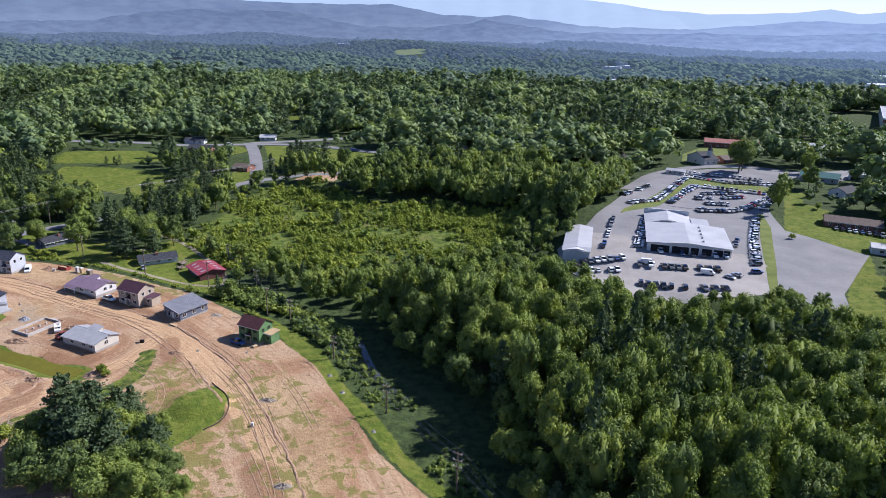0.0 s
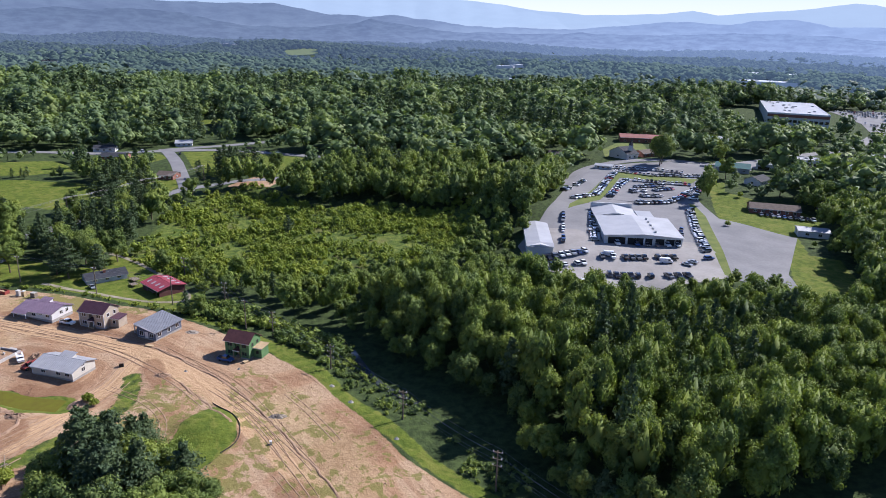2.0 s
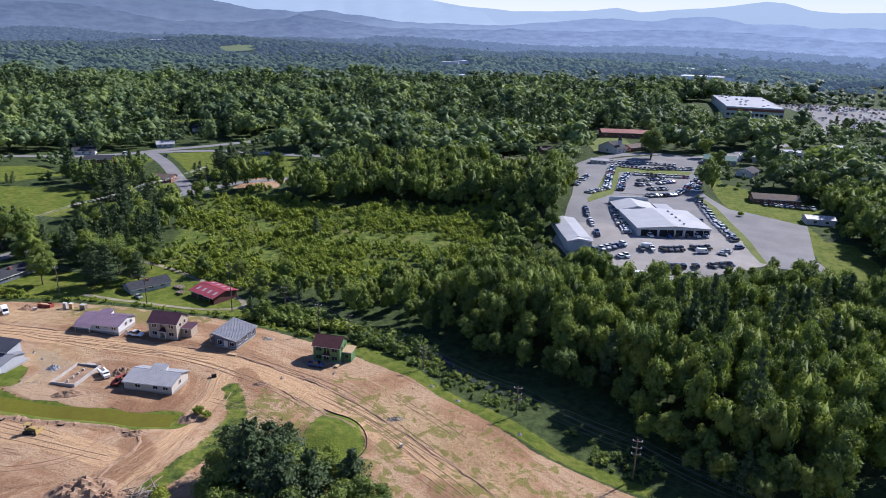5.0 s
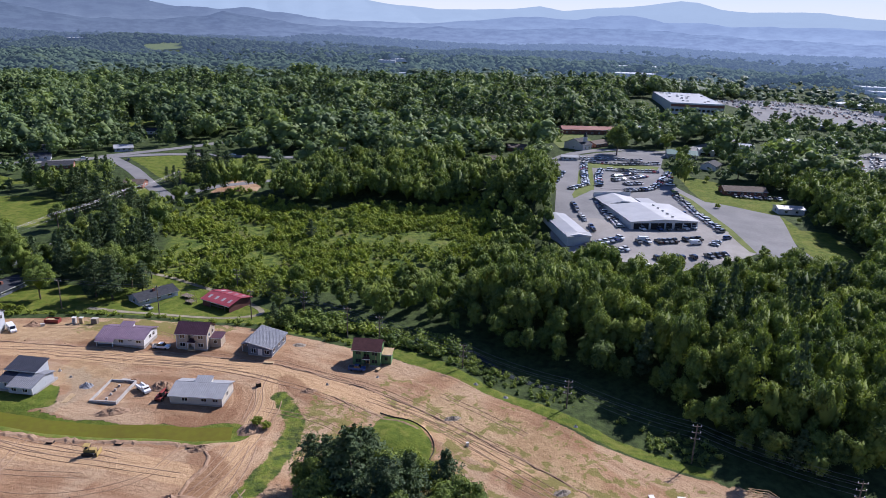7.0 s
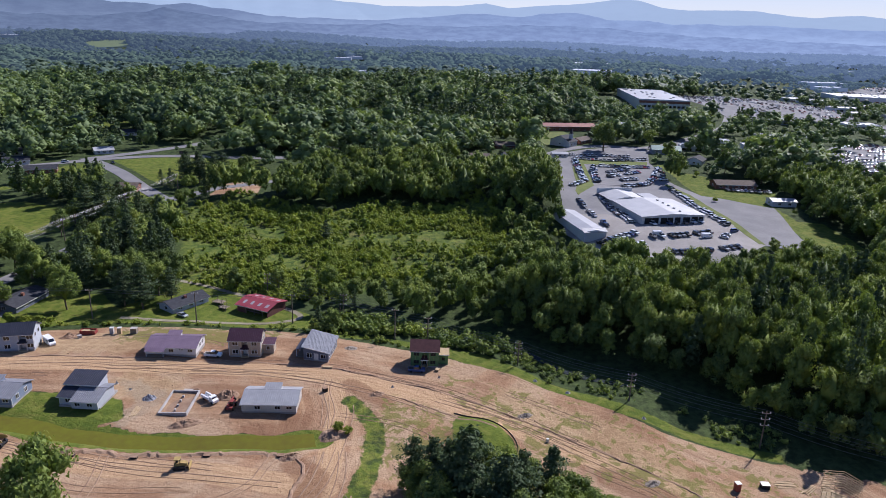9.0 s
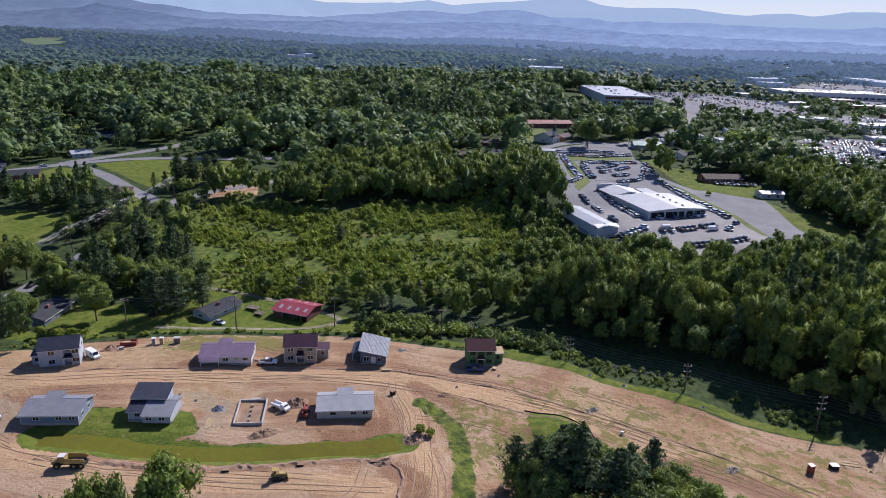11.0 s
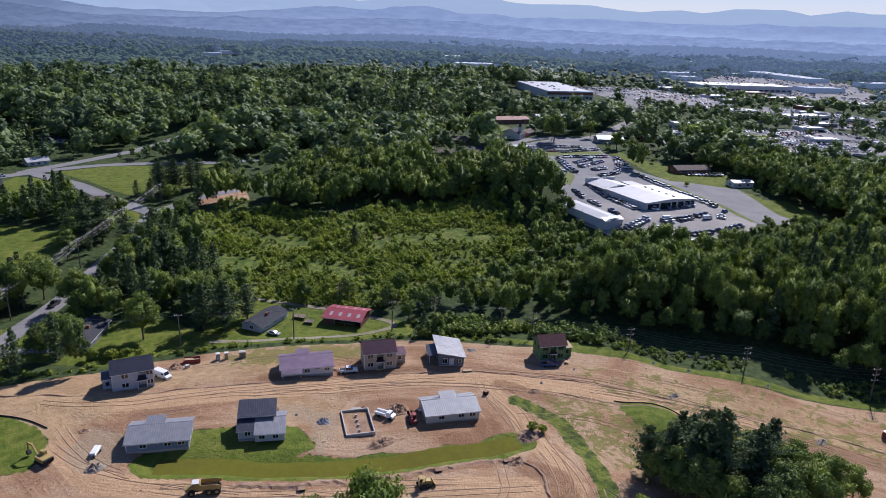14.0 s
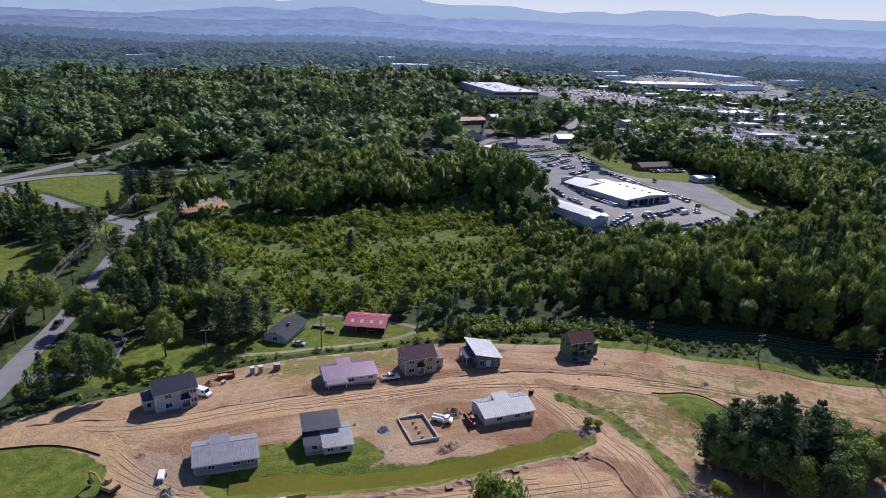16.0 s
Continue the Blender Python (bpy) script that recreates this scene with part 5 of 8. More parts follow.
for i, (w, tx, ty, s) in enumerate(CLUMP):
    tree(w, tx, ty, s, 40 * i, "tall dark pine in the clump on the site" if w > 3 else "leafy tree in the clump on the site", "trees in the clump")
YARD = [(1, -122, 245, 1.0), (0, -145.5, 246.5, 0.8), (2, -138.5, 249.5, 0.8), (3, -141, 254, 0.7), (5, -102.5, 239, 0.95), (6, -107, 242.5, 0.9), (0, -97, 248, 0.9), (2, -101, 253, 0.95), (3, -91, 255, 0.85), (1, -131, 274, 0.95), (2, -142, 282, 1.2), (0, -136, 286, 1.1), (3, -148, 290, 1.2), (4, -94, 243, 0.7),
        (0, -62, 240, 0.62), (1, -56, 227, 0.6), (2, -57, 216, 0.5), (3, -74, 246, 0.6), (0, -50, 216, 0.66), (1, -48, 232, 0.7), (6, -32, 280, 0.55)]
for i, (w, tx, ty, s) in enumerate(YARD):
    tree(w, tx, ty, s, 67 * i, "dark pine standing over the lawn" if w > 3 else "rounded leafy tree standing by the lawns", "yard trees")
LANE_TREES = [(5, -108, 341, 0.95), (6, -112, 335, 1.0), (4, -104, 337, 0.9), (5, -100, 343, 0.85), (6, -107, 330, 1.0), (4, -113, 327, 0.95), (1, -117, 331, 0.8), (5, -68, 379, 0.95), (6, -62, 377, 1.0), (4, -55, 377, 0.95),
              (5, -60, 385, 0.9), (6, -66, 387, 0.95), (4, -50, 381, 0.9), (0, -39, 378, 1.0), (2, -76, 334, 0.8), (3, -111, 289, 1.0), (0, -100, 304, 1.05), (5, -101, 284, 1.0), (1, -117, 286, 0.9), (2, -108, 298, 0.95),
              (6, -95, 312, 1.0), (3, -90, 319, 0.9), (0, -95, 296, 0.95), (1, -88, 302, 0.9), (4, -104, 312, 0.9), (0, -147, 283, 0.9), (1, -122, 316, 0.8)]
for i, (w, tx, ty, s) in enumerate([(0, 168, 352, 1.5), (2, 172, 357, 1.3), (1, 96, 322, 1.0), (3, 88, 312, 1.0), (0, 104, 338, 1.0), (2, 205, 352, 1.0), (1, 214, 372, 1.1), (3, 187, 318, 0.9), (0, 192, 282, 1.1), (2, 196, 262, 1.2)]):
    tree(w, tx, ty, s, 71 * i, "large leafy tree at the edge of the car lot", "lot trees")
for i, (w, tx, ty, s) in enumerate(LANE_TREES):
    tree(w, tx, ty, s, 53 * i, "tall dark pine beside the lane" if w > 3 else "full leafy tree beside the lane", "lane trees")
for w, tx, ty, s, up in ((2, -126.5, 136.6, 1.18, 1.42), (0, -136.5, 138, 0.72, 2.4), (3, -132.9, 136.2, 0.72, 2.3), (1, -141, 134, 0.8, 2.0)):
    tree(w, tx, ty, s, 31 * w, "tall leafy tree at the lower edge of the site", "yard trees", stretch=up)
for i, (tx, ty, s) in enumerate([(-74, 152.5, 0.75), (-72.5, 151, 0.6), (-79.5, 122, 1.1), (-132, 238, 0.9), (-129, 236.5, 0.9), (-126, 236, 0.7), (-136, 240.5, 1.0), (140, 243, 0.7), (172, 283, 0.9)]):
    tree(7 + i % 2, tx, ty, s, 50 * i, "low leafy green bush", "bushes", "bush")


# ---- houses ----
def window(parent, x, z, w=1.0, h=1.3, face="front", at=0.0, panes=2, mat_frame=None, glass=None):
    """A framed window on a wall: face front (-y), back (+y), left (-x) or right (+x); at: the wall's plane."""
    turn = {"front": 0, "right": 90, "back": 180, "left": 270}[face]
    pos = {"front": (x, at, z), "back": (x, at, z), "right": (at, x, z), "left": (at, x, z)}[face]
    fr, t = Build(), 0.10
    for a, b, c, d in ((-w / 2 - t, -t, w / 2 + t, 0), (-w / 2 - t, h, w / 2 + t, h + t), (-w / 2 - t, 0, -w / 2, h), (w / 2, 0, w / 2 + t, h)):
        fr.box(a, -0.07, b, c, 0.02, d)
    for i in range(1, panes):
        c = -w / 2 + w * i / panes
        fr.box(c - 0.04, -0.06, 0, c + 0.04, 0.02, h)
    ob = part("window", fr, mat_frame or TRIM, parent)
    ob.matrix_basis = pose(*pos, 0, 0, turn)
    for i in range(panes):
        a = -w / 2 + w * i / panes + 0.02
        part("pane", Build().box(a, -0.03, 0.02, a + w / panes - 0.04, 0.0, h - 0.02), glass or GLASS, ob)
    return ob


def door(parent, x, z, w=0.95, h=2.1, face="front", at=0.0, mat=None):
    turn = {"front": 0, "right": 90, "back": 180, "left": 270}[face]
    pos = (x, at, z) if face in ("front", "back") else (at, x, z)
    ob = part("door", Build().box(-w / 2, -0.05, 0, w / 2, 0.02, h), mat or TRIM, parent)
    ob.matrix_basis = pose(*pos, 0, 0, turn)
    part("door_frame", Build().box(-w / 2 - 0.1, -0.03, 0, -w / 2, 0.02, h + 0.1).box(w / 2, -0.03, 0, w / 2 + 0.1, 0.02, h + 0.1).box(-w / 2, -0.03, h, w / 2, 0.02, h + 0.1), TRIM, ob)
    return ob


def roof_plane(parent, x0, x1, a, b, mat, thick=0.16, seam=0.45, label=""):
    """A roof slab over x0..x1 that runs from a to b, each (y, z), with raised seams along the fall."""
    (ya, za), (yb, zb) = a, b
    ln = math.hypot(yb - ya, zb - za)
    ny, nz = -(zb - za) / ln, (yb - ya) / ln
    if nz < 0:
        ny, nz = -ny, -nz
    # one ribbed sheet: its cross section along x, drawn out along the fall
    sec = [(x0, 0.0), (x1, 0.0), (x1, thick)]
    n = max(2, round((x1 - x0) / seam)) if seam else 0
    for i in range(n - 1, 0, -1):
        c = x0 + (x1 - x0) * i / n
        sec += [(c + 0.03, thick), (c + 0.025, thick + 0.07), (c - 0.025, thick + 0.07), (c - 0.03, thick)]
    sec.append((x0, thick))
    r, m = Build(), len(sec)
    for yy, zz in ((ya, za), (yb, zb)):
        r.v += [(c, yy + ny * t, zz + nz * t) for c, t in sec]
    r.f = [(i, (i + 1) % m, m + (i + 1) % m, m + i) for i in range(m)] + [tuple(range(m - 1, -1, -1)), tuple(range(m, 2 * m))]
    ob = part("roof", r, mat, parent, label)
    part("fascia", Build().box(x0 - 0.02, ya - 0.06, za - 0.14, x1 + 0.02, ya - 0.005, za + thick * 0.8), TRIM, ob)
    return ob


def footing(h, x0, y0, x1, y1):
    part("foundation", Build().box(x0 + 0.04, y0 + 0.04, -0.8, x1 - 0.04, y1 - 0.04, 0.35), BLOCK, h)


def base(name, x, y, turn, label, lift=0.0, category="house", group="new houses on the site"):
    return thing(name, pose(x, y, zat(x + 3, y + 1) + lift, 0, 0, turn), label, category, group, WIDE)


def cottage(x, y, turn, W, D, wall, roof, label, raised=(0.25, 0.5), porch=None, wins=(), lift=0.1):
    """One storey; the roof falls to the front, with a raised middle bay that runs on past the ridge."""
    h = base("house", x, y, turn, label, lift)
    footing(h, 0, 0, W, D)
    yr, ze, zr = D * 0.58, 2.75, 4.1
    k = (zr - ze) / yr
    body = Build().prism("x", 0.0, W, [(0, 0.35), (0, ze), (yr, zr), (D, 2.9), (D, 0.35)])
    part("wall", body, wall, h)
    xa, xb = W * raised[0], W * raised[1]
    yt = D * 0.86
    zt = ze + k * yt
    part("raised_wall", Build().prism("x", xa + 0.1, xb - 0.1, [(yr - 0.3, zr - 0.4), (yt - 0.15, zt - 0.03), (yt - 0.15, 2.8), (yr - 0.3, 2.8)]), wall, h)
    e = -0.45
    roof_plane(h, -0.35, W + 0.35, (e, ze + k * e), (yr, zr), roof)
    roof_plane(h, xa, xb, (yr + 0.01, zr + 0.012), (yt + 0.3, zt + k * 0.3), roof)
    roof_plane(h, -0.35, W + 0.35, (D + 0.4, 2.9 - 0.26), (yr + 0.12, zr - 0.02), roof)
    if porch:
        p0, p1, out = porch
        part("porch_floor", Build().box(p0, -out, 0.1, p1, -0.02, 0.3), GREYWOOD, h)
        roof_plane(h, p0 - 0.2, p1 + 0.2, (-out - 0.2, ze - 0.62), (-0.35, ze - 0.02), roof)
        for px in (p0 + 0.1, p1 - 0.1):
            part("porch_post", Build().box(px - 0.07, -out + 0.05, 0.3, px + 0.07, -out + 0.2, ze - 0.56), TRIM, h)
    for wx, wz, ww, wh, face in wins:
        window(h, wx, wz, ww, wh, face, {"front": 0.0, "right": W, "left": 0.0, "back": D}[face])
    part("corner_board", Build().box(-0.04, -0.04, 0.35, 0.1, 0.1, ze), TRIM, h)
    part("corner_board", Build().box(W - 0.1, -0.04, 0.35, W + 0.04, 0.1, ze), TRIM, h)
    return h


def two_storey(x, y, turn, W, D, wall, roof, label, wing=None, flip=False, bare=False, lift=0.1, seam=0.45):
    """Two storeys, ridge along the front, a recessed porch bay, and a low wing at the back."""
    h = base("house", x, y, turn, label, lift)
    footing(h, 0, 0, W, D)
    ze, zr, ym = 5.8, 8.1, D * 0.5
    left = W * (0.40 if not flip else 0.62)
    a, b = (left, left + W * 0.2)
    # Unglazed openings get near-black panes painted as the shade of the rooms.
    gl = DARK if bare else GLASS
    fm = wall if bare else TRIM
    # two bays stand forward of the porch bay
    prof = [(0, 0.35), (0, ze), (ym, zr), (D, ze), (D, 0.35)]
    part("wall", Build().prism("x", 0, a, prof), wall, h)
    part("wall", Build().prism("x", b, W, prof), wall, h)
    part("porch_wall", Build().prism("x", a - 0.01, b + 0.01, [(1.1, 0.35), (1.1, ze + 0.3), (ym, zr - 0.05), (D - 0.02, ze - 0.02), (D - 0.02, 0.35)]), wall, h)
    roof_plane(h, -0.3, W + 0.3, (-0.4, ze - 0.25), (ym, zr), roof, seam=seam)
    roof_plane(h, -0.3, W + 0.3, (D + 0.4, ze - 0.25), (ym + 0.1, zr - 0.03), roof, seam=seam)
    roof_plane(h, a - 0.25, b + 0.25, (-0.65, 2.75), (1.05, 3.3), roof, seam=seam, label="small porch roof")
    part("porch_floor", Build().box(a - 0.2, -0.6, -0.1, b + 0.2, 1.08, 0.32), TIMBER, h)
    for px in (a - 0.1, b + 0.1):
        part("porch_post", Build().box(px - 0.07, -0.55, 0.32, px + 0.07, -0.41, 2.72), TIMBER if bare else TRIM, h)
    door(h, (a + b) / 2, 0.38, 0.95, 2.1, "front", 1.1, DARK if bare else None)
    for wx in (a * 0.5, (b + W) / 2):
        for wz in (1.1, 3.95):
            window(h, wx, wz, 1.3, 1.25, "front", 0.0, 2, fm, gl)
    window(h, (a + b) / 2, 4.2, 0.9, 0.7, "front", 1.1, 1, fm, gl)
    for wy in (D * 0.3, D * 0.72):
        window(h, wy, 3.95, 0.9, 1.25, "right", W, 1, fm, gl)
        window(h, wy, 3.95, 0.9, 1.25, "left", 0, 1, fm, gl)
    if wing:
        x0, x1, y0, y1, zt = wing
        part("wing_wall", Build().box(x0, y0, -0.2, x1, y1, zt), wall, h)
        roof_plane(h, x0 - 0.2, x1 + 0.3, (y0 - 0.25, zt), (y1 + 0.2, zt + 0.25), TIMBER if bare else roof, seam=seam)
        window(h, (x0 + x1) / 2, 1.2, 0.8, 1.2, "front", y0, 1, fm, gl)
    if not bare:
        for px in (0.0, W):
            part("corner_board", Build().box(px - 0.08, -0.04, 0.35, px + 0.08, 0.08, ze - 0.3), TRIM, h)
    else:
        # sheathing joints and studs
        for k in range(1, 6):
            part("stud_line", Build().box(W * k / 6 - 0.03, -0.02, 0.4, W * k / 6 + 0.03, 0.005, ze - 0.3), TIMBER, h)
        part("gable_stud", Build().prism("x", W - 0.02, W + 0.02, [(0.15, ze - 0.1), (ym, zr - 0.25), (ym, zr - 0.45), (0.4, ze - 0.15)]), TIMBER, h)
    return h


PAIR = (1.15, 1.25)
cottage(-142.9, 193.0, -29, 11.2, 7.4, WALLS["blue"], ROOFS["grey"], "slate blue cottage with a grey standing seam roof", (0.26, 0.58), None,
        [(3.0, 1.15, *PAIR, "front"), (7.4, 1.25, *PAIR, "front"), (9.9, 1.25, *PAIR, "front"), (2.0, 1.2, 0.9, 1.2, "right"), (5.0, 1.2, 0.9, 1.2, "right")])
cottage(-90.2, 167.9, -27, 11.6, 7.2, WALLS["cream"], ROOFS["pale"], "cream cottage with a pale metal roof beside the haul road", (0.34, 0.66), None,
        [(3.3, 1.15, *PAIR, "front"), (7.6, 1.2, *PAIR, "front"), (10.1, 1.2, *PAIR, "front"), (3.4, 1.3, 0.9, 1.2, "right"), (3.4, 3.0, 0.9, 0.6, "right")])
cottage(-105.3, 202.6, -27, 12.0, 7.4, WALLS["white"], ROOFS["mauve"], "white cottage with a mauve metal roof and corner porch", (0.30, 0.58), (0.3, 4.6, 1.5),
        [(6.0, 1.1, *PAIR, "front"), (10.6, 1.3, *PAIR, "front"), (8.4, 1.8, 1.0, 0.5, "front"), (3.4, 1.3, 0.9, 1.2, "right"), (5.4, 1.3, 0.9, 1.2, "right")])
two_storey(-87.0, 195.2, -26, 7.8, 6.0, WALLS["tan"], ROOFS["plum"], "tan two storey house with a plum metal roof", (7.81, 10.6, 2.2, 5.6, 3.1))
two_storey(-137.6, 218.2, -15, 8.4, 6.2, WALLS["palegrey"], ROOFS["navy"], "pale grey two storey house with a navy roof", (-1.9, -0.01, 2.0, 5.8, 3.2), True)
two_storey(-46.8, 174.2, -29, 7.0, 5.4, WALLS["green"], ROOFS["maroon"], "unfinished house in green sheathing with bare openings", (7.01, 9.4, 1.9, 5.2, 3.3), bare=True, seam=0)


def tall_cottage():
    h = base("house", -124.6, 184.4, -31, "pale grey house with a tall navy roofed rear block", 0.1)
    W = 6.9
    footing(h, 0, 0, 8.9, 7.6)
    wall, roof = WALLS["palegrey"], ROOFS["navy"]
    part("wall", Build().prism("x", 0, W, [(3.4, 0.35), (3.4, 4.75), (7.6, 5.9), (7.6, 0.35)]), wall, h)
    part("front_wall", Build().prism("x", 0, 3.3, [(0.5, 0.35), (0.5, 2.85), (3.39, 3.85), (3.39, 0.35)]), wall, h)
    part("front_wall", Build().prism("x", 3.3, 8.9, [(-0.9, 0.35), (-0.9, 2.6), (3.39, 3.85), (3.39, 0.35)]), wall, h)
    part("side_wall", Build().prism("x", 6.91, 8.9, [(3.4, 0.35), (3.4, 3.83), (6.2, 2.9), (6.2, 0.35)]), wall, h)
    roof_plane(h, -0.35, W + 0.35, (2.95, 4.68), (7.95, 6.05), roof)
    roof_plane(h, -0.35, 3.29, (0.0, 2.78), (3.36, 3.92), roof)
    roof_plane(h, 3.1, 9.2, (-1.35, 2.58), (3.36, 3.92), ROOFS["grey"], label="weathered grey lower roof")
    roof_plane(h, W + 0.02, 9.2, (6.6, 2.9), (3.42, 3.92), ROOFS["grey"])
    window(h, 2.6, 4.12, 0.9, 0.35, "front", 3.4, 1)
    window(h, 4.6, 1.2, 1.1, 1.2, "front", -0.9)
    window(h, 7.2, 1.2, 1.1, 1.2, "front", -0.9)
    window(h, 1.8, 1.2, 1.0, 1.2, "front", 0.5)
    window(h, 5.2, 3.0, 0.9, 1.2, "left", 0, 1)
    for px in (0.0, 8.9):
        part("corner_board", Build().box(px - 0.07, -0.95 if px else 0.45, 0.35, px + 0.07, -0.82 if px else 0.58, 2.7), TRIM, h)


def shed_roof_house():
    h = base("house", -70.6, 186.6, -33, "dark slate house with a broad pale shed roof", 0.1)
    W, D = 6.3, 9.6
    footing(h, 0, 0, W, D)
    part("wall", Build().prism("y", 0, D, [(0, 0.35), (0, 4.9), (W, 3.2), (W, 0.35)]), WALLS["slate"], h)
    y0, y1, n = -0.5, D + 0.4, 22
    sec = [(y0, 0.0), (y1, 0.0), (y1, 0.15)]
    for i in range(n - 1, 0, -1):
        c = y0 + (y1 - y0) * i / n
        sec += [(c + 0.03, 0.15), (c + 0.025, 0.22), (c - 0.025, 0.22), (c - 0.03, 0.15)]
    sec.append((y0, 0.15))
    roof, m = Build(), len(sec)
    for xx, zz in ((-0.5, 5.02), (W + 0.5, 3.05)):
        roof.v += [(xx + 0.25 * t, c, zz + 0.96 * t) for c, t in sec]
    roof.f = [(i, (i + 1) % m, m + (i + 1) % m, m + i) for i in range(m)] + [tuple(range(m - 1, -1, -1)), tuple(range(m, 2 * m))]
    part("roof", roof, ROOFS["grey"], h)
    part("fascia", Build().prism("y", -0.58, -0.52, [(-0.5, 4.9), (W + 0.5, 2.92), (W + 0.54, 3.16), (-0.46, 5.13)]), TRIM, h)
    porch = Build().prism("y", 1.2, 7.6, [(-2.4, 2.75), (-0.02, 3.35), (-0.02, 3.5), (-2.44, 2.9)])
    part("porch_roof", porch, ROOFS["navy"], h, "dark lean-to porch roof")
    part("porch_floor", Build().box(-2.3, 1.2, -0.1, -0.02, 7.6, 0.3), GREYWOOD, h)
    for py in (1.35, 4.4, 7.45):
        part("porch_post", Build().box(-2.25, py - 0.07, 0.3, -2.11, py + 0.07, 2.8), TRIM, h)
    window(h, 1.5, 1.0, 1.2, 1.6, "front")
    window(h, 5.0, 1.0, 1.2, 1.3, "front")
    door(h, 3.2, 0.4, 0.95, 2.1)
    for wy in (1.4, 4.8, 8.0):
        window(h, wy, 1.15, 1.1, 1.3, "right", W)
    return h


tall_cottage()
shed_roof_house()


def foundation_walls():
    """The open footing: low block walls round a clay floor, with pier pads."""
    ob = thing("foundation", pose(-106.4, 173.9, zat(-101, 177), 0, 0, -26.5), "open concrete block foundation for a new house", "foundation", "", WIDE)
    W, D = 6.0, 9.6
    part("floor", Build().box(0.1, 0.1, -0.3, W - 0.1, D - 0.1, 0.12), EARTH, ob, "packed clay floor")
    for a in ((0, 0, W, 0.25), (0, D - 0.25, W, D), (0, 0.26, 0.25, D - 0.26), (W - 0.25, 0.26, W, D - 0.26)):
        part("block_wall", Build().box(a[0], a[1], -0.4, a[2], a[3], 0.95), CONCRETE, ob)
    part("block_wall", Build().box(2.4, D + 0.005, -0.4, 4.4, D + 0.6, 0.95), CONCRETE, ob)
    for i in range(4):
        part("pier", Build().box(2.8, 1.6 + i * 1.9, 0.1, 3.2, 2.0 + i * 1.9, 0.75), CONCRETE, ob)
    part("trench_form", Build().box(-2.2, 4.6, -0.2, -0.05, 4.8, 0.2).box(-2.2, 4.8, -0.2, -2.0, 8.6, 0.2), TIMBER, ob)


foundation_walls()


def gable_house(name, x, y, turn, L, D, eave, ridge, wall, roof, label, category="house", wins=3, group="", chimney=False, sill=1.0):
    """A plain gabled house, long side to the front."""
    h = base(name, x, y, turn, label, 0.0, category, group)
    part("wall", Build().prism("x", 0, L, [(0, -0.8), (0, eave), (D / 2, ridge), (D, eave), (D, -0.8)]), wall, h)
    k = (ridge - eave) / (D / 2)
    roof_plane(h, -0.4, L + 0.4, (-0.45, eave - 0.45 * k + 0.02), (D / 2, ridge + 0.02), roof, seam=0)
    roof_plane(h, -0.4, L + 0.4, (D + 0.45, eave - 0.45 * k + 0.02), (D / 2 + 0.08, ridge), roof, seam=0)
    for i in range(wins):
        window(h, L * (i + 0.7) / (wins + 0.4), sill, 1.2, 1.2, "front", 0.0)
    window(h, D * 0.5, sill, 1.2, 1.2, "right", L)
    window(h, D * 0.5, sill, 1.2, 1.2, "left", 0)
    if chimney:
        part("chimney", Build().box(L * 0.45, D * 0.3, eave, L * 0.45 + 0.8, D * 0.3 + 0.7, ridge + 0.7), WALLS["brick"], h, "short brick chimney")
    return h


def barn():
    h = base("barn", -77.6, 228.6, -53, "open fronted dark barn with a red metal roof", 0.0, "barn", "")
    L, D = 11.0, 8.6
    roof = ROOFS["red"]
    k = (4.5 - 3.1) / (D / 2)
    part("wall", Build().prism("x", L - 0.2, L, [(0, -0.6), (0, 3.1), (D / 2, 4.5), (D, 3.1), (D, -0.6)]), WALLS["barn"], h)
    part("wall", Build().prism("x", 0, 0.2, [(0, -0.6), (0, 3.1), (D / 2, 4.5), (D, 3.1), (D, -0.6)]), WALLS["barn"], h)
    part("back_wall", Build().box(0.2, D - 0.2, -0.6, L - 0.2, D, 3.05), WALLS["barn"], h)
    part("front_rail", Build().box(0.2, 0.0, 2.3, L - 0.2, 0.15, 3.08), WALLS["barn"], h)
    part("front_board", Build().box(0.2, 0.0, -0.6, 3.0, 0.15, 2.29), WALLS["barn"], h)
    part("shelf_board", Build().box(3.6, -0.5, 1.5, 8.6, 0.0, 1.62), GREYWOOD, h)
    for px in (3.1, 6.2, 9.0):
        part("post", Build().box(px - 0.1, 0.01, -0.6, px + 0.1, 0.2, 2.29), GREYWOOD, h)
    part("floor", Build().box(0.2, 0.2, -0.5, L - 0.2, D - 0.2, 0.05), EARTH, h)
    for y0, y1 in ((-0.6, D / 2), (D + 0.6, D / 2 + 0.08)):
        za = 3.1 - 0.6 * k + 0.03
        r = roof_plane(h, -0.5, L + 0.5, (y0, za), (y1, 4.53 if y0 < 0 else 4.5), roof, seam=0.9)
        for i in range(4):
            c = 1.2 + i * 2.7
            d0, d1 = y0 + (y1 - y0) * 0.30, y0 + (y1 - y0) * 0.62
            zz = lambda v: za + (4.5 - za) * (v - y0) / (y1 - y0) + 0.24
            part("skylight_panel", Build().poly([(c, d0, zz(d0)), (c + 0.9, d0, zz(d0)), (c + 0.9, d1, zz(d1)), (c, d1, zz(d1))]).poly(
                [(c, d0, zz(d0) - 0.03), (c + 0.9, d0, zz(d0) - 0.03), (c + 0.9, d1, zz(d1) - 0.03), (c, d1, zz(d1) - 0.03)]), ROOFS["white"], r, "pale translucent panel")


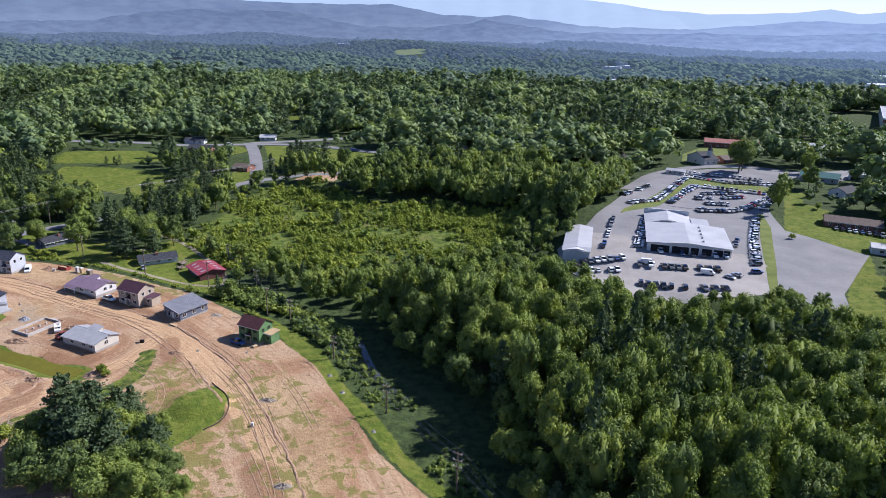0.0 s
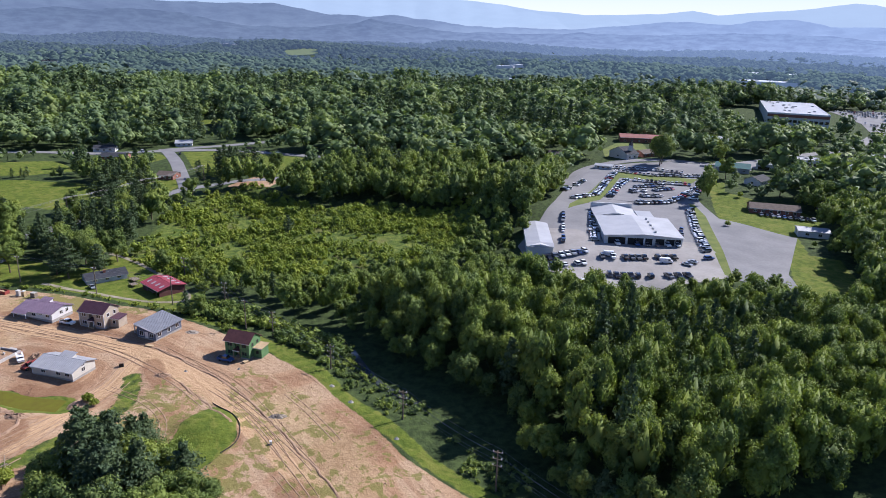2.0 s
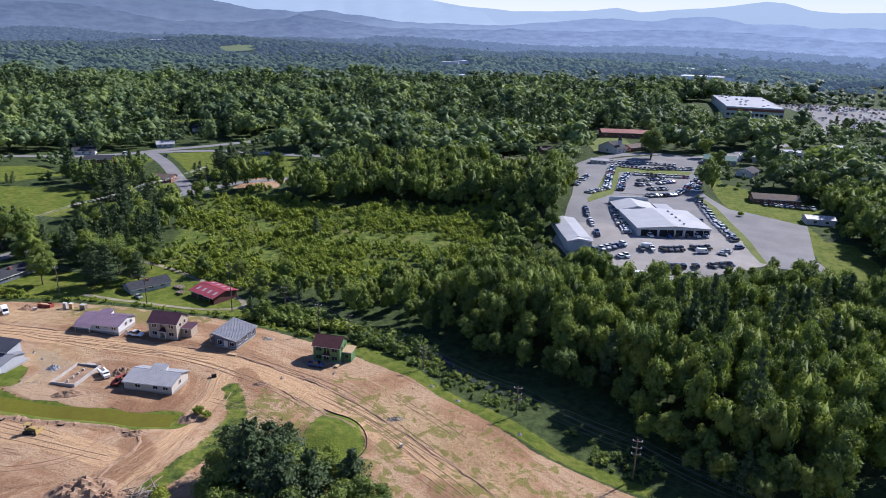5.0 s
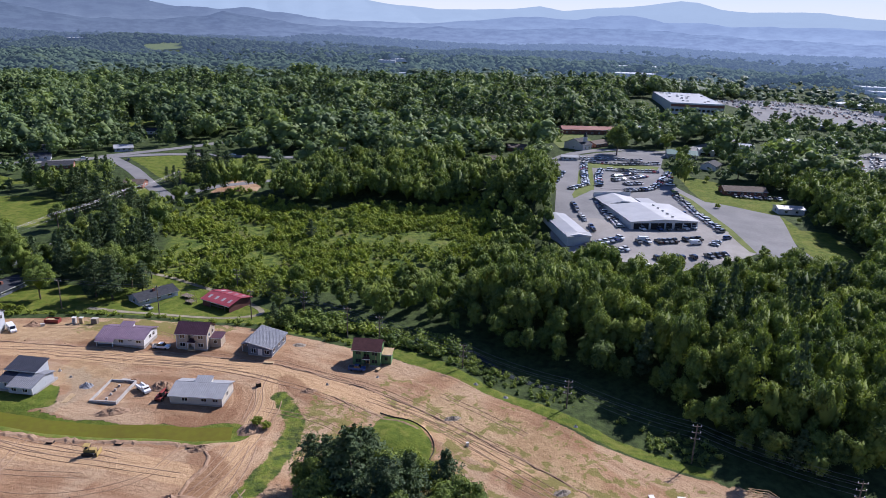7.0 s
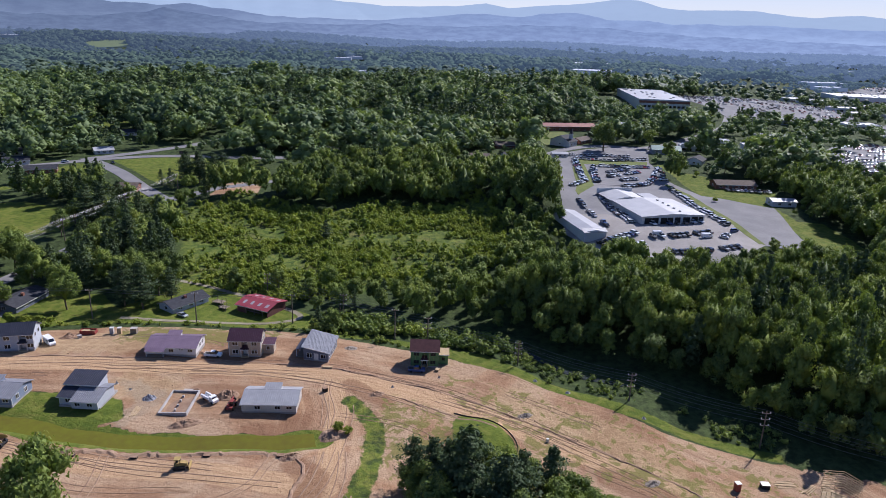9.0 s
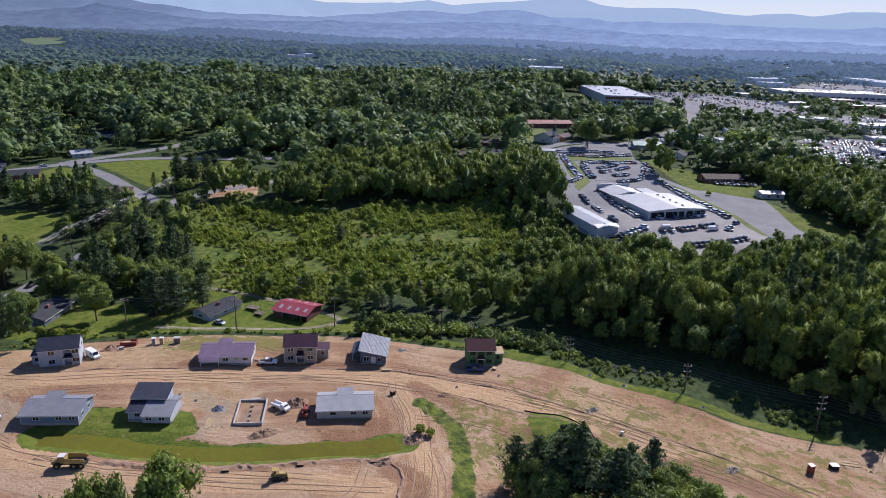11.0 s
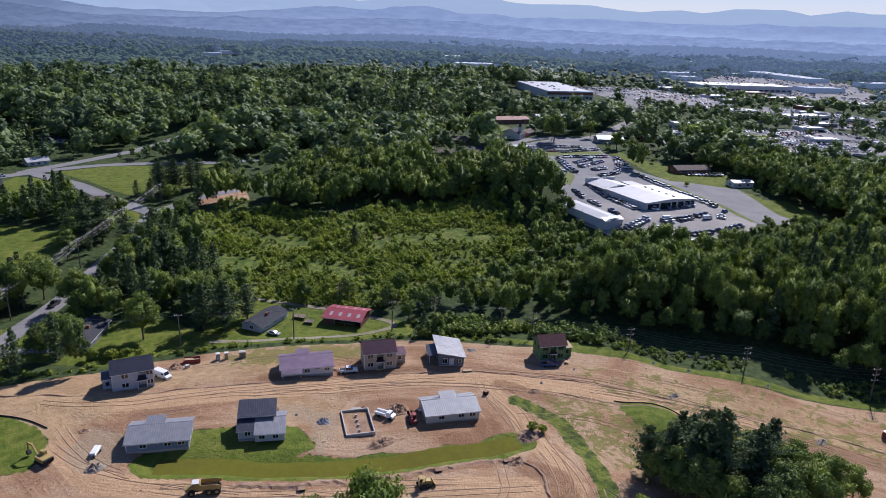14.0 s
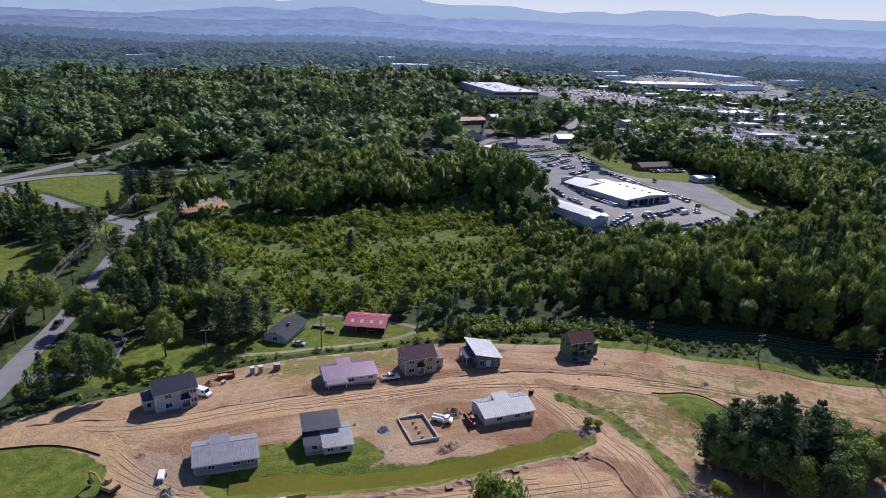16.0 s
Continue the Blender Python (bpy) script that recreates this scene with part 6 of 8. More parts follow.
barn()
gable_house("house", -95.2, 232.2, 27, 12.4, 6.4, 2.3, 3.9, WALLS["palegrey"], ROOFS["shingle"], "low white house with a charcoal shingle roof", chimney=True)
gable_house("house", -134.5, 247.0, 54, 13.5, 7.6, 2.3, 3.9, WALLS["slate"], ROOFS["shingle"], "low house with a dark shingle roof by the lane", wins=2, chimney=True)


def deck(x, y, turn, L, D, label):
    ob = thing("deck", pose(x, y, zat(x, y), 0, 0, turn), label, "deck", "", WIDE)
    for i in range(int(D / 0.3)):
        part("plank", Build().box(0, i * 0.3, 0.75, L, i * 0.3 + 0.26, 0.82), GREYWOOD, ob)
    for px in (0.05, L / 2, L - 0.15):
        for py in (0.02, D - 0.12):
            part("post", Build().box(px, py, -0.4, px + 0.1, py + 0.1, 1.7), GREYWOOD, ob)
    for py in (0.03, D - 0.09):
        part("rail", Build().box(0, py, 1.62, L, py + 0.06, 1.7), GREYWOOD, ob)


deck(-83.5, 236.0, -50, 3.6, 2.6, "weathered timber deck by the low house")
deck(-82.5, 231.5, -50, 2.6, 2.2, "weathered timber deck with a railing")


# ---- car lot buildings ----
def service_hall():
    h = thing("service_hall", pose(80.6, 227.5, zat(94, 228), 0, 0, -16.5), "long white service hall with a row of dark bay doors", "building", "", WIDE)
    L, D, e, r = 27.5, 27.0, 4.3, 5.4
    half = L * 0.5
    part("wall", Build().prism("y", 0.3, D, [(0, -1.5), (0, e), (half, r), (L, e), (L, -1.5)]), WALLS["metal"], h)
    doors = [(1.2, 3.2), (4.4, 3.0), (8.2, 3.0), (11.2, 2.6), (14.4, 2.6), (18.0, 3.2), (21.8, 3.0), (25.0, 2.0)]
    edges = [0.0]
    for dx, dw in doors:
        edges += [dx, dx + dw]
    edges.append(L)
    for i in range(0, len(edges) - 1, 2):
        part("pier", Build().box(edges[i], 0, -1.5, edges[i + 1], 0.295, 3.5), WALLS["metal"], h)
    part("front_wall", Build().prism("y", 0, 0.295, [(0, 3.5), (0, e), (half, r), (L, e), (L, 3.5)]), WALLS["metal"], h)
    for dx, dw in doors:
        part("bay_door", Build().box(dx + 0.02, 0.2, -0.8, dx + dw - 0.02, 0.28, 3.48), DARK, h, "dark panel for the shade in an open service bay")
        part("door_head", Build().box(dx - 0.05, -0.05, 3.5, dx + dw + 0.05, -0.005, 3.65), TRIM, h)
    for a, b, mat, label in ((0, half, ROOFS["white"], "bright white roof half"), (half, L, ROOFS["dullgrey"], "grey roof half")):
        za, zb = (e, r) if a == 0 else (r, e)
        b2 = Build()
        x0, x1 = a - (0.5 if a == 0 else 0), b + (0 if a == 0 else 0.5)
        k = (zb - za) / (b - a)
        z0, z1 = za + k * (x0 - a) + 0.02, zb + k * (x1 - b) + 0.02
        b2.prism("y", -0.6, D + 0.4, [(x0, z0), (x1, z1), (x1, z1 + 0.18), (x0, z0 + 0.18)])
        part("roof", b2, mat, h, label)
    for i in range(5):
        part("roof_vent", Build().box(half + 4.5, 3.5 + i * 4.6, r - 0.4, half + 5.1, 4.5 + i * 4.6, r + 0.5), STEEL, h)
    # show room at the back
    part("showroom_wall", Build().prism("y", D + 0.02, D + 15, [(0, -1.5), (0, 4.0), (8, 6.0), (16, 4.0), (16, -1.5)]), WALLS["greymetal"], h)
    part("showroom_roof", Build().prism("y", D + 0.5, D + 15.4, [(-0.6, 3.9), (8, 6.05), (8, 6.25), (-0.6, 4.1)]), ROOFS["dullgrey"], h)
    part("showroom_roof", Build().prism("y", D + 0.5, D + 15.4, [(8.01, 6.05), (16.6, 3.9), (16.6, 4.1), (8.01, 6.25)]), ROOFS["dullgrey"], h)
    part("canopy", Build().box(16.65, D + 1, 3.6, 23, D + 11, 4.5), ROOFS["white"], h, "flat white canopy")
    for px in (17.2, 22.5):
        for py in (D + 1.5, D + 10.4):
            part("canopy_post", Build().box(px, py, -1.5, px + 0.3, py + 0.3, 3.6), TRIM, h)
    part("parapet", Build().box(-0.5, D + 15.42, -1.5, 16.5, D + 15.9, 6.6), WALLS["metal"], h)


def body_shop():
    h = thing("body_shop", pose(51.2, 226.6, zat(57, 230), 0, 0, -15), "small pale metal workshop with a white roof", "building", "", WIDE)
    L, D = 9.0, 31.0
    part("wall", Build().prism("y", 0, D, [(0, -1.5), (0, 3.6), (L / 2, 4.5), (L, 3.6), (L, -1.5)]), WALLS["metal"], h)
    part("roof", Build().prism("y", 2.6, D + 0.4, [(-0.4, 3.55), (L / 2, 4.55), (L / 2, 4.72), (-0.4, 3.72)]), ROOFS["white"], h)
    part("roof", Build().prism("y", 2.6, D + 0.4, [(L / 2 + 0.01, 4.55), (L + 0.4, 3.55), (L + 0.4, 3.72), (L / 2 + 0.01, 4.72)]), ROOFS["white"], h)
    part("front_roof", Build().prism("x", -0.4, L + 0.4, [(-0.4, 3.3), (2.5, 4.4), (2.5, 4.58), (-0.4, 3.48)]), ROOFS["white"], h)
    for py in (6, 13, 20):
        part("side_door", Build().box(L - 0.02, py, -1.0, L + 0.06, py + 3.2, 2.8), WALLS["greymetal"], h)


service_hall()
body_shop()


def block_building(name, x, y, turn, L, D, H, wall, roof, label, bays=5, group="", parapet=0.5):
    """A flat roofed commercial building with shop windows and roof units."""
    h = thing(name, pose(x, y, zat(x, y), 0, 0, turn), label, "building", group, WIDE)
    # Far off, walls and roof take the painted haze glow; no shop windows.
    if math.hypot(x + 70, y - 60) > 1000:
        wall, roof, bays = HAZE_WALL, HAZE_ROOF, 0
    part("wall", Build().box(-L / 2, -D / 2, -3, L / 2, D / 2, H), wall, h)
    part("roof", Build().box(-L / 2 + 0.4, -D / 2 + 0.4, H, L / 2 - 0.4, D / 2 - 0.4, H + 0.15), roof, h)
    b = Build()
    for a in ((-L / 2, -D / 2, L / 2, -D / 2 + 0.38), (-L / 2, D / 2 - 0.38, L / 2, D / 2), (-L / 2, -D / 2 + 0.38, -L / 2 + 0.38, D / 2 - 0.38), (L / 2 - 0.38, -D / 2 + 0.38, L / 2, D / 2 - 0.38)):
        part("parapet", Build().box(a[0], a[1], H, a[2], a[3], H + parapet), wall, h)
    for i in range(bays):
        w = L / bays
        c = -L / 2 + w * (i + 0.5)
        part("shop_window", Build().box(c - w * 0.36, -D / 2 - 0.08, 0.3, c + w * 0.36, -D / 2 - 0.005, min(3.0, H * 0.6)), GLASS, h)
    rng = random.Random(int(L * 7 + D * 13 + x))
    for i in range(max(2, int(L * D / 260))):
        px, py = rng.uniform(-L * 0.4, L * 0.4), rng.uniform(-D * 0.4, D * 0.4)
        part("roof_unit", Build().box(px - 1, py - 0.8, H + 0.15, px + 1, py + 0.8, H + 1.1), STEEL, h)
    return h


store = block_building("superstore", 398, 549, -32, 46, 114, 9.5, WALLS["metal"], ROOFS["white"], "huge white roofed superstore with a red front band", 12)
part("front_band", Build().box(-22.8, -57.5, 5.6, 22.8, -57.02, 8.4), WALLS["brick"], store, "dull red front band")
gable_house("long_shed", 181, 430, -20, 38, 12, 4.2, 6.4, WALLS["brick"], ROOFS["rust"], "long brick building with a rust red roof", "building", 8)
gable_house("storage_shed", 234, 424, -30, 30, 14, 4.0, 5.6, WALLS["metal"], ROOFS["white"], "long white roofed storage building", "building", 5)
gable_house("office", 192, 336, -35, 17, 9, 3.6, 6.0, WALLS["greymetal"], ROOFS["green"], "small office under a green metal roof", "building", 4)
gable_house("bungalow", 163, 262, -27, 20, 9, 2.9, 4.9, WALLS["brick"], ROOFS["brown"], "long low brick house with a brown roof", "house", 6)
gable_house("cottage", 194, 300, 30, 11, 8, 3.2, 5.4, WALLS["white"], ROOFS["shingle"], "white cottage with a dark roof", "house", 3)
gable_house("garage", 161.5, 229, -28, 11, 7, 3.2, 4.2, WALLS["white"], ROOFS["dullgrey"], "white double garage at the wood's edge", "garage", 2)
gable_house("sales_office", 130, 352, -30, 9, 5, 2.7, 3.6, WALLS["metal"], ROOFS["white"], "small white sales office", "building", 3)


def church():
    h = gable_house("church", 158, 372, 20, 9, 14, 4.2, 8.2, WALLS["white"], ROOFS["shingle"], "small white church with a steeple", "church", 2)
    part("steeple", Build().box(3.6, 1.0, 6.0, 5.4, 2.8, 10.0), WALLS["white"], h)
    k = Build()
    for a, b in (((3.5, 0.9), (5.5, 0.9)), ((5.5, 0.9), (5.5, 2.9)), ((5.5, 2.9), (3.5, 2.9)), ((3.5, 2.9), (3.5, 0.9))):
        k.poly([(*a, 10.01), (*b, 10.01), (4.5, 1.9, 14.5)])
    part("spire", k, ROOFS["shingle"], h)
    gable_house("church_annex", 171, 377, 20, 14, 8, 3.0, 5.0, WALLS["brick"], ROOFS["brown"], "low brick church hall", "building", 4)


church()
TOWN_A = [(228, 338, 16, 10, 4), (313, 342, 27, 14, 5), (339, 338, 14, 12, 4), (235, 326, 14, 12, 4), (782, 540, 133, 50, 9), (746, 362, 46, 24, 6), (634, 530, 36, 22, 6), (469, 380, 28, 18, 5),
          (480, 252, 42, 18, 5), (575, 258, 42, 22, 6), (368, 224, 20, 12, 5), (432, 222, 28, 14, 4.5)]
TOWN_B = [(337, 255, 21, 12, 4), (618, 890, 74, 40, 8), (501, 1682, 113, 40, 8), (933, 2060, 122, 50, 8), (248, 1075, 32, 18, 6), (299, 1060, 30, 18, 6), (262, 350, 18, 12, 4), (268, 322, 18, 14, 4),
          (560, 430, 30, 18, 5), (690, 440, 50, 22, 6), (520, 300, 24, 14, 5), (640, 300, 26, 16, 5), (400, 290, 20, 12, 4), (880, 470, 60, 30, 7), (420, 420, 18, 12, 4)]
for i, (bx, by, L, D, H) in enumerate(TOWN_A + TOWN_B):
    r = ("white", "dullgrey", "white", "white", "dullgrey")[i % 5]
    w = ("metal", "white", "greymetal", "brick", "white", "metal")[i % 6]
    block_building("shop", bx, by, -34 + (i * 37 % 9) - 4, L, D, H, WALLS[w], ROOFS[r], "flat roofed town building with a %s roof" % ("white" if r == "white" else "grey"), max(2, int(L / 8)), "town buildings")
sheet("town_lot", TOWN_LOT, LOT, 0.2, "broad asphalt car lots in the town", "parking lot", 15)
sheet("store_lot", STORE_LOT, LOT, 0.2, "asphalt car park before the superstore", "parking lot", 25)
sheet("mall_lot", MALL_LOT, LOT, 0.2, "asphalt car park before the mall", "parking lot", 30)
sheet("side_lot", SIDE_LOT, LOT, 0.2, "asphalt yard beside the lot", "parking lot", 10)
sheet("strip_lot", STRIP_LOT, LOT, 0.2, "asphalt parking before the shops", "parking lot", 15)


def lot_cars():
    """Rows of cars on the town's lots, too far off to pick apart."""
    rng = np.random.default_rng(77)
    prof = [(-2.3, 0.35), (-2.3, 0.85), (-1.2, 1.0), (-0.5, 1.5), (1.0, 1.55), (1.8, 1.05), (2.3, 0.95), (2.3, 0.35)]
    v, f, mi = [], [], []
    for poly, turn, share in ((TOWN_LOT, -34, 0.75), (STORE_LOT, -28, 0.45), (MALL_LOT, -20, 0.35), (SIDE_LOT, -34, 0.6), (STRIP_LOT, -30, 0.45)):
        xs, ys = [p[0] for p in poly], [p[1] for p in poly]
        cx, cy, r = (min(xs) + max(xs)) / 2, (min(ys) + max(ys)) / 2, 0.7 * max(max(xs) - min(xs), max(ys) - min(ys))
        c0, s0 = math.cos(radians(turn)), math.sin(radians(turn))
        for lane in np.arange(-r, r, 9.5):
            for off in np.arange(-r, r, 2.3):
                x, y = cx + c0 * off - s0 * lane, cy + s0 * off + c0 * lane
                if rng.random() > share or noise.noise(Vector((x * 0.03, y * 0.03, 1))) < -0.12 or inside(np.array([x]), np.array([y]), poly)[0] < 2:
                    continue
                z, k, flip = zat(x, y) + 0.2, len(v), rng.choice((-1, 1))
                for w in (-0.7, 0.7):
                    v += [(x + (c0 * w - s0 * a * flip) / 1.3, y + (s0 * w + c0 * a * flip) / 1.3, z + h) for a, h in prof]
                f += [(k + i, k + (i + 1) % 8, k + 8 + (i + 1) % 8, k + 8 + i) for i in range(8)] + [tuple(range(k, k + 8)), tuple(range(k + 15, k + 7, -1))]
                mi += [0, 0, 1, 0, 1, 0, 0, 0, 0, 0]
    me = bpy.data.meshes.new("lot_cars")
    me.from_pydata(v, [], f)
    m, n, l, b = mat_base("assorted_car_paint", 0.3, 0.1, 0.5)
    rnd = n.new("ShaderNodeNewGeometry").outputs["Random Per Island"]
    col = mixer(n, l, math_node(n, l, "GREATER_THAN", rnd, 0.42), (0.62, 0.63, 0.64), (0.30, 0.31, 0.32))
    col = mixer(n, l, math_node(n, l, "GREATER_THAN", rnd, 0.62), col, (0.03, 0.03, 0.034))
    col = mixer(n, l, math_node(n, l, "GREATER_THAN", rnd, 0.90), col, (0.20, 0.05, 0.05))
    l.new(col, b.inputs["Base Color"])
    me.materials.append(m)
    me.materials.append(GLASS)
    me.polygons.foreach_set("material_index", mi)
    tagged(on_plan(new("lot_cars", me)), "rows of parked cars on the town's lots", "cars", kind="stuff")


lot_cars()
# Both sheets give off a blue glow that imitates haze over them.
sheet("far_meadow", [(-85, 1620), (-85, 1770), (0, 1820), (58, 1730), (20, 1620)], haze_glow("haze_painted_meadow", (0.10, 0.13, 0.045), (0.13, 0.15, 0.06), (0.030, 0.046, 0.078)), 2.0, "mown meadow among the far woods, haze painted on", "meadow", 60)
sheet("far_clearing", [(262, 1480), (300, 1620), (400, 1830), (440, 1740), (320, 1480)], haze_glow("haze_painted_clearing", (0.15, 0.11, 0.075), (0.19, 0.14, 0.10), (0.030, 0.046, 0.078)), 2.0, "bare brown clearing among the far woods", "clearing", 60)
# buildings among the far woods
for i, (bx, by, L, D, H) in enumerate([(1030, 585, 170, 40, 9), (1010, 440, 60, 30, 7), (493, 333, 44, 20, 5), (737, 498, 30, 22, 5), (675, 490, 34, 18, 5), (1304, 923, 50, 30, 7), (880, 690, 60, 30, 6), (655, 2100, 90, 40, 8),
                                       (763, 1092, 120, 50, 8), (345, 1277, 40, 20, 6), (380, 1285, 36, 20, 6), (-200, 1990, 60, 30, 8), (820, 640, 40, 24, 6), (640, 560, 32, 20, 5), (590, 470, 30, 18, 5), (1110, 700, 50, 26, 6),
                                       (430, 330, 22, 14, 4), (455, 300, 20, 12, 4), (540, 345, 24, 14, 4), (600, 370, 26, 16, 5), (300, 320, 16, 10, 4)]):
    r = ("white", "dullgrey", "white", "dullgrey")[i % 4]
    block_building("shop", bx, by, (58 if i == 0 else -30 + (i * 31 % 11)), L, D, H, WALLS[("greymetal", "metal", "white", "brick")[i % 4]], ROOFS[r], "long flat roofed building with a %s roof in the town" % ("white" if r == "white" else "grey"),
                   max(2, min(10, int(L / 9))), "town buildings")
for i, (hx, hy) in enumerate([(-470, 1231), (-455, 1250), (-415, 1255), (-400, 1240), (-432, 1270), (-380, 1262), (-488, 1215), (-350, 1180), (-120, 900), (-230, 860), (-90, 820), (150, 760)]):
    gable_house("house", hx, hy, i * 37 % 60 - 30, 12, 8, 3.0, 5.0, WALLS["white"], ROOFS[("shingle", "dullgrey")[i % 2]], "white house with a %s roof far among trees" % ("dark", "grey")[i % 2], "house", 2, "far houses")

# dwellings along the far roads
for i, (hx, hy, tn, L, rf, wl) in enumerate([(-84, 520, -10, 12, "shingle", "white"), (-103, 462, 5, 10, "dullgrey", "white"), (-146, 443, 0, 12, "shingle", "white"), (-136, 418, -5, 14, "shingle", "brick"), (86, 372, -30, 12, "brown", "brick"),
                                            (106, 366, -20, 11, "shingle", "white"), (90, 352, -35, 12, "dullgrey", "white"), (119, 395, -20, 12, "brown", "brick"), (68, 343, -25, 10, "shingle", "white"), (-99, 375, -20, 9, "brown", "brick"),
                                            (-150, 470, 0, 12, "shingle", "white"), (-240, 445, 5, 12, "shingle", "white"), (-250, 520, 5, 12, "shingle", "white"), (20, 440, -10, 12, "dullgrey", "white")]):
    gable_house("house", hx, hy, tn, L, 8, 2.8, 4.6, WALLS[wl], ROOFS[rf], "%s house with a %s roof among the trees" % ("white" if wl == "white" else "brick", {"shingle": "dark", "brown": "brown", "dullgrey": "grey"}[rf]), "house", 3, "houses by the road")


# ---- vehicles ----
PAINTS = {
    "white": plain("white_car_paint", (0.78, 0.78, 0.78), 0.3, 0.0, 0.5, 0.6), "black": plain("black_car_paint", (0.02, 0.02, 0.022), 0.25, 0.0, 0.5, 0.6),
    "silver": plain("silver_car_paint", (0.50, 0.51, 0.52), 0.3, 0.5, 0.5, 0.6), "grey": plain("grey_car_paint", (0.16, 0.165, 0.17), 0.3, 0.3, 0.5, 0.6),
    "red": plain("red_car_paint", (0.40, 0.03, 0.03), 0.3, 0.0, 0.5, 0.6), "blue": plain("blue_car_paint", (0.04, 0.09, 0.25), 0.3, 0.1, 0.5, 0.6),
}
LIGHT_GLASS = plain("headlight_glass", (0.7, 0.7, 0.68), 0.1)
TAIL = plain("tail_light", (0.35, 0.02, 0.02), 0.2)
CARS = {
    "sedan": dict(L=4.7, W=1.8, body=[(-2.35, 0.35), (-2.35, 0.75), (-2.2, 0.88), (-1.1, 0.98), (1.55, 1.0), (2.25, 0.95), (2.35, 0.7), (2.35, 0.35)], cab=(-1.25, -0.45, 0.85, 1.65, 0.97, 1.45)),
    "suv": dict(L=4.7, W=1.9, body=[(-2.35, 0.4), (-2.35, 0.85), (-2.2, 1.02), (-1.1, 1.1), (2.2, 1.12), (2.35, 1.0), (2.35, 0.4)], cab=(-1.2, -0.5, 2.0, 2.28, 1.1, 1.75)),
    "pickup": dict(L=5.6, W=2.0, body=[(-2.8, 0.45), (-2.8, 0.95), (-2.65, 1.12), (-1.3, 1.2), (2.8, 1.2), (2.8, 0.45)], cab=(-1.35, -0.7, 0.75, 0.95, 1.2, 1.9)),
    "van": dict(L=5.8, W=2.0, body=[(-2.9, 0.4), (-2.9, 0.95), (-2.5, 1.25), (-2.0, 1.35), (-1.6, 2.35), (2.85, 2.4), (2.9, 2.2), (2.9, 0.4)], cab=(-2.05, -1.62, -0.8, -0.78, 1.32, 2.2)),
}


def car(kind, paint, m, label, group=""):
    """x: across, y: along (front at -y)."""
    c = CARS[kind]
    w = c["W"] / 2
    ob = thing("car" if kind in ("sedan", "suv") else ("pickup_truck" if kind == "pickup" else "van"), m, label, "car" if kind in ("sedan", "suv") else ("pickup" if kind == "pickup" else "van"), group)
    b = Build()
    n = len(c["body"])
    for s, k in ((-w, 0.0), (-w * 0.93, 0.09), (w * 0.93, 0.09), (w, 0.0)):
        mid = sum(p[1] for p in c["body"]) / n
        b.v += [(s, y * (1 if k else 0.985), z if k or z < mid else z - 0.09) for y, z in c["body"]]
    for r in range(3):
        b.f += [(r * n + i, r * n + (i + 1) % n, (r + 1) * n + (i + 1) % n, (r + 1) * n + i) for i in range(n)]
    b.f += [tuple(range(n)), tuple(range(4 * n - 1, 3 * n - 1, -1))]
    body = part("body", b, PAINTS[paint], ob)
    y0, y1, y2, y3, z0, z1 = c["cab"]
    if kind == "van":
        part("windscreen", Build().poly([(-w * 0.85, -2.03, 1.37), (w * 0.85, -2.03, 1.37), (w * 0.8, -1.66, 2.28), (-w * 0.8, -1.66, 2.28)]).poly([(-w * 0.85, -1.99, 1.35), (w * 0.85, -1.99, 1.35), (w * 0.8, -1.62, 2.26), (-w * 0.8, -1.62, 2.26)]), GLASS, ob)
        for s in (-1, 1):
            part("side_window", Build().box(s * w - 0.02, -1.45, 1.45, s * w + 0.02, -0.6, 2.05), GLASS, ob)
    else:
        t = 0.80
        g = Build()
        g.v = [(-w * 0.95, y0, z0), (w * 0.95, y0, z0), (w * 0.95, y3, z0), (-w * 0.95, y3, z0), (-w * t, y1, z1), (w * t, y1, z1), (w * t, y2, z1), (-w * t, y2, z1)]
        g.f = [(0, 1, 5, 4), (1, 2, 6, 5), (2, 3, 7, 6), (3, 0, 4, 7), (4, 5, 6, 7), (0, 3, 2, 1)]
        part("greenhouse", g, GLASS, ob)
        part("roof", Build().box(-w * t, y1 + 0.02, z1 - 0.02, w * t, y2 - 0.02, z1 + 0.05), PAINTS[paint], ob)
    if kind == "pickup":
        part("bed", Build().box(-w * 0.84, 1.05, 1.19, w * 0.84, 2.68, 1.21), DARK, ob)
    for s in (-1, 1):
        part("headlight", Build().box(s * w * 0.72 - 0.16, -c["L"] / 2 - 0.02, 0.66, s * w * 0.72 + 0.16, -c["L"] / 2 + 0.1, 0.84), LIGHT_GLASS, ob)
        part("tail_light", Build().box(s * w * 0.78 - 0.12, c["L"] / 2 - 0.1, 0.7, s * w * 0.78 + 0.12, c["L"] / 2 + 0.02, 0.95), TAIL, ob)
        for wy in (-c["L"] * 0.31, c["L"] * 0.30):
            part("wheel", Build().tube((s * (w - 0.22), wy, 0.34), (s * (w + 0.01), wy, 0.34), 0.35, 0.35, 10), RUBBER, ob)
    return ob


MADE = {}


def park(x, y, heading, kind, paint, lift=0.0, group="cars on the lot"):
    m = pose(x, y, zat(x, y) + lift, 0, 0, heading)
    key = (kind, paint, group)
    if key in MADE:
        return copy_thing(MADE[key], laid(m))
    word = {"sedan": "sedan", "suv": "sport utility car", "pickup": "pickup truck", "van": "delivery van"}[kind]
    MADE[key] = car(kind, paint, m, "%s %s parked on the grey lot" % (paint, word), group)
    return MADE[key]


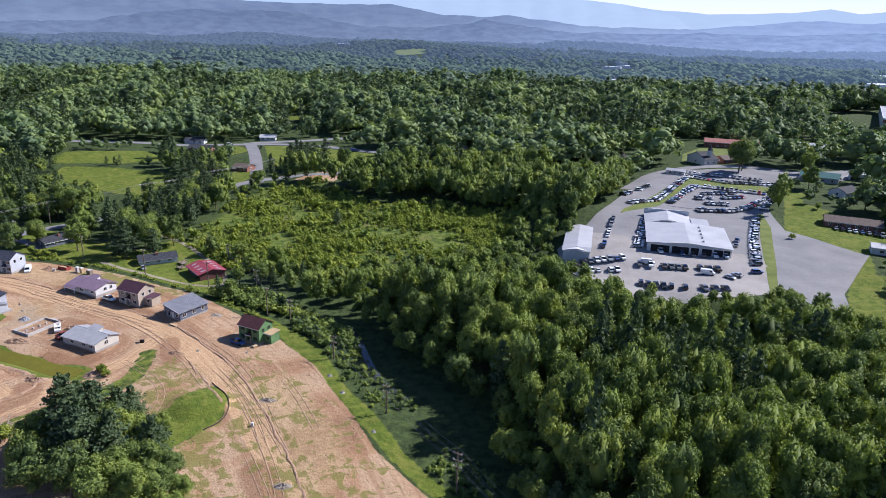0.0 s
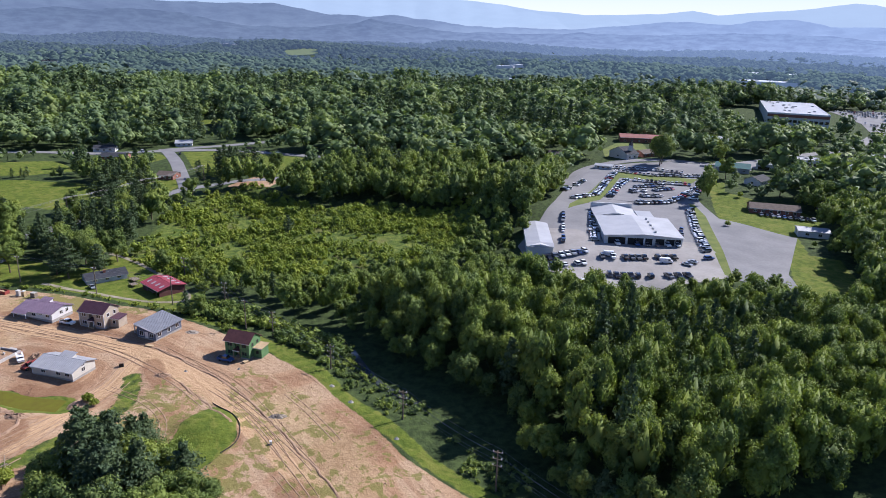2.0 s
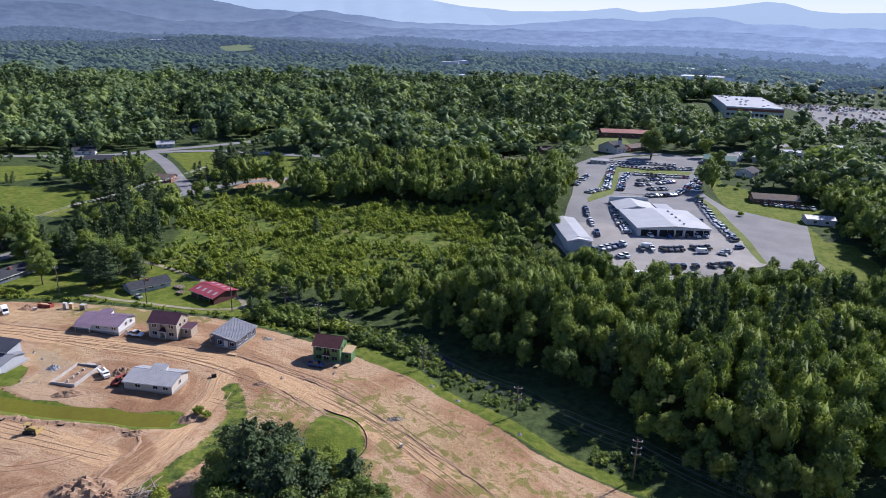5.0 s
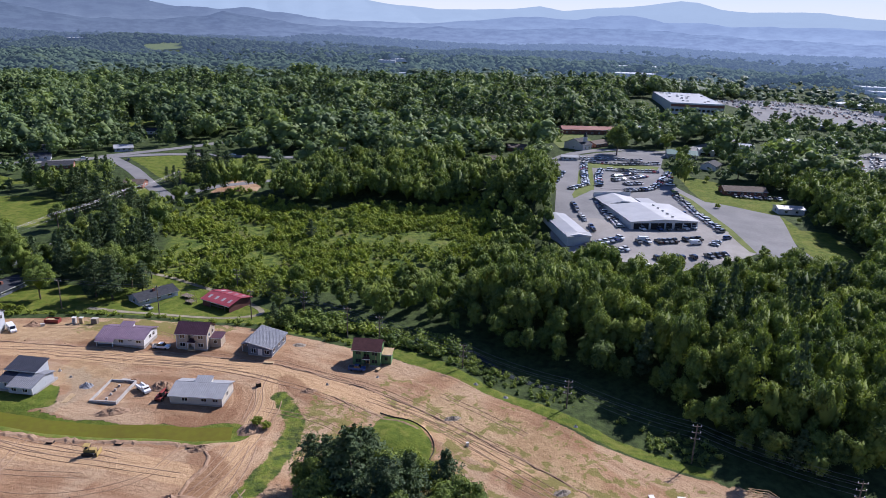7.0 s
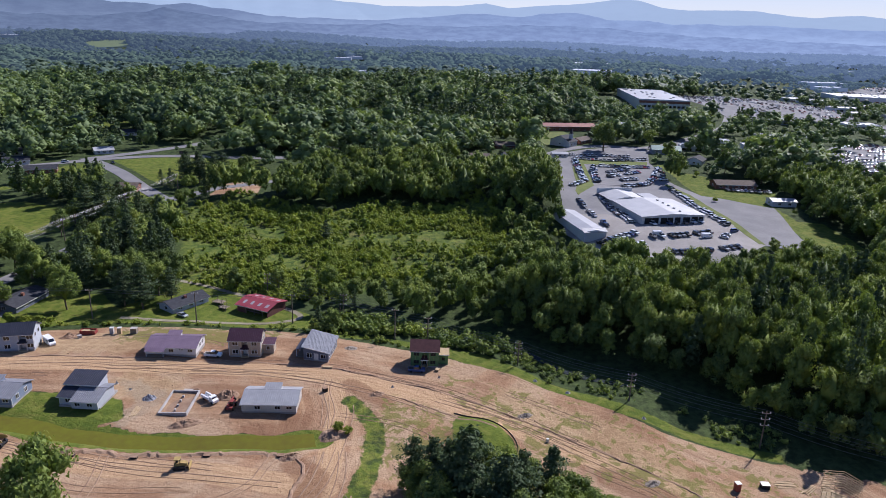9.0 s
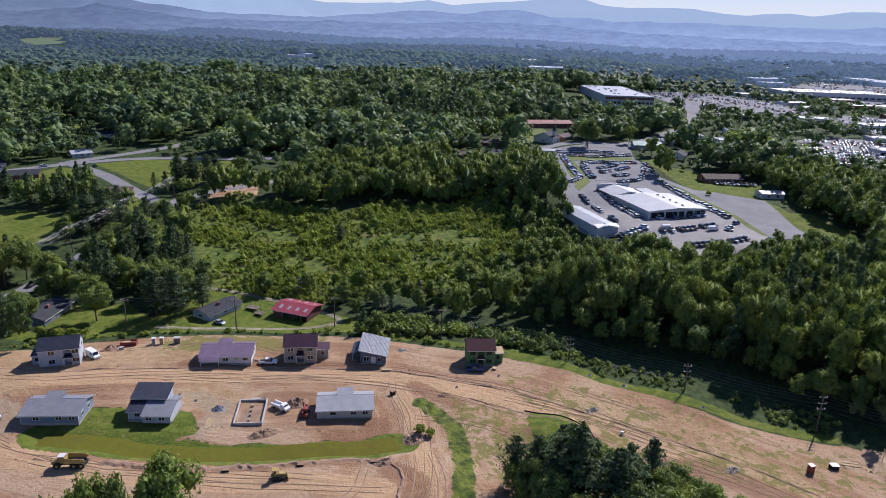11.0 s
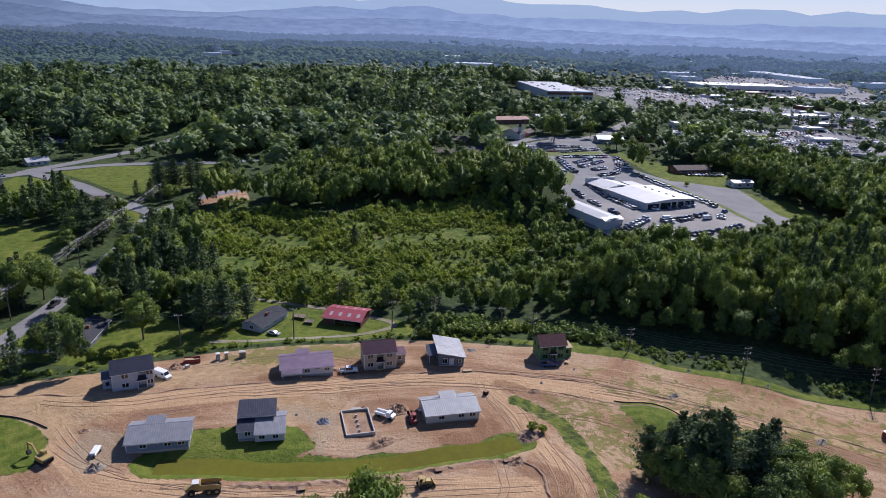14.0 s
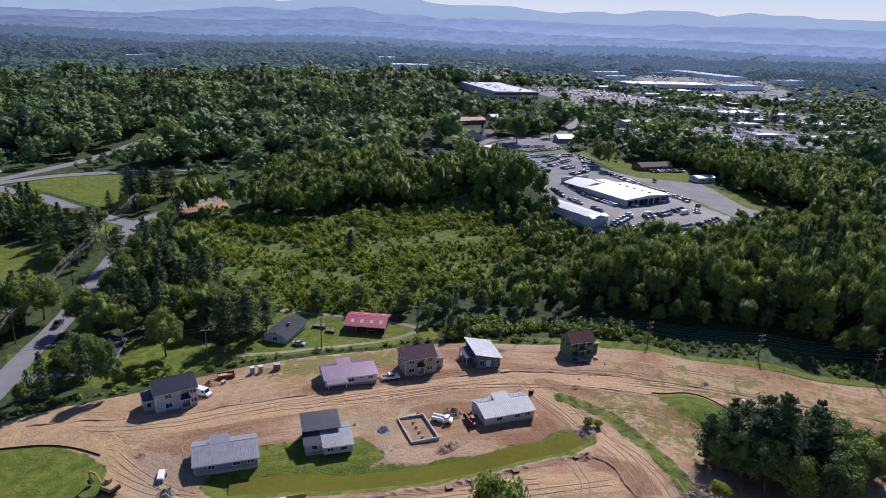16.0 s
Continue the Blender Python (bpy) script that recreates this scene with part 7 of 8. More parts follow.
crng = random.Random(11)
PAINT_MIX = ["white"] * 9 + ["silver"] * 5 + ["black"] * 4 + ["grey"] * 3 + ["red"] + ["blue"] * 2
KIND_MIX = ["sedan"] * 4 + ["suv"] * 4 + ["pickup"] * 3


def row(line, gap, turn, lift=0.12, skip=0.08, kinds=None, paints=None):
    """Cars side by side along a line, turned by so many degrees from square to it."""
    for p, q in zip(line, line[1:]):
        d = Vector((q[0] - p[0], q[1] - p[1]))
        n = max(1, int(d.length * PLAN / gap))
        a = math.degrees(math.atan2(d.y, d.x)) + turn
        for i in range(n):
            if crng.random() < skip:
                continue
            s = (i + 0.5) / n
            park(p[0] + d.x * s, p[1] + d.y * s, a + crng.uniform(-3, 3) + (180 if crng.random() < 0.3 else 0), crng.choice(kinds or KIND_MIX), crng.choice(paints or PAINT_MIX), lift)


dark_mix = ["black"] * 4 + ["grey"] * 2 + ["white"]
row([(138, 268), (124, 240), (109.5, 206)], 2.75, 25, kinds=["sedan", "suv", "suv"])
row([(69, 199.6), (79.5, 196.0)], 2.6, 5, 0.16, 0, ["pickup", "suv"], dark_mix)
row([(80.5, 195), (83.4, 194)], 2.6, 5, 0.16, 0, ["suv"], dark_mix)
row([(85.5, 192.6), (95.0, 192)], 3.1, 5, 0.16, 0, ["pickup"], dark_mix)
row([(72.5, 214.8), (79, 213.0)], 3.0, 5, 0.16, 0, ["pickup", "suv"], dark_mix)
row([(80.5, 212.4), (89, 210.7)], 2.8, 5, 0.16, 0, ["pickup", "pickup", "suv"], dark_mix)
row([(91.5, 210.5), (99.5, 209.4)], 2.7, 5, 0.16, 0, ["pickup", "suv"], dark_mix)
row([(98, 202.2), (104, 205.5)], 3.0, 5, 0.16, 0)
row([(78.2, 230), (91.5, 264)], 2.6, 4, 0.16, 0.05)
row([(66.0, 230.5), (79.4, 266)], 4.2, 90, 0.16, 0.25, ["suv", "sedan", "pickup"])
row([(54, 221.2), (71, 219.8)], 2.6, 10, 0.16, 0.1)
row([(55, 213.8), (67, 211.4)], 2.6, 10, 0.16, 0.1)
row([(90.3, 284.5), (104.3, 291.5), (121, 317), (134, 336.5)], 2.6, 12)
row([(91, 299), (111.7, 323)], 2.7, 5, skip=0.45)
row([(109.5, 288), (123.5, 308), (134, 320)], 2.5, 10, 0.32, 0.03)
row([(136, 318.5), (160, 304.8)], 2.5, 5, 0.32, 0.05)
row([(118, 278.5), (134, 279.5), (151, 291), (163, 301.5)], 2.5, 12, 0.32, 0.03)
row([(119, 290), (136, 288.5)], 2.6, 8, 0.32, 0.15)
row([(124, 297), (147, 299)], 2.6, 8, 0.32, 0.2)
row([(130, 305), (146, 306)], 2.6, 8, 0.32, 0.2)
row([(136.5, 343), (153, 328.5), (176, 324)], 2.6, 8, 0.16, 0.05)
row([(132, 357), (160, 341), (172, 333)], 2.7, 8, 0.16, 0.1)
row([(146, 280), (157, 294)], 2.9, 20, 0.16, 0.2)
row([(83, 226.2), (107, 219.6)], 4.3, 6, 0.16, 0.3)
row([(112, 228), (118, 240)], 4.0, 85, 0.16, 0.2)
row([(164, 257.5), (184, 247)], 2.8, 6, 0.2, 0.05)
row([(222, 215), (268, 186)], 2.9, 6, 0.25, 0.1)
row([(232, 226), (282, 196)], 2.9, 6, 0.25, 0.1)
row([(244, 238), (300, 204)], 2.9, 6, 0.25, 0.15)
row([(262, 254), (320, 216)], 2.9, 6, 0.25, 0.2)
row([(290, 270), (345, 235)], 3.2, 6, 0.25, 0.3)
park(59.7, 192.5, 75, "van", "white", 0.16)
park(93.5, 206.0, 72, "van", "white", 0.16)
park(77, 214.8, 72, "van", "white", 0.16)
for x, y, a, k, p, g in [(-126.3, 219.8, 20, "van", "white", "site vehicles"), (-90.6, 196.6, 62, "pickup", "white", "site vehicles"), (-46.6, 171.2, 60, "pickup", "blue", "site vehicles"), (-134.8, 279.6, -45, "pickup", "black", "road traffic"),
                         (-57.7, 450.5, 75, "van", "black", "road traffic"), (-96, 433, 10, "sedan", "black", "road traffic"), (-93, 229.5, 30, "sedan", "silver", "yard cars"), (-118, 442.5, 100, "suv", "white", "road traffic"), (-40, 440, 60, "sedan", "white", "road traffic")]:
    park(x, y, a, k, p, 0.12 if g == "road traffic" else 0.05, g)


# ---- poles and wires ----
def pole(x, y, tall, arms, turn, label):
    ob = thing("utility_pole", pose(x, y, zat(x, y), 0, 0, turn), label, "utility pole", "utility poles", ALL)
    part("mast", Build().tube((0, 0, -1), (0, 0, tall), 0.19, 0.12, 8), POLEWOOD, ob)
    for i in range(arms):
        z = tall - 0.5 - i * 1.5
        arm = part("crossarm", Build().box(-0.95, -0.06, z - 0.06, 0.95, 0.06, z + 0.08), GREYWOOD, ob)
        for s in (-0.85, 0.85) if arms > 1 else (-0.85, -0.3, 0.85):
            part("insulator", Build().tube((s, 0, z + 0.08), (s, 0, z + 0.36), 0.10, 0.08, 6), PORCELAIN, arm)
    return ob


def wires(name, tops, offsets, label, sag=0.9):
    ob = thing(name, Matrix.Identity(4), label, "cables", "", ALL)
    for (ax, ay, az), (bx, by, bz) in zip(tops, tops[1:]):
        d = Vector((bx - ax, by - ay, 0)).normalized()
        side = Vector((d.y, -d.x, 0))
        for off, dz in offsets:
            b, c = Build(), 0.026
            for i in range(9):
                t = i / 8
                p = Vector((ax, ay, az)).lerp(Vector((bx, by, bz)), t) + side * off + Vector((0, 0, dz - sag * 4 * t * (1 - t)))
                b.v += [tuple(p + side * c), tuple(p + Vector((0, 0, c))), tuple(p - side * c), tuple(p - Vector((0, 0, c)))]
                if i:
                    k = 4 * i
                    b.f += [(k - 4 + j, k - 4 + (j + 1) % 4, k + (j + 1) % 4, k + j) for j in range(4)]
            part("cable", b, WIRE, ob)


tops = []
for i, (x, y) in enumerate(POWER_LINE):
    tall = 4.6 - zat(x, y) + (0.8 if i < 3 else 0)
    pole(x, y, tall, 3, -31, "weathered power pole with three insulator crossarms")
    tops.append((x, y, zat(x, y) + tall - 0.5))
wires("power_lines", tops, [(-0.85, 0.35), (0.85, 0.35), (-0.85, -1.15), (0.85, -1.15), (0, -2.7)], "power cables along the creek")
tops = []
for x, y in [(-176, 262), (-146, 250), (-115.9, 236), (-90.1, 223.5), (-65.8, 212), (-43, 192)]:
    pole(x, y, 9.0, 1, -26, "slim timber utility pole by the farm track")
    tops.append((x, y, zat(x, y) + 8.6))
wires("track_lines", tops, [(-0.9, 0.3), (0.9, 0.3)], "thin cables beside the farm track", 0.6)
tops = []
for x, y in [(-168, 249), (-146.5, 275), (-121, 305.5), (-98, 335), (-74, 362)]:
    pole(x, y, 9.5, 1, 45, "timber utility pole along the lane")
    tops.append((x, y, zat(x, y) + 9.0))
wires("lane_lines", tops, [(-1.0, 0.3), (-0.3, 0.3), (1.0, 0.3), (0, -1.4)], "cables hanging along the lane", 0.8)


# ---- on the site ----
def heap(name, x, y, w, d, h, mat, label, category, seed):
    """A lumpy pile."""
    n, v, f = 24, [], []
    for i in range(n + 1):
        for j in range(n + 1):
            a, b = i / n * 2 - 1, j / n * 2 - 1
            r = math.hypot(a, b)
            k = max(0.0, 1 - r) ** 0.8
            z = k * h * (0.75 + 0.6 * noise.noise(Vector((a * 3 + seed, b * 3, seed))) + 0.3 * noise.noise(Vector((a * 8 + seed, b * 8, seed))) + 0.16 * noise.noise(Vector((a * 17 + seed, b * 17, seed))))
            px, py = x + a * w / 2, y + b * d / 2
            v.append((px, py, zat(px, py) + z - 0.08))
    for i in range(n):
        for j in range(n):
            k = i * (n + 1) + j
            f.append((k, k + n + 1, k + n + 2, k + 1))
    me = bpy.data.meshes.new(name)
    me.from_pydata(v, [], f)
    me.materials.append(mat)
    return tagged(on_plan(new(name, me)), label, category)


for i, (x, y, w, d, h, m, lb) in enumerate([(-93, 128.5, 12, 8, 3.2, EARTH, "large brown spoil mound with raw clods"), (-88.5, 125, 7, 6, 2.4, EARTH, "brown spoil mound beside the brush pile"), (-107.2, 181.2, 3.2, 2.8, 1.2, BLUESTONE, "blue grey crushed stone pile"), (-101.8, 168.0, 7.5, 3.4, 1.3, EARTH, "long brown spoil heap beside the footing"), (-91.6, 176.2, 5.5, 5.0, 1.9, EARTH, "brown clay heap beside the cottage"),
                                           (-148.8, 191.8, 4.0, 3.0, 1.2, GREY_EARTH, "dark stone heap at the track's end"), (-122, 224, 5.0, 3.5, 1.2, EARTH, "brown earth heap by the white van"), (-75.5, 152, 6, 5, 1.2, EARTH, "raw clay bank by the culvert"),
                                           (-60.5, 164.0, 4.5, 2.5, 0.9, EARTH, "clay heap at the road fork"), (-57, 189, 4, 3, 0.7, GREY_EARTH, "weedy earth heap behind the houses"), (-98, 181, 4.5, 2.5, 0.8, EARTH, "red clay heap by the footing"), (-33, 143.5, 4.5, 2.2, 0.9, GREY_EARTH, "spoil heap beside the haul road"),
                                           (-24, 113, 4, 2.2, 0.8, GREY_EARTH, "spoil heap beside the lower road"), (-146.8, 205.6, 3, 2.2, 0.5, EARTH, "scraped earth by the turning"), (-86, 146, 5, 3, 1.2, EARTH, "clay bank above the culvert")]):
    heap("earth_mound", x, y, w, d, h, m, lb, "earth mound", i * 3.7)
NORTH_BERM = [(-158, 232), (-140, 217.5), (-128, 211.5), (-116, 206), (-104, 200.5), (-92, 195), (-80, 188.8), (-68, 181.5), (-59.5, 174.5), (-53.8, 168.6), (-44.1, 158), (-36.4, 145.8), (-30, 133.5), (-24.3, 122), (-19.5, 110), (-15, 96)]
berm("earth_berm", NORTH_BERM, 0.7, 0.2, EARTH, "low broken earth berm along the haul road", "earth berm", 3, 0.8, 0.9)
berm("earth_berm", [(-56, 160), (-48, 149), (-42.5, 140.5)], 0.7, 0.15, EARTH, "low ridge of pushed up clay", "earth berm", 4, 0.8, 0.9)
berm("earth_berm", [(-88, 148), (-100, 154), (-112.4, 160), (-123, 165), (-131, 172)], 2.2, 0.45, EARTH, "red clay bank along the ditch", "earth berm", 5, 0.8, 1.6)
berm("earth_berm", [(-85.5, 146.5), (-84.8, 142), (-86.5, 138), (-90, 134), (-91, 131)], 0.9, 0.45, EARTH, "crooked clay ridge beside the culvert", "earth berm", 9, 0.8, 1.2)
berm("earth_berm", [(-106, 206.5), (-96, 201), (-90, 198)], 1.6, 0.5, EARTH, "red clay ridge before the cottage", "earth berm", 6, 0.8, 1.2)


def silt_fence(line, high, label):
    ob = thing("silt_fence", Matrix.Identity(4), label, "silt fence", "silt fences", ALL)
    pts = curve_points(line, 1.2)
    for a, b in zip(pts, pts[1:]):
        za, zb = zat(a.x, a.y), zat(b.x, b.y)
        s = Vector((b.y - a.y, a.x - b.x, 0)).normalized() * 0.03
        bld = Build()
        bld.v = [(a.x - s.x, a.y - s.y, za - 0.1), (b.x - s.x, b.y - s.y, zb - 0.1), (b.x - s.x, b.y - s.y, zb + high), (a.x - s.x, a.y - s.y, za + high),
                 (a.x + s.x, a.y + s.y, za - 0.1), (b.x + s.x, b.y + s.y, zb - 0.1), (b.x + s.x, b.y + s.y, zb + high), (a.x + s.x, a.y + s.y, za + high)]
        bld.f = [(0, 1, 2, 3), (4, 7, 6, 5), (0, 4, 5, 1), (3, 2, 6, 7), (0, 3, 7, 4), (1, 5, 6, 2)]
        part("fabric_panel", bld, FENCE, ob)
    for p in pts[::2]:
        part("stake", Build().box(p.x - 0.04, p.y - 0.04, zat(p.x, p.y) - 0.2, p.x + 0.04, p.y + 0.04, zat(p.x, p.y) + high + 0.15), GREYWOOD, ob)


silt_fence([(-47.5, 150.5), (-44.5, 147), (-41.3, 142), (-40.4, 138), (-41.2, 134), (-44, 130.8)], 0.26, "black fabric silt fence round the green mound")
silt_fence([(-170, 229), (-163.4, 226), (-157.3, 220.6), (-154, 215.6), (-152.2, 210.7)], 0.3, "sagging black silt fence by the grass corner")


def crate(name, x, y, turn, w, d, h, mat, label, category, lid=None):
    ob = thing(name, pose(x, y, zat(x, y), 0, 0, turn), label, category, "")
    part("box", Build().box(-w / 2, -d / 2, -0.15, w / 2, d / 2, h), mat, ob)
    part("lid", Build().box(-w / 2 - 0.06, -d / 2 - 0.06, h, w / 2 + 0.06, d / 2 + 0.06, h + 0.12), lid or mat, ob)
    return ob


def dumpster(x, y, turn):
    ob = thing("dumpster", pose(x, y, zat(x, y), 0, 0, turn), "rust red open skip full of debris", "dumpster")
    part("floor", Build().box(-2.4, -1.1, 0.1, 2.4, 1.1, 0.25), RED_M, ob)
    for a in ((-2.4, -1.2, 2.4, -1.1), (-2.4, 1.1, 2.4, 1.2), (-2.5, -1.2, -2.4, 1.2), (2.4, -1.2, 2.5, 1.2)):
        part("side", Build().box(a[0], a[1], 0.1, a[2], a[3], 1.5), RED_M, ob)
    part("debris", Build().box(-2.3, -1.05, 0.25, 0.3, 1.05, 1.2).box(0.3, -1.05, 0.25, 2.3, 1.0, 0.9), TIMBER, ob)
    for s in (-1.6, 0, 1.6):
        part("rib", Build().box(s - 0.08, -1.28, 0.1, s + 0.08, -1.2, 1.5), RED_M, ob)


BLUEP = plain("blue_plastic", (0.05, 0.16, 0.35), 0.5)
dumpster(-117.3, 225.0, -24)
crate("portable_toilet", -111.8, 222.4, -20, 1.2, 1.2, 2.2, CONCRETE, "grey portable toilet on the bare earth", "portable toilet", TRIM)
crate("portable_toilet", -110.0, 221.6, -24, 1.2, 1.2, 2.2, TIMBER, "tan portable toilet on the bare earth", "portable toilet", TRIM)
crate("tool_shed", -106.6, 219.8, -25, 2.0, 1.6, 2.0, GREYWOOD, "small dark tool shed with a flat lid", "shed", CONCRETE)
crate("portable_toilet", -9.5, 105.0, -20, 1.3, 1.3, 2.3, RED_M, "dull red portable toilet by the lower road", "portable toilet", TRIM)
crate("waste_bin", -70.9, 169.6, 10, 1.3, 1.1, 1.2, DARK, "dark metal waste bin at the road fork", "bin", EARTH)
crate("pallet_stack", -41.6, 169.5, 40, 1.6, 1.2, 0.5, TIMBER, "yellow timber pallet stack near the hedge", "pallet")
crate("site_bin", -3.2, 103.5, -30, 2.0, 1.6, 1.2, DARK, "dark open waste bin of boards", "bin", TRIM)
crate("barrel", -34.2, 133.4, 0, 0.6, 0.6, 0.9, TRIM, "small white drum beside the berm", "drum")
crate("block_stack", -119.5, 222.5, 10, 1.2, 1.0, 0.9, CONCRETE, "pallet of pale blocks near the skip", "pallet")
crate("board_stack", -66.5, 180.5, -30, 3.0, 1.0, 0.3, TIMBER, "low stack of sawn boards", "timber stack")
crate("board_stack", -87.5, 172.5, -25, 2.6, 1.2, 0.6, TIMBER, "stack of sheathing boards behind the cottage", "timber stack", TRIM)
for i, (x, y) in enumerate([(-122.8, 163.3), (-112.4, 158.3), (-100.2, 152.5), (-87.6, 147)]):
    crate("drain_inlet", x, y, -27, 1.5, 1.2, 0.5, DARK, "square dark drain inlet in the clay", "drain", EARTH)
for i, (x, y, w) in enumerate([(-20.5, 157, 1.4), (-16.5, 149, 1.6), (-8, 132, 1.2), (-55.5, 166, 0.9), (-43, 166, 0.8), (-113, 190, 0.9), (-110.5, 186.5, 0.8)]):
    heap("boulder", x, y, w, w * 0.8, 0.7, CONCRETE, "pale stone lying on the bare earth", "stone", i * 5.1)


def lumber(x, y, turn, n, seed, label):
    ob = thing("lumber_pile", pose(x, y, zat(x, y), 0, 0, turn), label, "timber stack")
    r = random.Random(seed)
    for i in range(n):
        a = Build().box(-2.4 + r.uniform(-0.5, 0.5), i * 0.45, 0.02 + 0.1 * (i % 3), 2.4 + r.uniform(-0.5, 0.5), i * 0.45 + 0.32, 0.14 + 0.1 * (i % 3))
        part("board", a, TIMBER, ob)


lumber(1.2, 101.5, -22, 6, 3, "loose sawn boards laid on the ground")
lumber(4.5, 98.5, 10, 4, 5, "scattered pale boards by the framing")
lumber(-110, 176, 60, 4, 6, "form boards beside the footing")


def brush_pile(x, y):
    """Felled trunks thrown together."""
    ob = thing("brush_pile", pose(x, y, zat(x, y)), "grey heap of felled trunks and brush", "brush pile")
    r = random.Random(9)
    for i in range(46):
        a, e, ln = r.uniform(0, 6.28), r.uniform(-0.15, 0.4), r.uniform(2.5, 6.5)
        c = Vector((r.uniform(-3.5, 3.5), r.uniform(-2.5, 2.5), r.uniform(0.2, 2.0)))
        d = Vector((math.cos(a) * math.cos(e), math.sin(a) * math.cos(e), math.sin(e))) * ln / 2
        part("log", Build().tube(c - d, c + d, r.uniform(0.12, 0.22), r.uniform(0.05, 0.1), 6), GREYWOOD if i % 3 else TRIM_LOG, ob)


TRIM_LOG = surface("stripped_log", (0.36, 0.31, 0.24), (0.46, 0.41, 0.34), 1.0, 8.0, 0.9)
brush_pile(-82.5, 124.5)


def house_frame():
    ob = thing("unfinished_building", pose(7.5, 91.0, zat(9, 94), 0, 0, 30), "open timber house frame with bare rafters", "house frame", "", WIDE)
    for px in (0, 7):
        for i in range(9):
            part("stud", Build().box(px, i * 0.8, 0, px + 0.12, i * 0.8 + 0.1, 2.6), TIMBER, ob)
        part("plate", Build().box(px, -0.02, 2.6, px + 0.12, 6.55, 2.74), TIMBER, ob)
    for i in range(9):
        part("rafter", Build().prism("x", i * 0.86, i * 0.86 + 0.09, [(-0.3, 2.75), (3.2, 4.2), (3.2, 4.36), (-0.3, 2.92)]), TIMBER, ob)
        part("rafter", Build().prism("x", i * 0.86, i * 0.86 + 0.09, [(6.8, 2.75), (3.21, 4.2), (3.21, 4.36), (6.8, 2.92)]), TIMBER, ob)
    part("floor", Build().box(0, 0, -0.5, 7.1, 6.5, 0.0), TIMBER, ob)


house_frame()


# ---- machines ----
def wheel(parent, x, y, r, w):
    wh = part("wheel", Build().tube((x - w / 2, y, r), (x + w / 2, y, r), r, r, 14), RUBBER, parent)
    part("hub", Build().tube((x - w / 2 - 0.02, y, r), (x + w / 2 + 0.02, y, r), r * 0.45, r * 0.45, 10), YELLOW, wh)


def dump_truck(x, y, turn):
    """Articulated hauler, front at -y."""
    ob = thing("dump_truck", pose(x, y, zat(x, y), 0, 0, turn), "muddy yellow articulated dump truck with an empty bed", "dump truck")
    part("chassis", Build().box(-0.6, -3.6, 0.8, 0.6, 3.4, 1.2), DARK, ob)
    part("bonnet", Build().prism("x", -0.8, 0.8, [(-4.2, 1.0), (-4.2, 1.7), (-2.7, 2.1), (-2.7, 1.0)]), YELLOW, ob)
    cab = part("cab", Build().prism("x", -0.75, 0.75, [(-2.69, 1.2), (-2.55, 3.0), (-1.3, 3.0), (-1.2, 1.2)]), YELLOW, ob)
    part("windscreen", Build().box(-0.6, -2.72, 2.1, 0.6, -2.6, 2.85), GLASS, cab)
    part("cab_roof", Build().box(-0.85, -2.75, 3.0, 0.85, -1.2, 3.12), TRIM, cab)
    part("bed", Build().prism("x", -1.3, -1.2, [(-0.9, 1.5), (-1.1, 2.9), (3.2, 2.6), (3.7, 2.0), (2.6, 1.4)]), YELLOW, ob)
    part("bed", Build().prism("x", 1.2, 1.3, [(-0.9, 1.5), (-1.1, 2.9), (3.2, 2.6), (3.7, 2.0), (2.6, 1.4)]), YELLOW, ob)
    part("bed_floor", Build().box(-1.19, -0.9, 1.45, 1.19, 2.7, 1.6), EARTH, ob)
    part("bed_front", Build().box(-1.19, -1.1, 1.5, 1.19, -0.92, 3.0), YELLOW, ob)
    for s in (-1, 1):
        wheel(ob, s * 1.05, -2.9, 0.8, 0.6)
        wheel(ob, s * 1.05, 0.9, 0.8, 0.6)
        wheel(ob, s * 1.05, 2.6, 0.8, 0.6)


def tracks(ob, gauge, length, r, w):
    for s in (-1, 1):
        prof = [(-length / 2, r), (-length / 2 + 0.25, 0.05), (length / 2 - 0.25, 0.05), (length / 2, r), (length / 2 - 0.25, 2 * r), (-length / 2 + 0.25, 2 * r)]
        part("track", Build().prism("x", s * gauge - w / 2, s * gauge + w / 2, prof), DARK, ob)


def dozer(x, y, turn):
    ob = thing("bulldozer", pose(x, y, zat(x, y), 0, 0, turn), "small muddy yellow bulldozer on the clay", "bulldozer")
    tracks(ob, 0.95, 3.0, 0.45, 0.5)
    part("body", Build().prism("x", -0.55, 0.55, [(-1.7, 0.7), (-1.7, 1.5), (-0.3, 1.7), (1.2, 1.4), (1.2, 0.6)]), YELLOW, ob)
    part("canopy", Build().box(-0.75, -0.3, 2.55, 0.75, 1.2, 2.67), YELLOW, ob)
    for px in (-0.65, 0.57):
        for py in (-0.2, 1.05):
            part("canopy_post", Build().box(px, py, 1.3, px + 0.08, py + 0.08, 2.55), DARK, ob)
    part("seat", Build().box(-0.3, 0.4, 1.3, 0.3, 0.9, 1.9), DARK, ob)
    part("blade", Build().prism("x", -1.5, 1.5, [(-2.4, 0.1), (-2.2, 0.1), (-2.3, 0.6), (-2.2, 1.2), (-2.35, 1.2), (-2.45, 0.6)]), YELLOW, ob)
    for s in (-0.7, 0.7):
        part("push_arm", Build().box(s - 0.07, -2.25, 0.4, s + 0.07, 0.2, 0.6), DARK, ob)


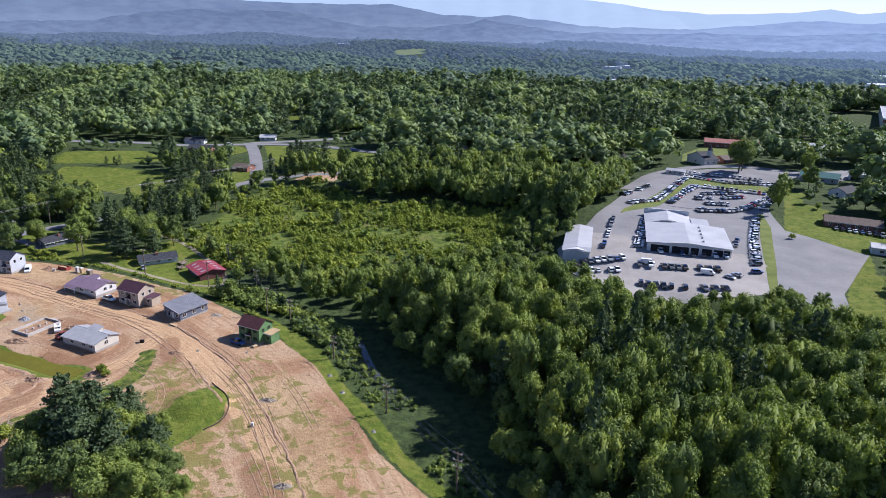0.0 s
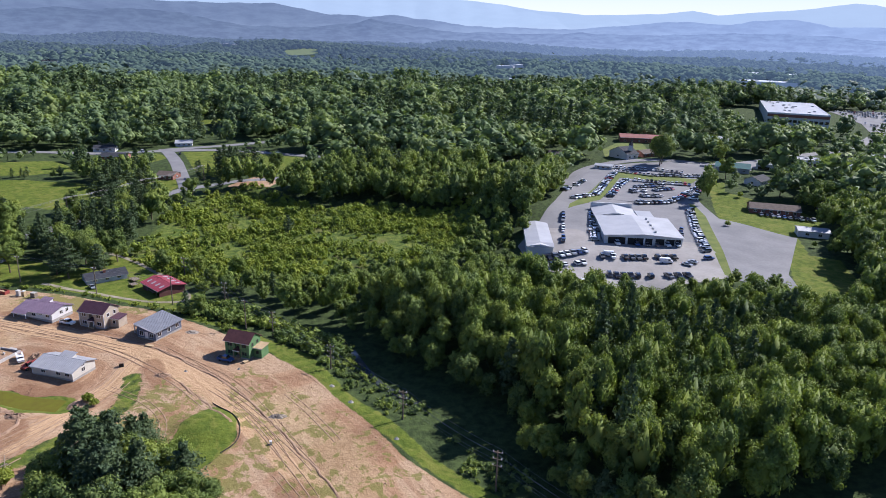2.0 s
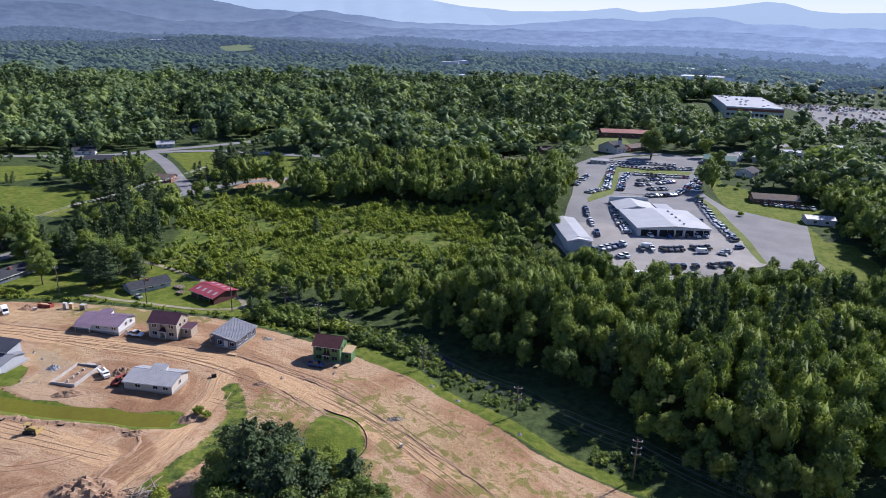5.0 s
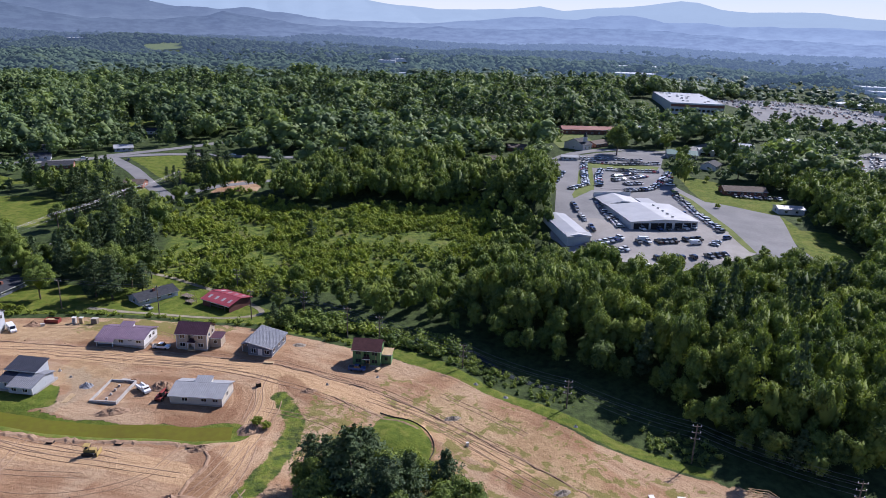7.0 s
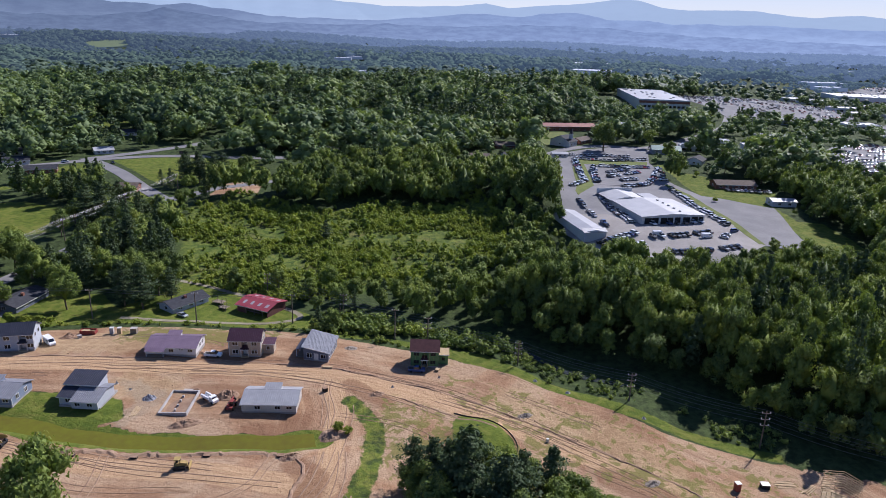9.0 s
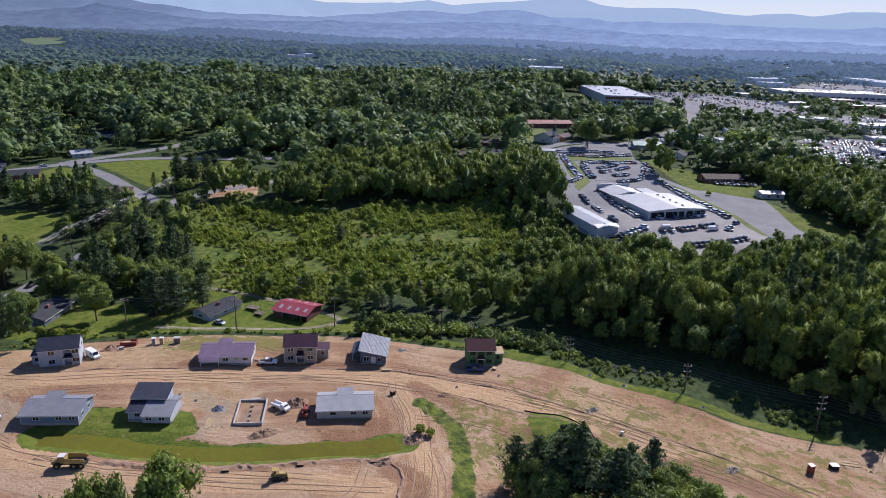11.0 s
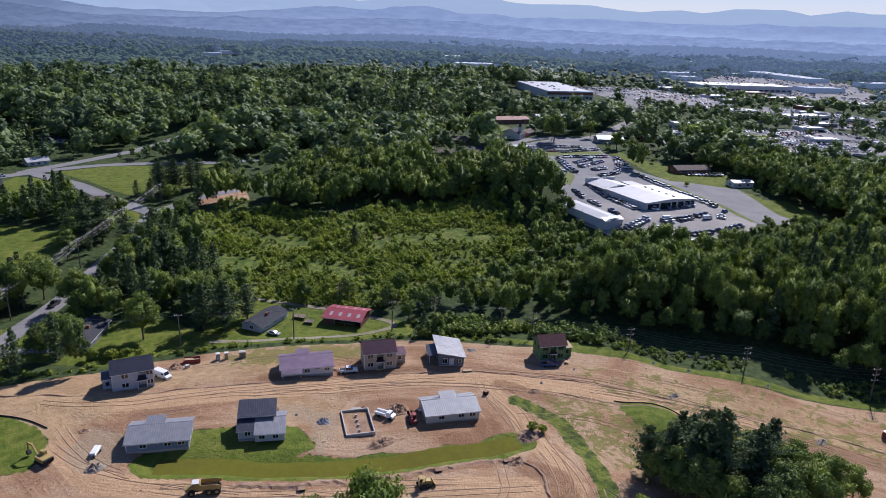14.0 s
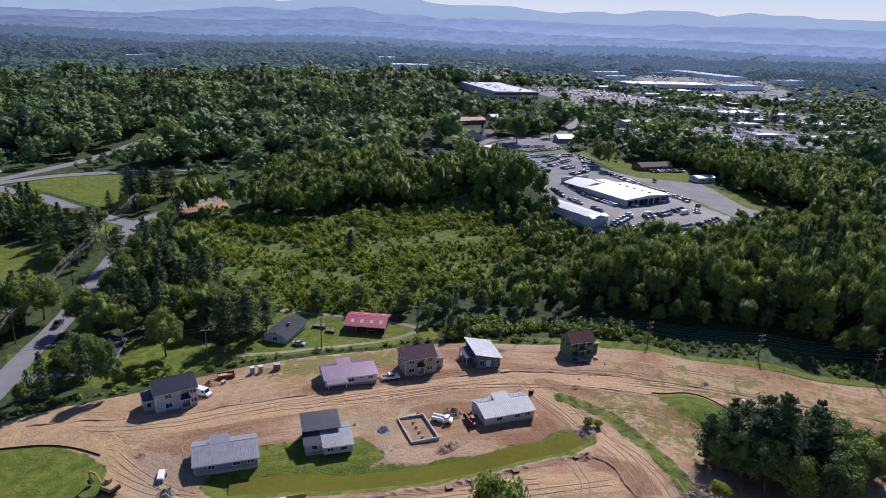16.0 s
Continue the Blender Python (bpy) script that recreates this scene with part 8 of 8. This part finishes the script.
def excavator(x, y, turn):
    ob = thing("excavator", pose(x, y, zat(x, y), 0, 0, turn), "yellow tracked excavator with its boom raised", "excavator")
    tracks(ob, 1.0, 3.4, 0.42, 0.55)
    part("house", Build().box(-1.2, -1.2, 0.95, 1.2, 2.0, 1.9), YELLOW, ob)
    cab = part("cab", Build().prism("x", -1.15, -0.25, [(-1.4, 1.0), (-1.3, 2.8), (0.1, 2.8), (0.2, 1.91), (-0.9, 1.91)]), YELLOW, ob)
    part("cab_window", Build().box(-1.05, -1.42, 1.5, -0.35, -1.37, 2.6), GLASS, cab)
    part("boom", Build().prism("x", 0.0, 0.4, [(-1.0, 1.5), (-3.2, 4.2), (-5.0, 3.9), (-5.0, 3.6), (-3.3, 3.7), (-0.6, 1.2)]), YELLOW, ob)
    part("stick", Build().prism("x", 0.06, 0.34, [(-4.8, 4.1), (-5.2, 4.0), (-5.5, 1.6), (-5.2, 1.6)]), YELLOW, ob)
    part("bucket", Build().prism("x", -0.25, 0.65, [(-5.7, 1.6), (-5.1, 1.6), (-4.6, 1.0), (-5.0, 0.6), (-5.6, 0.9)]), DARK, ob)
    part("counterweight", Build().box(-1.2, 2.0, 0.95, 1.2, 2.5, 1.8), DARK, ob)


def telehandler(x, y, turn):
    ob = thing("telehandler", pose(x, y, zat(x, y), 0, 0, turn), "red forklift loader beside the cottage", "telehandler")
    part("chassis", Build().box(-0.9, -2.0, 0.6, 0.9, 2.0, 1.2), RED_M, ob)
    part("cab", Build().box(-0.9, -0.6, 1.2, -0.05, 0.9, 2.4), GLASS, ob)
    part("cab_roof", Build().box(-0.95, -0.7, 2.4, 0.0, 1.0, 2.5), RED_M, ob)
    part("boom", Build().prism("x", 0.15, 0.5, [(2.0, 1.6), (2.0, 2.0), (-3.4, 1.7), (-3.4, 1.3)]), RED_M, ob)
    part("fork", Build().box(-0.3, -4.4, 0.4, 0.0, -3.3, 0.5).box(-0.3, -3.4, 0.4, 0.9, -3.3, 1.4), DARK, ob)
    for s in (-1, 1):
        wheel(ob, s * 0.95, -1.4, 0.55, 0.4)
        wheel(ob, s * 0.95, 1.4, 0.55, 0.4)


def box_truck(x, y, turn):
    ob = thing("box_truck", pose(x, y, zat(x, y), 0, 0, turn), "white work truck with a bare flat bed", "truck")
    part("cab", Build().prism("x", -0.95, 0.95, [(-2.9, 0.5), (-2.9, 1.2), (-2.2, 1.4), (-1.8, 2.1), (-0.8, 2.1), (-0.7, 0.5)]), PAINTS["white"], ob)
    part("windscreen", Build().box(-0.8, -2.12, 1.5, 0.8, -1.98, 1.95), GLASS, ob)
    part("bed", Build().box(-1.05, -0.6, 0.8, 1.05, 3.0, 1.0), TRIM, ob)
    part("tool_box", Build().box(-1.05, -0.5, 1.0, -0.6, 2.9, 1.6), PAINTS["white"], ob)
    part("tool_box", Build().box(0.6, -0.5, 1.0, 1.05, 2.9, 1.6), PAINTS["white"], ob)
    for s in (-1, 1):
        for wy in (-2.0, 1.7):
            part("wheel", Build().tube((s * 0.75, wy, 0.42), (s * 1.0, wy, 0.42), 0.42, 0.42, 12), RUBBER, ob)


def trailer(x, y, turn, label):
    ob = thing("trailer", pose(x, y, zat(x, y), 0, 0, turn), label, "trailer")
    part("deck", Build().box(-0.9, -2.2, 0.55, 0.9, 2.2, 0.7), STEEL, ob)
    part("load", Build().box(-0.7, -1.9, 0.7, 0.6, 1.7, 1.1), PAINTS["white"], ob)
    part("drawbar", Build().box(-0.08, -3.6, 0.5, 0.08, -2.2, 0.62), DARK, ob)
    for s in (-1, 1):
        part("wheel", Build().tube((s * 0.92, 0.3, 0.34), (s * 1.12, 0.3, 0.34), 0.34, 0.34, 12), RUBBER, ob)


dump_truck(-136.0, 173.2, -118)
dozer(-105.3, 150.7, 70)
excavator(-155.4, 199.5, 200)
telehandler(-91.9, 170.6, 150)
box_truck(-95.4, 175.5, 25)
trailer(-147.2, 196.8, -35, "pale flat trailer with a long load")


def tyre_tracks():
    """Pairs of wheel marks with pushed up edges, along the haul roads and in loops over the graded ground."""
    rng = random.Random(55)
    loops = [[(-150 + 40 * i / 9, 165 - 26 * math.sin(i / 2.6)) for i in range(10)], [(-128, 150), (-112, 140), (-96, 138), (-88, 146)], [(-140, 170), (-124, 154), (-104, 142), (-90, 128)],
             [(-60, 166), (-62, 156), (-66, 146), (-72, 136)], [(-72, 158), (-62, 152), (-57, 143), (-60, 132)], [(-148, 190), (-146, 204), (-138, 210), (-124, 206)],
             [(-118, 222), (-104, 216), (-92, 208), (-84, 198)], [(-40, 150), (-30, 134), (-22, 116), (-18, 98)], [(-34, 160), (-22, 142), (-13, 124), (-8, 104)], [(-96, 128), (-110, 124), (-122, 134), (-132, 150)]]
    v, f = [], []
    for k in range(30):
        line = (MAIN_ROAD, MAIN_ROAD, BRANCH, SOUTH_TRACK, loops[k % 10], loops[(k * 3) % 10])[k % 6]
        pts = curve_points(line, 1.6)
        run = rng.randint(14, 46)
        a = rng.randint(0, max(0, len(pts) - run))
        off = rng.gauss(0, 2.6 if k % 6 < 4 else 4.0)
        ph, sw = rng.uniform(0, 6.28), rng.uniform(0.5, 2.4)
        for gauge in (-0.75, 0.75):
            first, w = True, rng.uniform(0.10, 0.20)
            for i in range(a, min(a + run, len(pts))):
                p = pts[i]
                d = (pts[min(i + 1, len(pts) - 1)] - pts[max(i - 1, 0)]).normalized()
                side = Vector((d.y, -d.x, 0))
                c = p + side * (off + gauge + sw * math.sin(i * 0.11 + ph))
                x0, y0 = np.array([c.x]), np.array([c.y])
                grass = max(float(inside(x0, y0, LAWNS[q])[0]) for q in (0, 1, 2))
                if float(inside(x0, y0, SITE)[0]) < 1.5 or grass > -1 or float(seg_dist(x0, y0, SWALE)[0][0]) < 5 or math.hypot(c.x + 57, c.y - 116) < 15:
                    first = True
                    continue
                for o, up in ((-w, -0.02), (-w * 0.4, 0.05), (w * 0.4, 0.05), (w, -0.02)):
                    q = c + side * o
                    v.append((q.x, q.y, zat(q.x, q.y) + up))
                if not first:
                    n = len(v) - 8
                    f += [(n + j, n + j + 1, n + j + 5, n + j + 4) for j in range(3)]
                first = False
    me = bpy.data.meshes.new("tyre_tracks")
    me.from_pydata(v, [], f)
    me.materials.append(RUT)
    tagged(on_plan(new("tyre_tracks", me)), "dark wheel marks pressed into the graded clay", "tracks", kind="stuff")


RUT = surface("churned_clay", (0.165, 0.098, 0.062), (0.330, 0.232, 0.155), 0.35, 3.0, 0.98, bump=0.6)
tyre_tracks()


def earth_clods():
    """Loose clods and stones over the graded ground, thickest off the haul roads and along the ridges."""
    rng = np.random.default_rng(91)
    lumps = []
    for q in range(4):
        v, f = core_lump(rng, np.array([0, 0, 0.45]), np.array([0.5, 0.42, 0.5]))
        lumps.append((v + rng.normal(0, 0.06, v.shape), f))
    x, y, r2 = jitter_grid(-172, 4, 98, 238, 1.5, 92)
    road = np.minimum(seg_dist(x, y, MAIN_ROAD)[0], seg_dist(x, y, BRANCH)[0])
    ridge = np.minimum(seg_dist(x, y, NORTH_BERM)[0], seg_dist(x, y, [(-88, 148), (-100, 154), (-112.4, 160), (-123, 165), (-131, 172)])[0])
    lawn = np.maximum.reduce([inside(x, y, LAWNS[q]) for q in (0, 1, 2)])
    near = 0.02 + 0.5 * (ridge < 1.6) + 0.16 * (noise_field(x, y, 0.07) > 0.26)
    keep = (inside(x, y, SITE) > 1.5) & (road > 3.2) & (lawn < -1) & (seg_dist(x, y, SWALE)[0] > 4.5) & (r2.uniform(0, 1, len(x)) < near)
    x, y = x[keep], y[keep]
    hh = r2.uniform(0.26, 0.42, len(x))
    scatter("earth_clods", np.stack([x, y, hh, r2.uniform(0.25, 0.7, len(x))], 1), 93, lumps, EARTH, "loose clay clods strewn over the graded ground", "clods")


earth_clods()
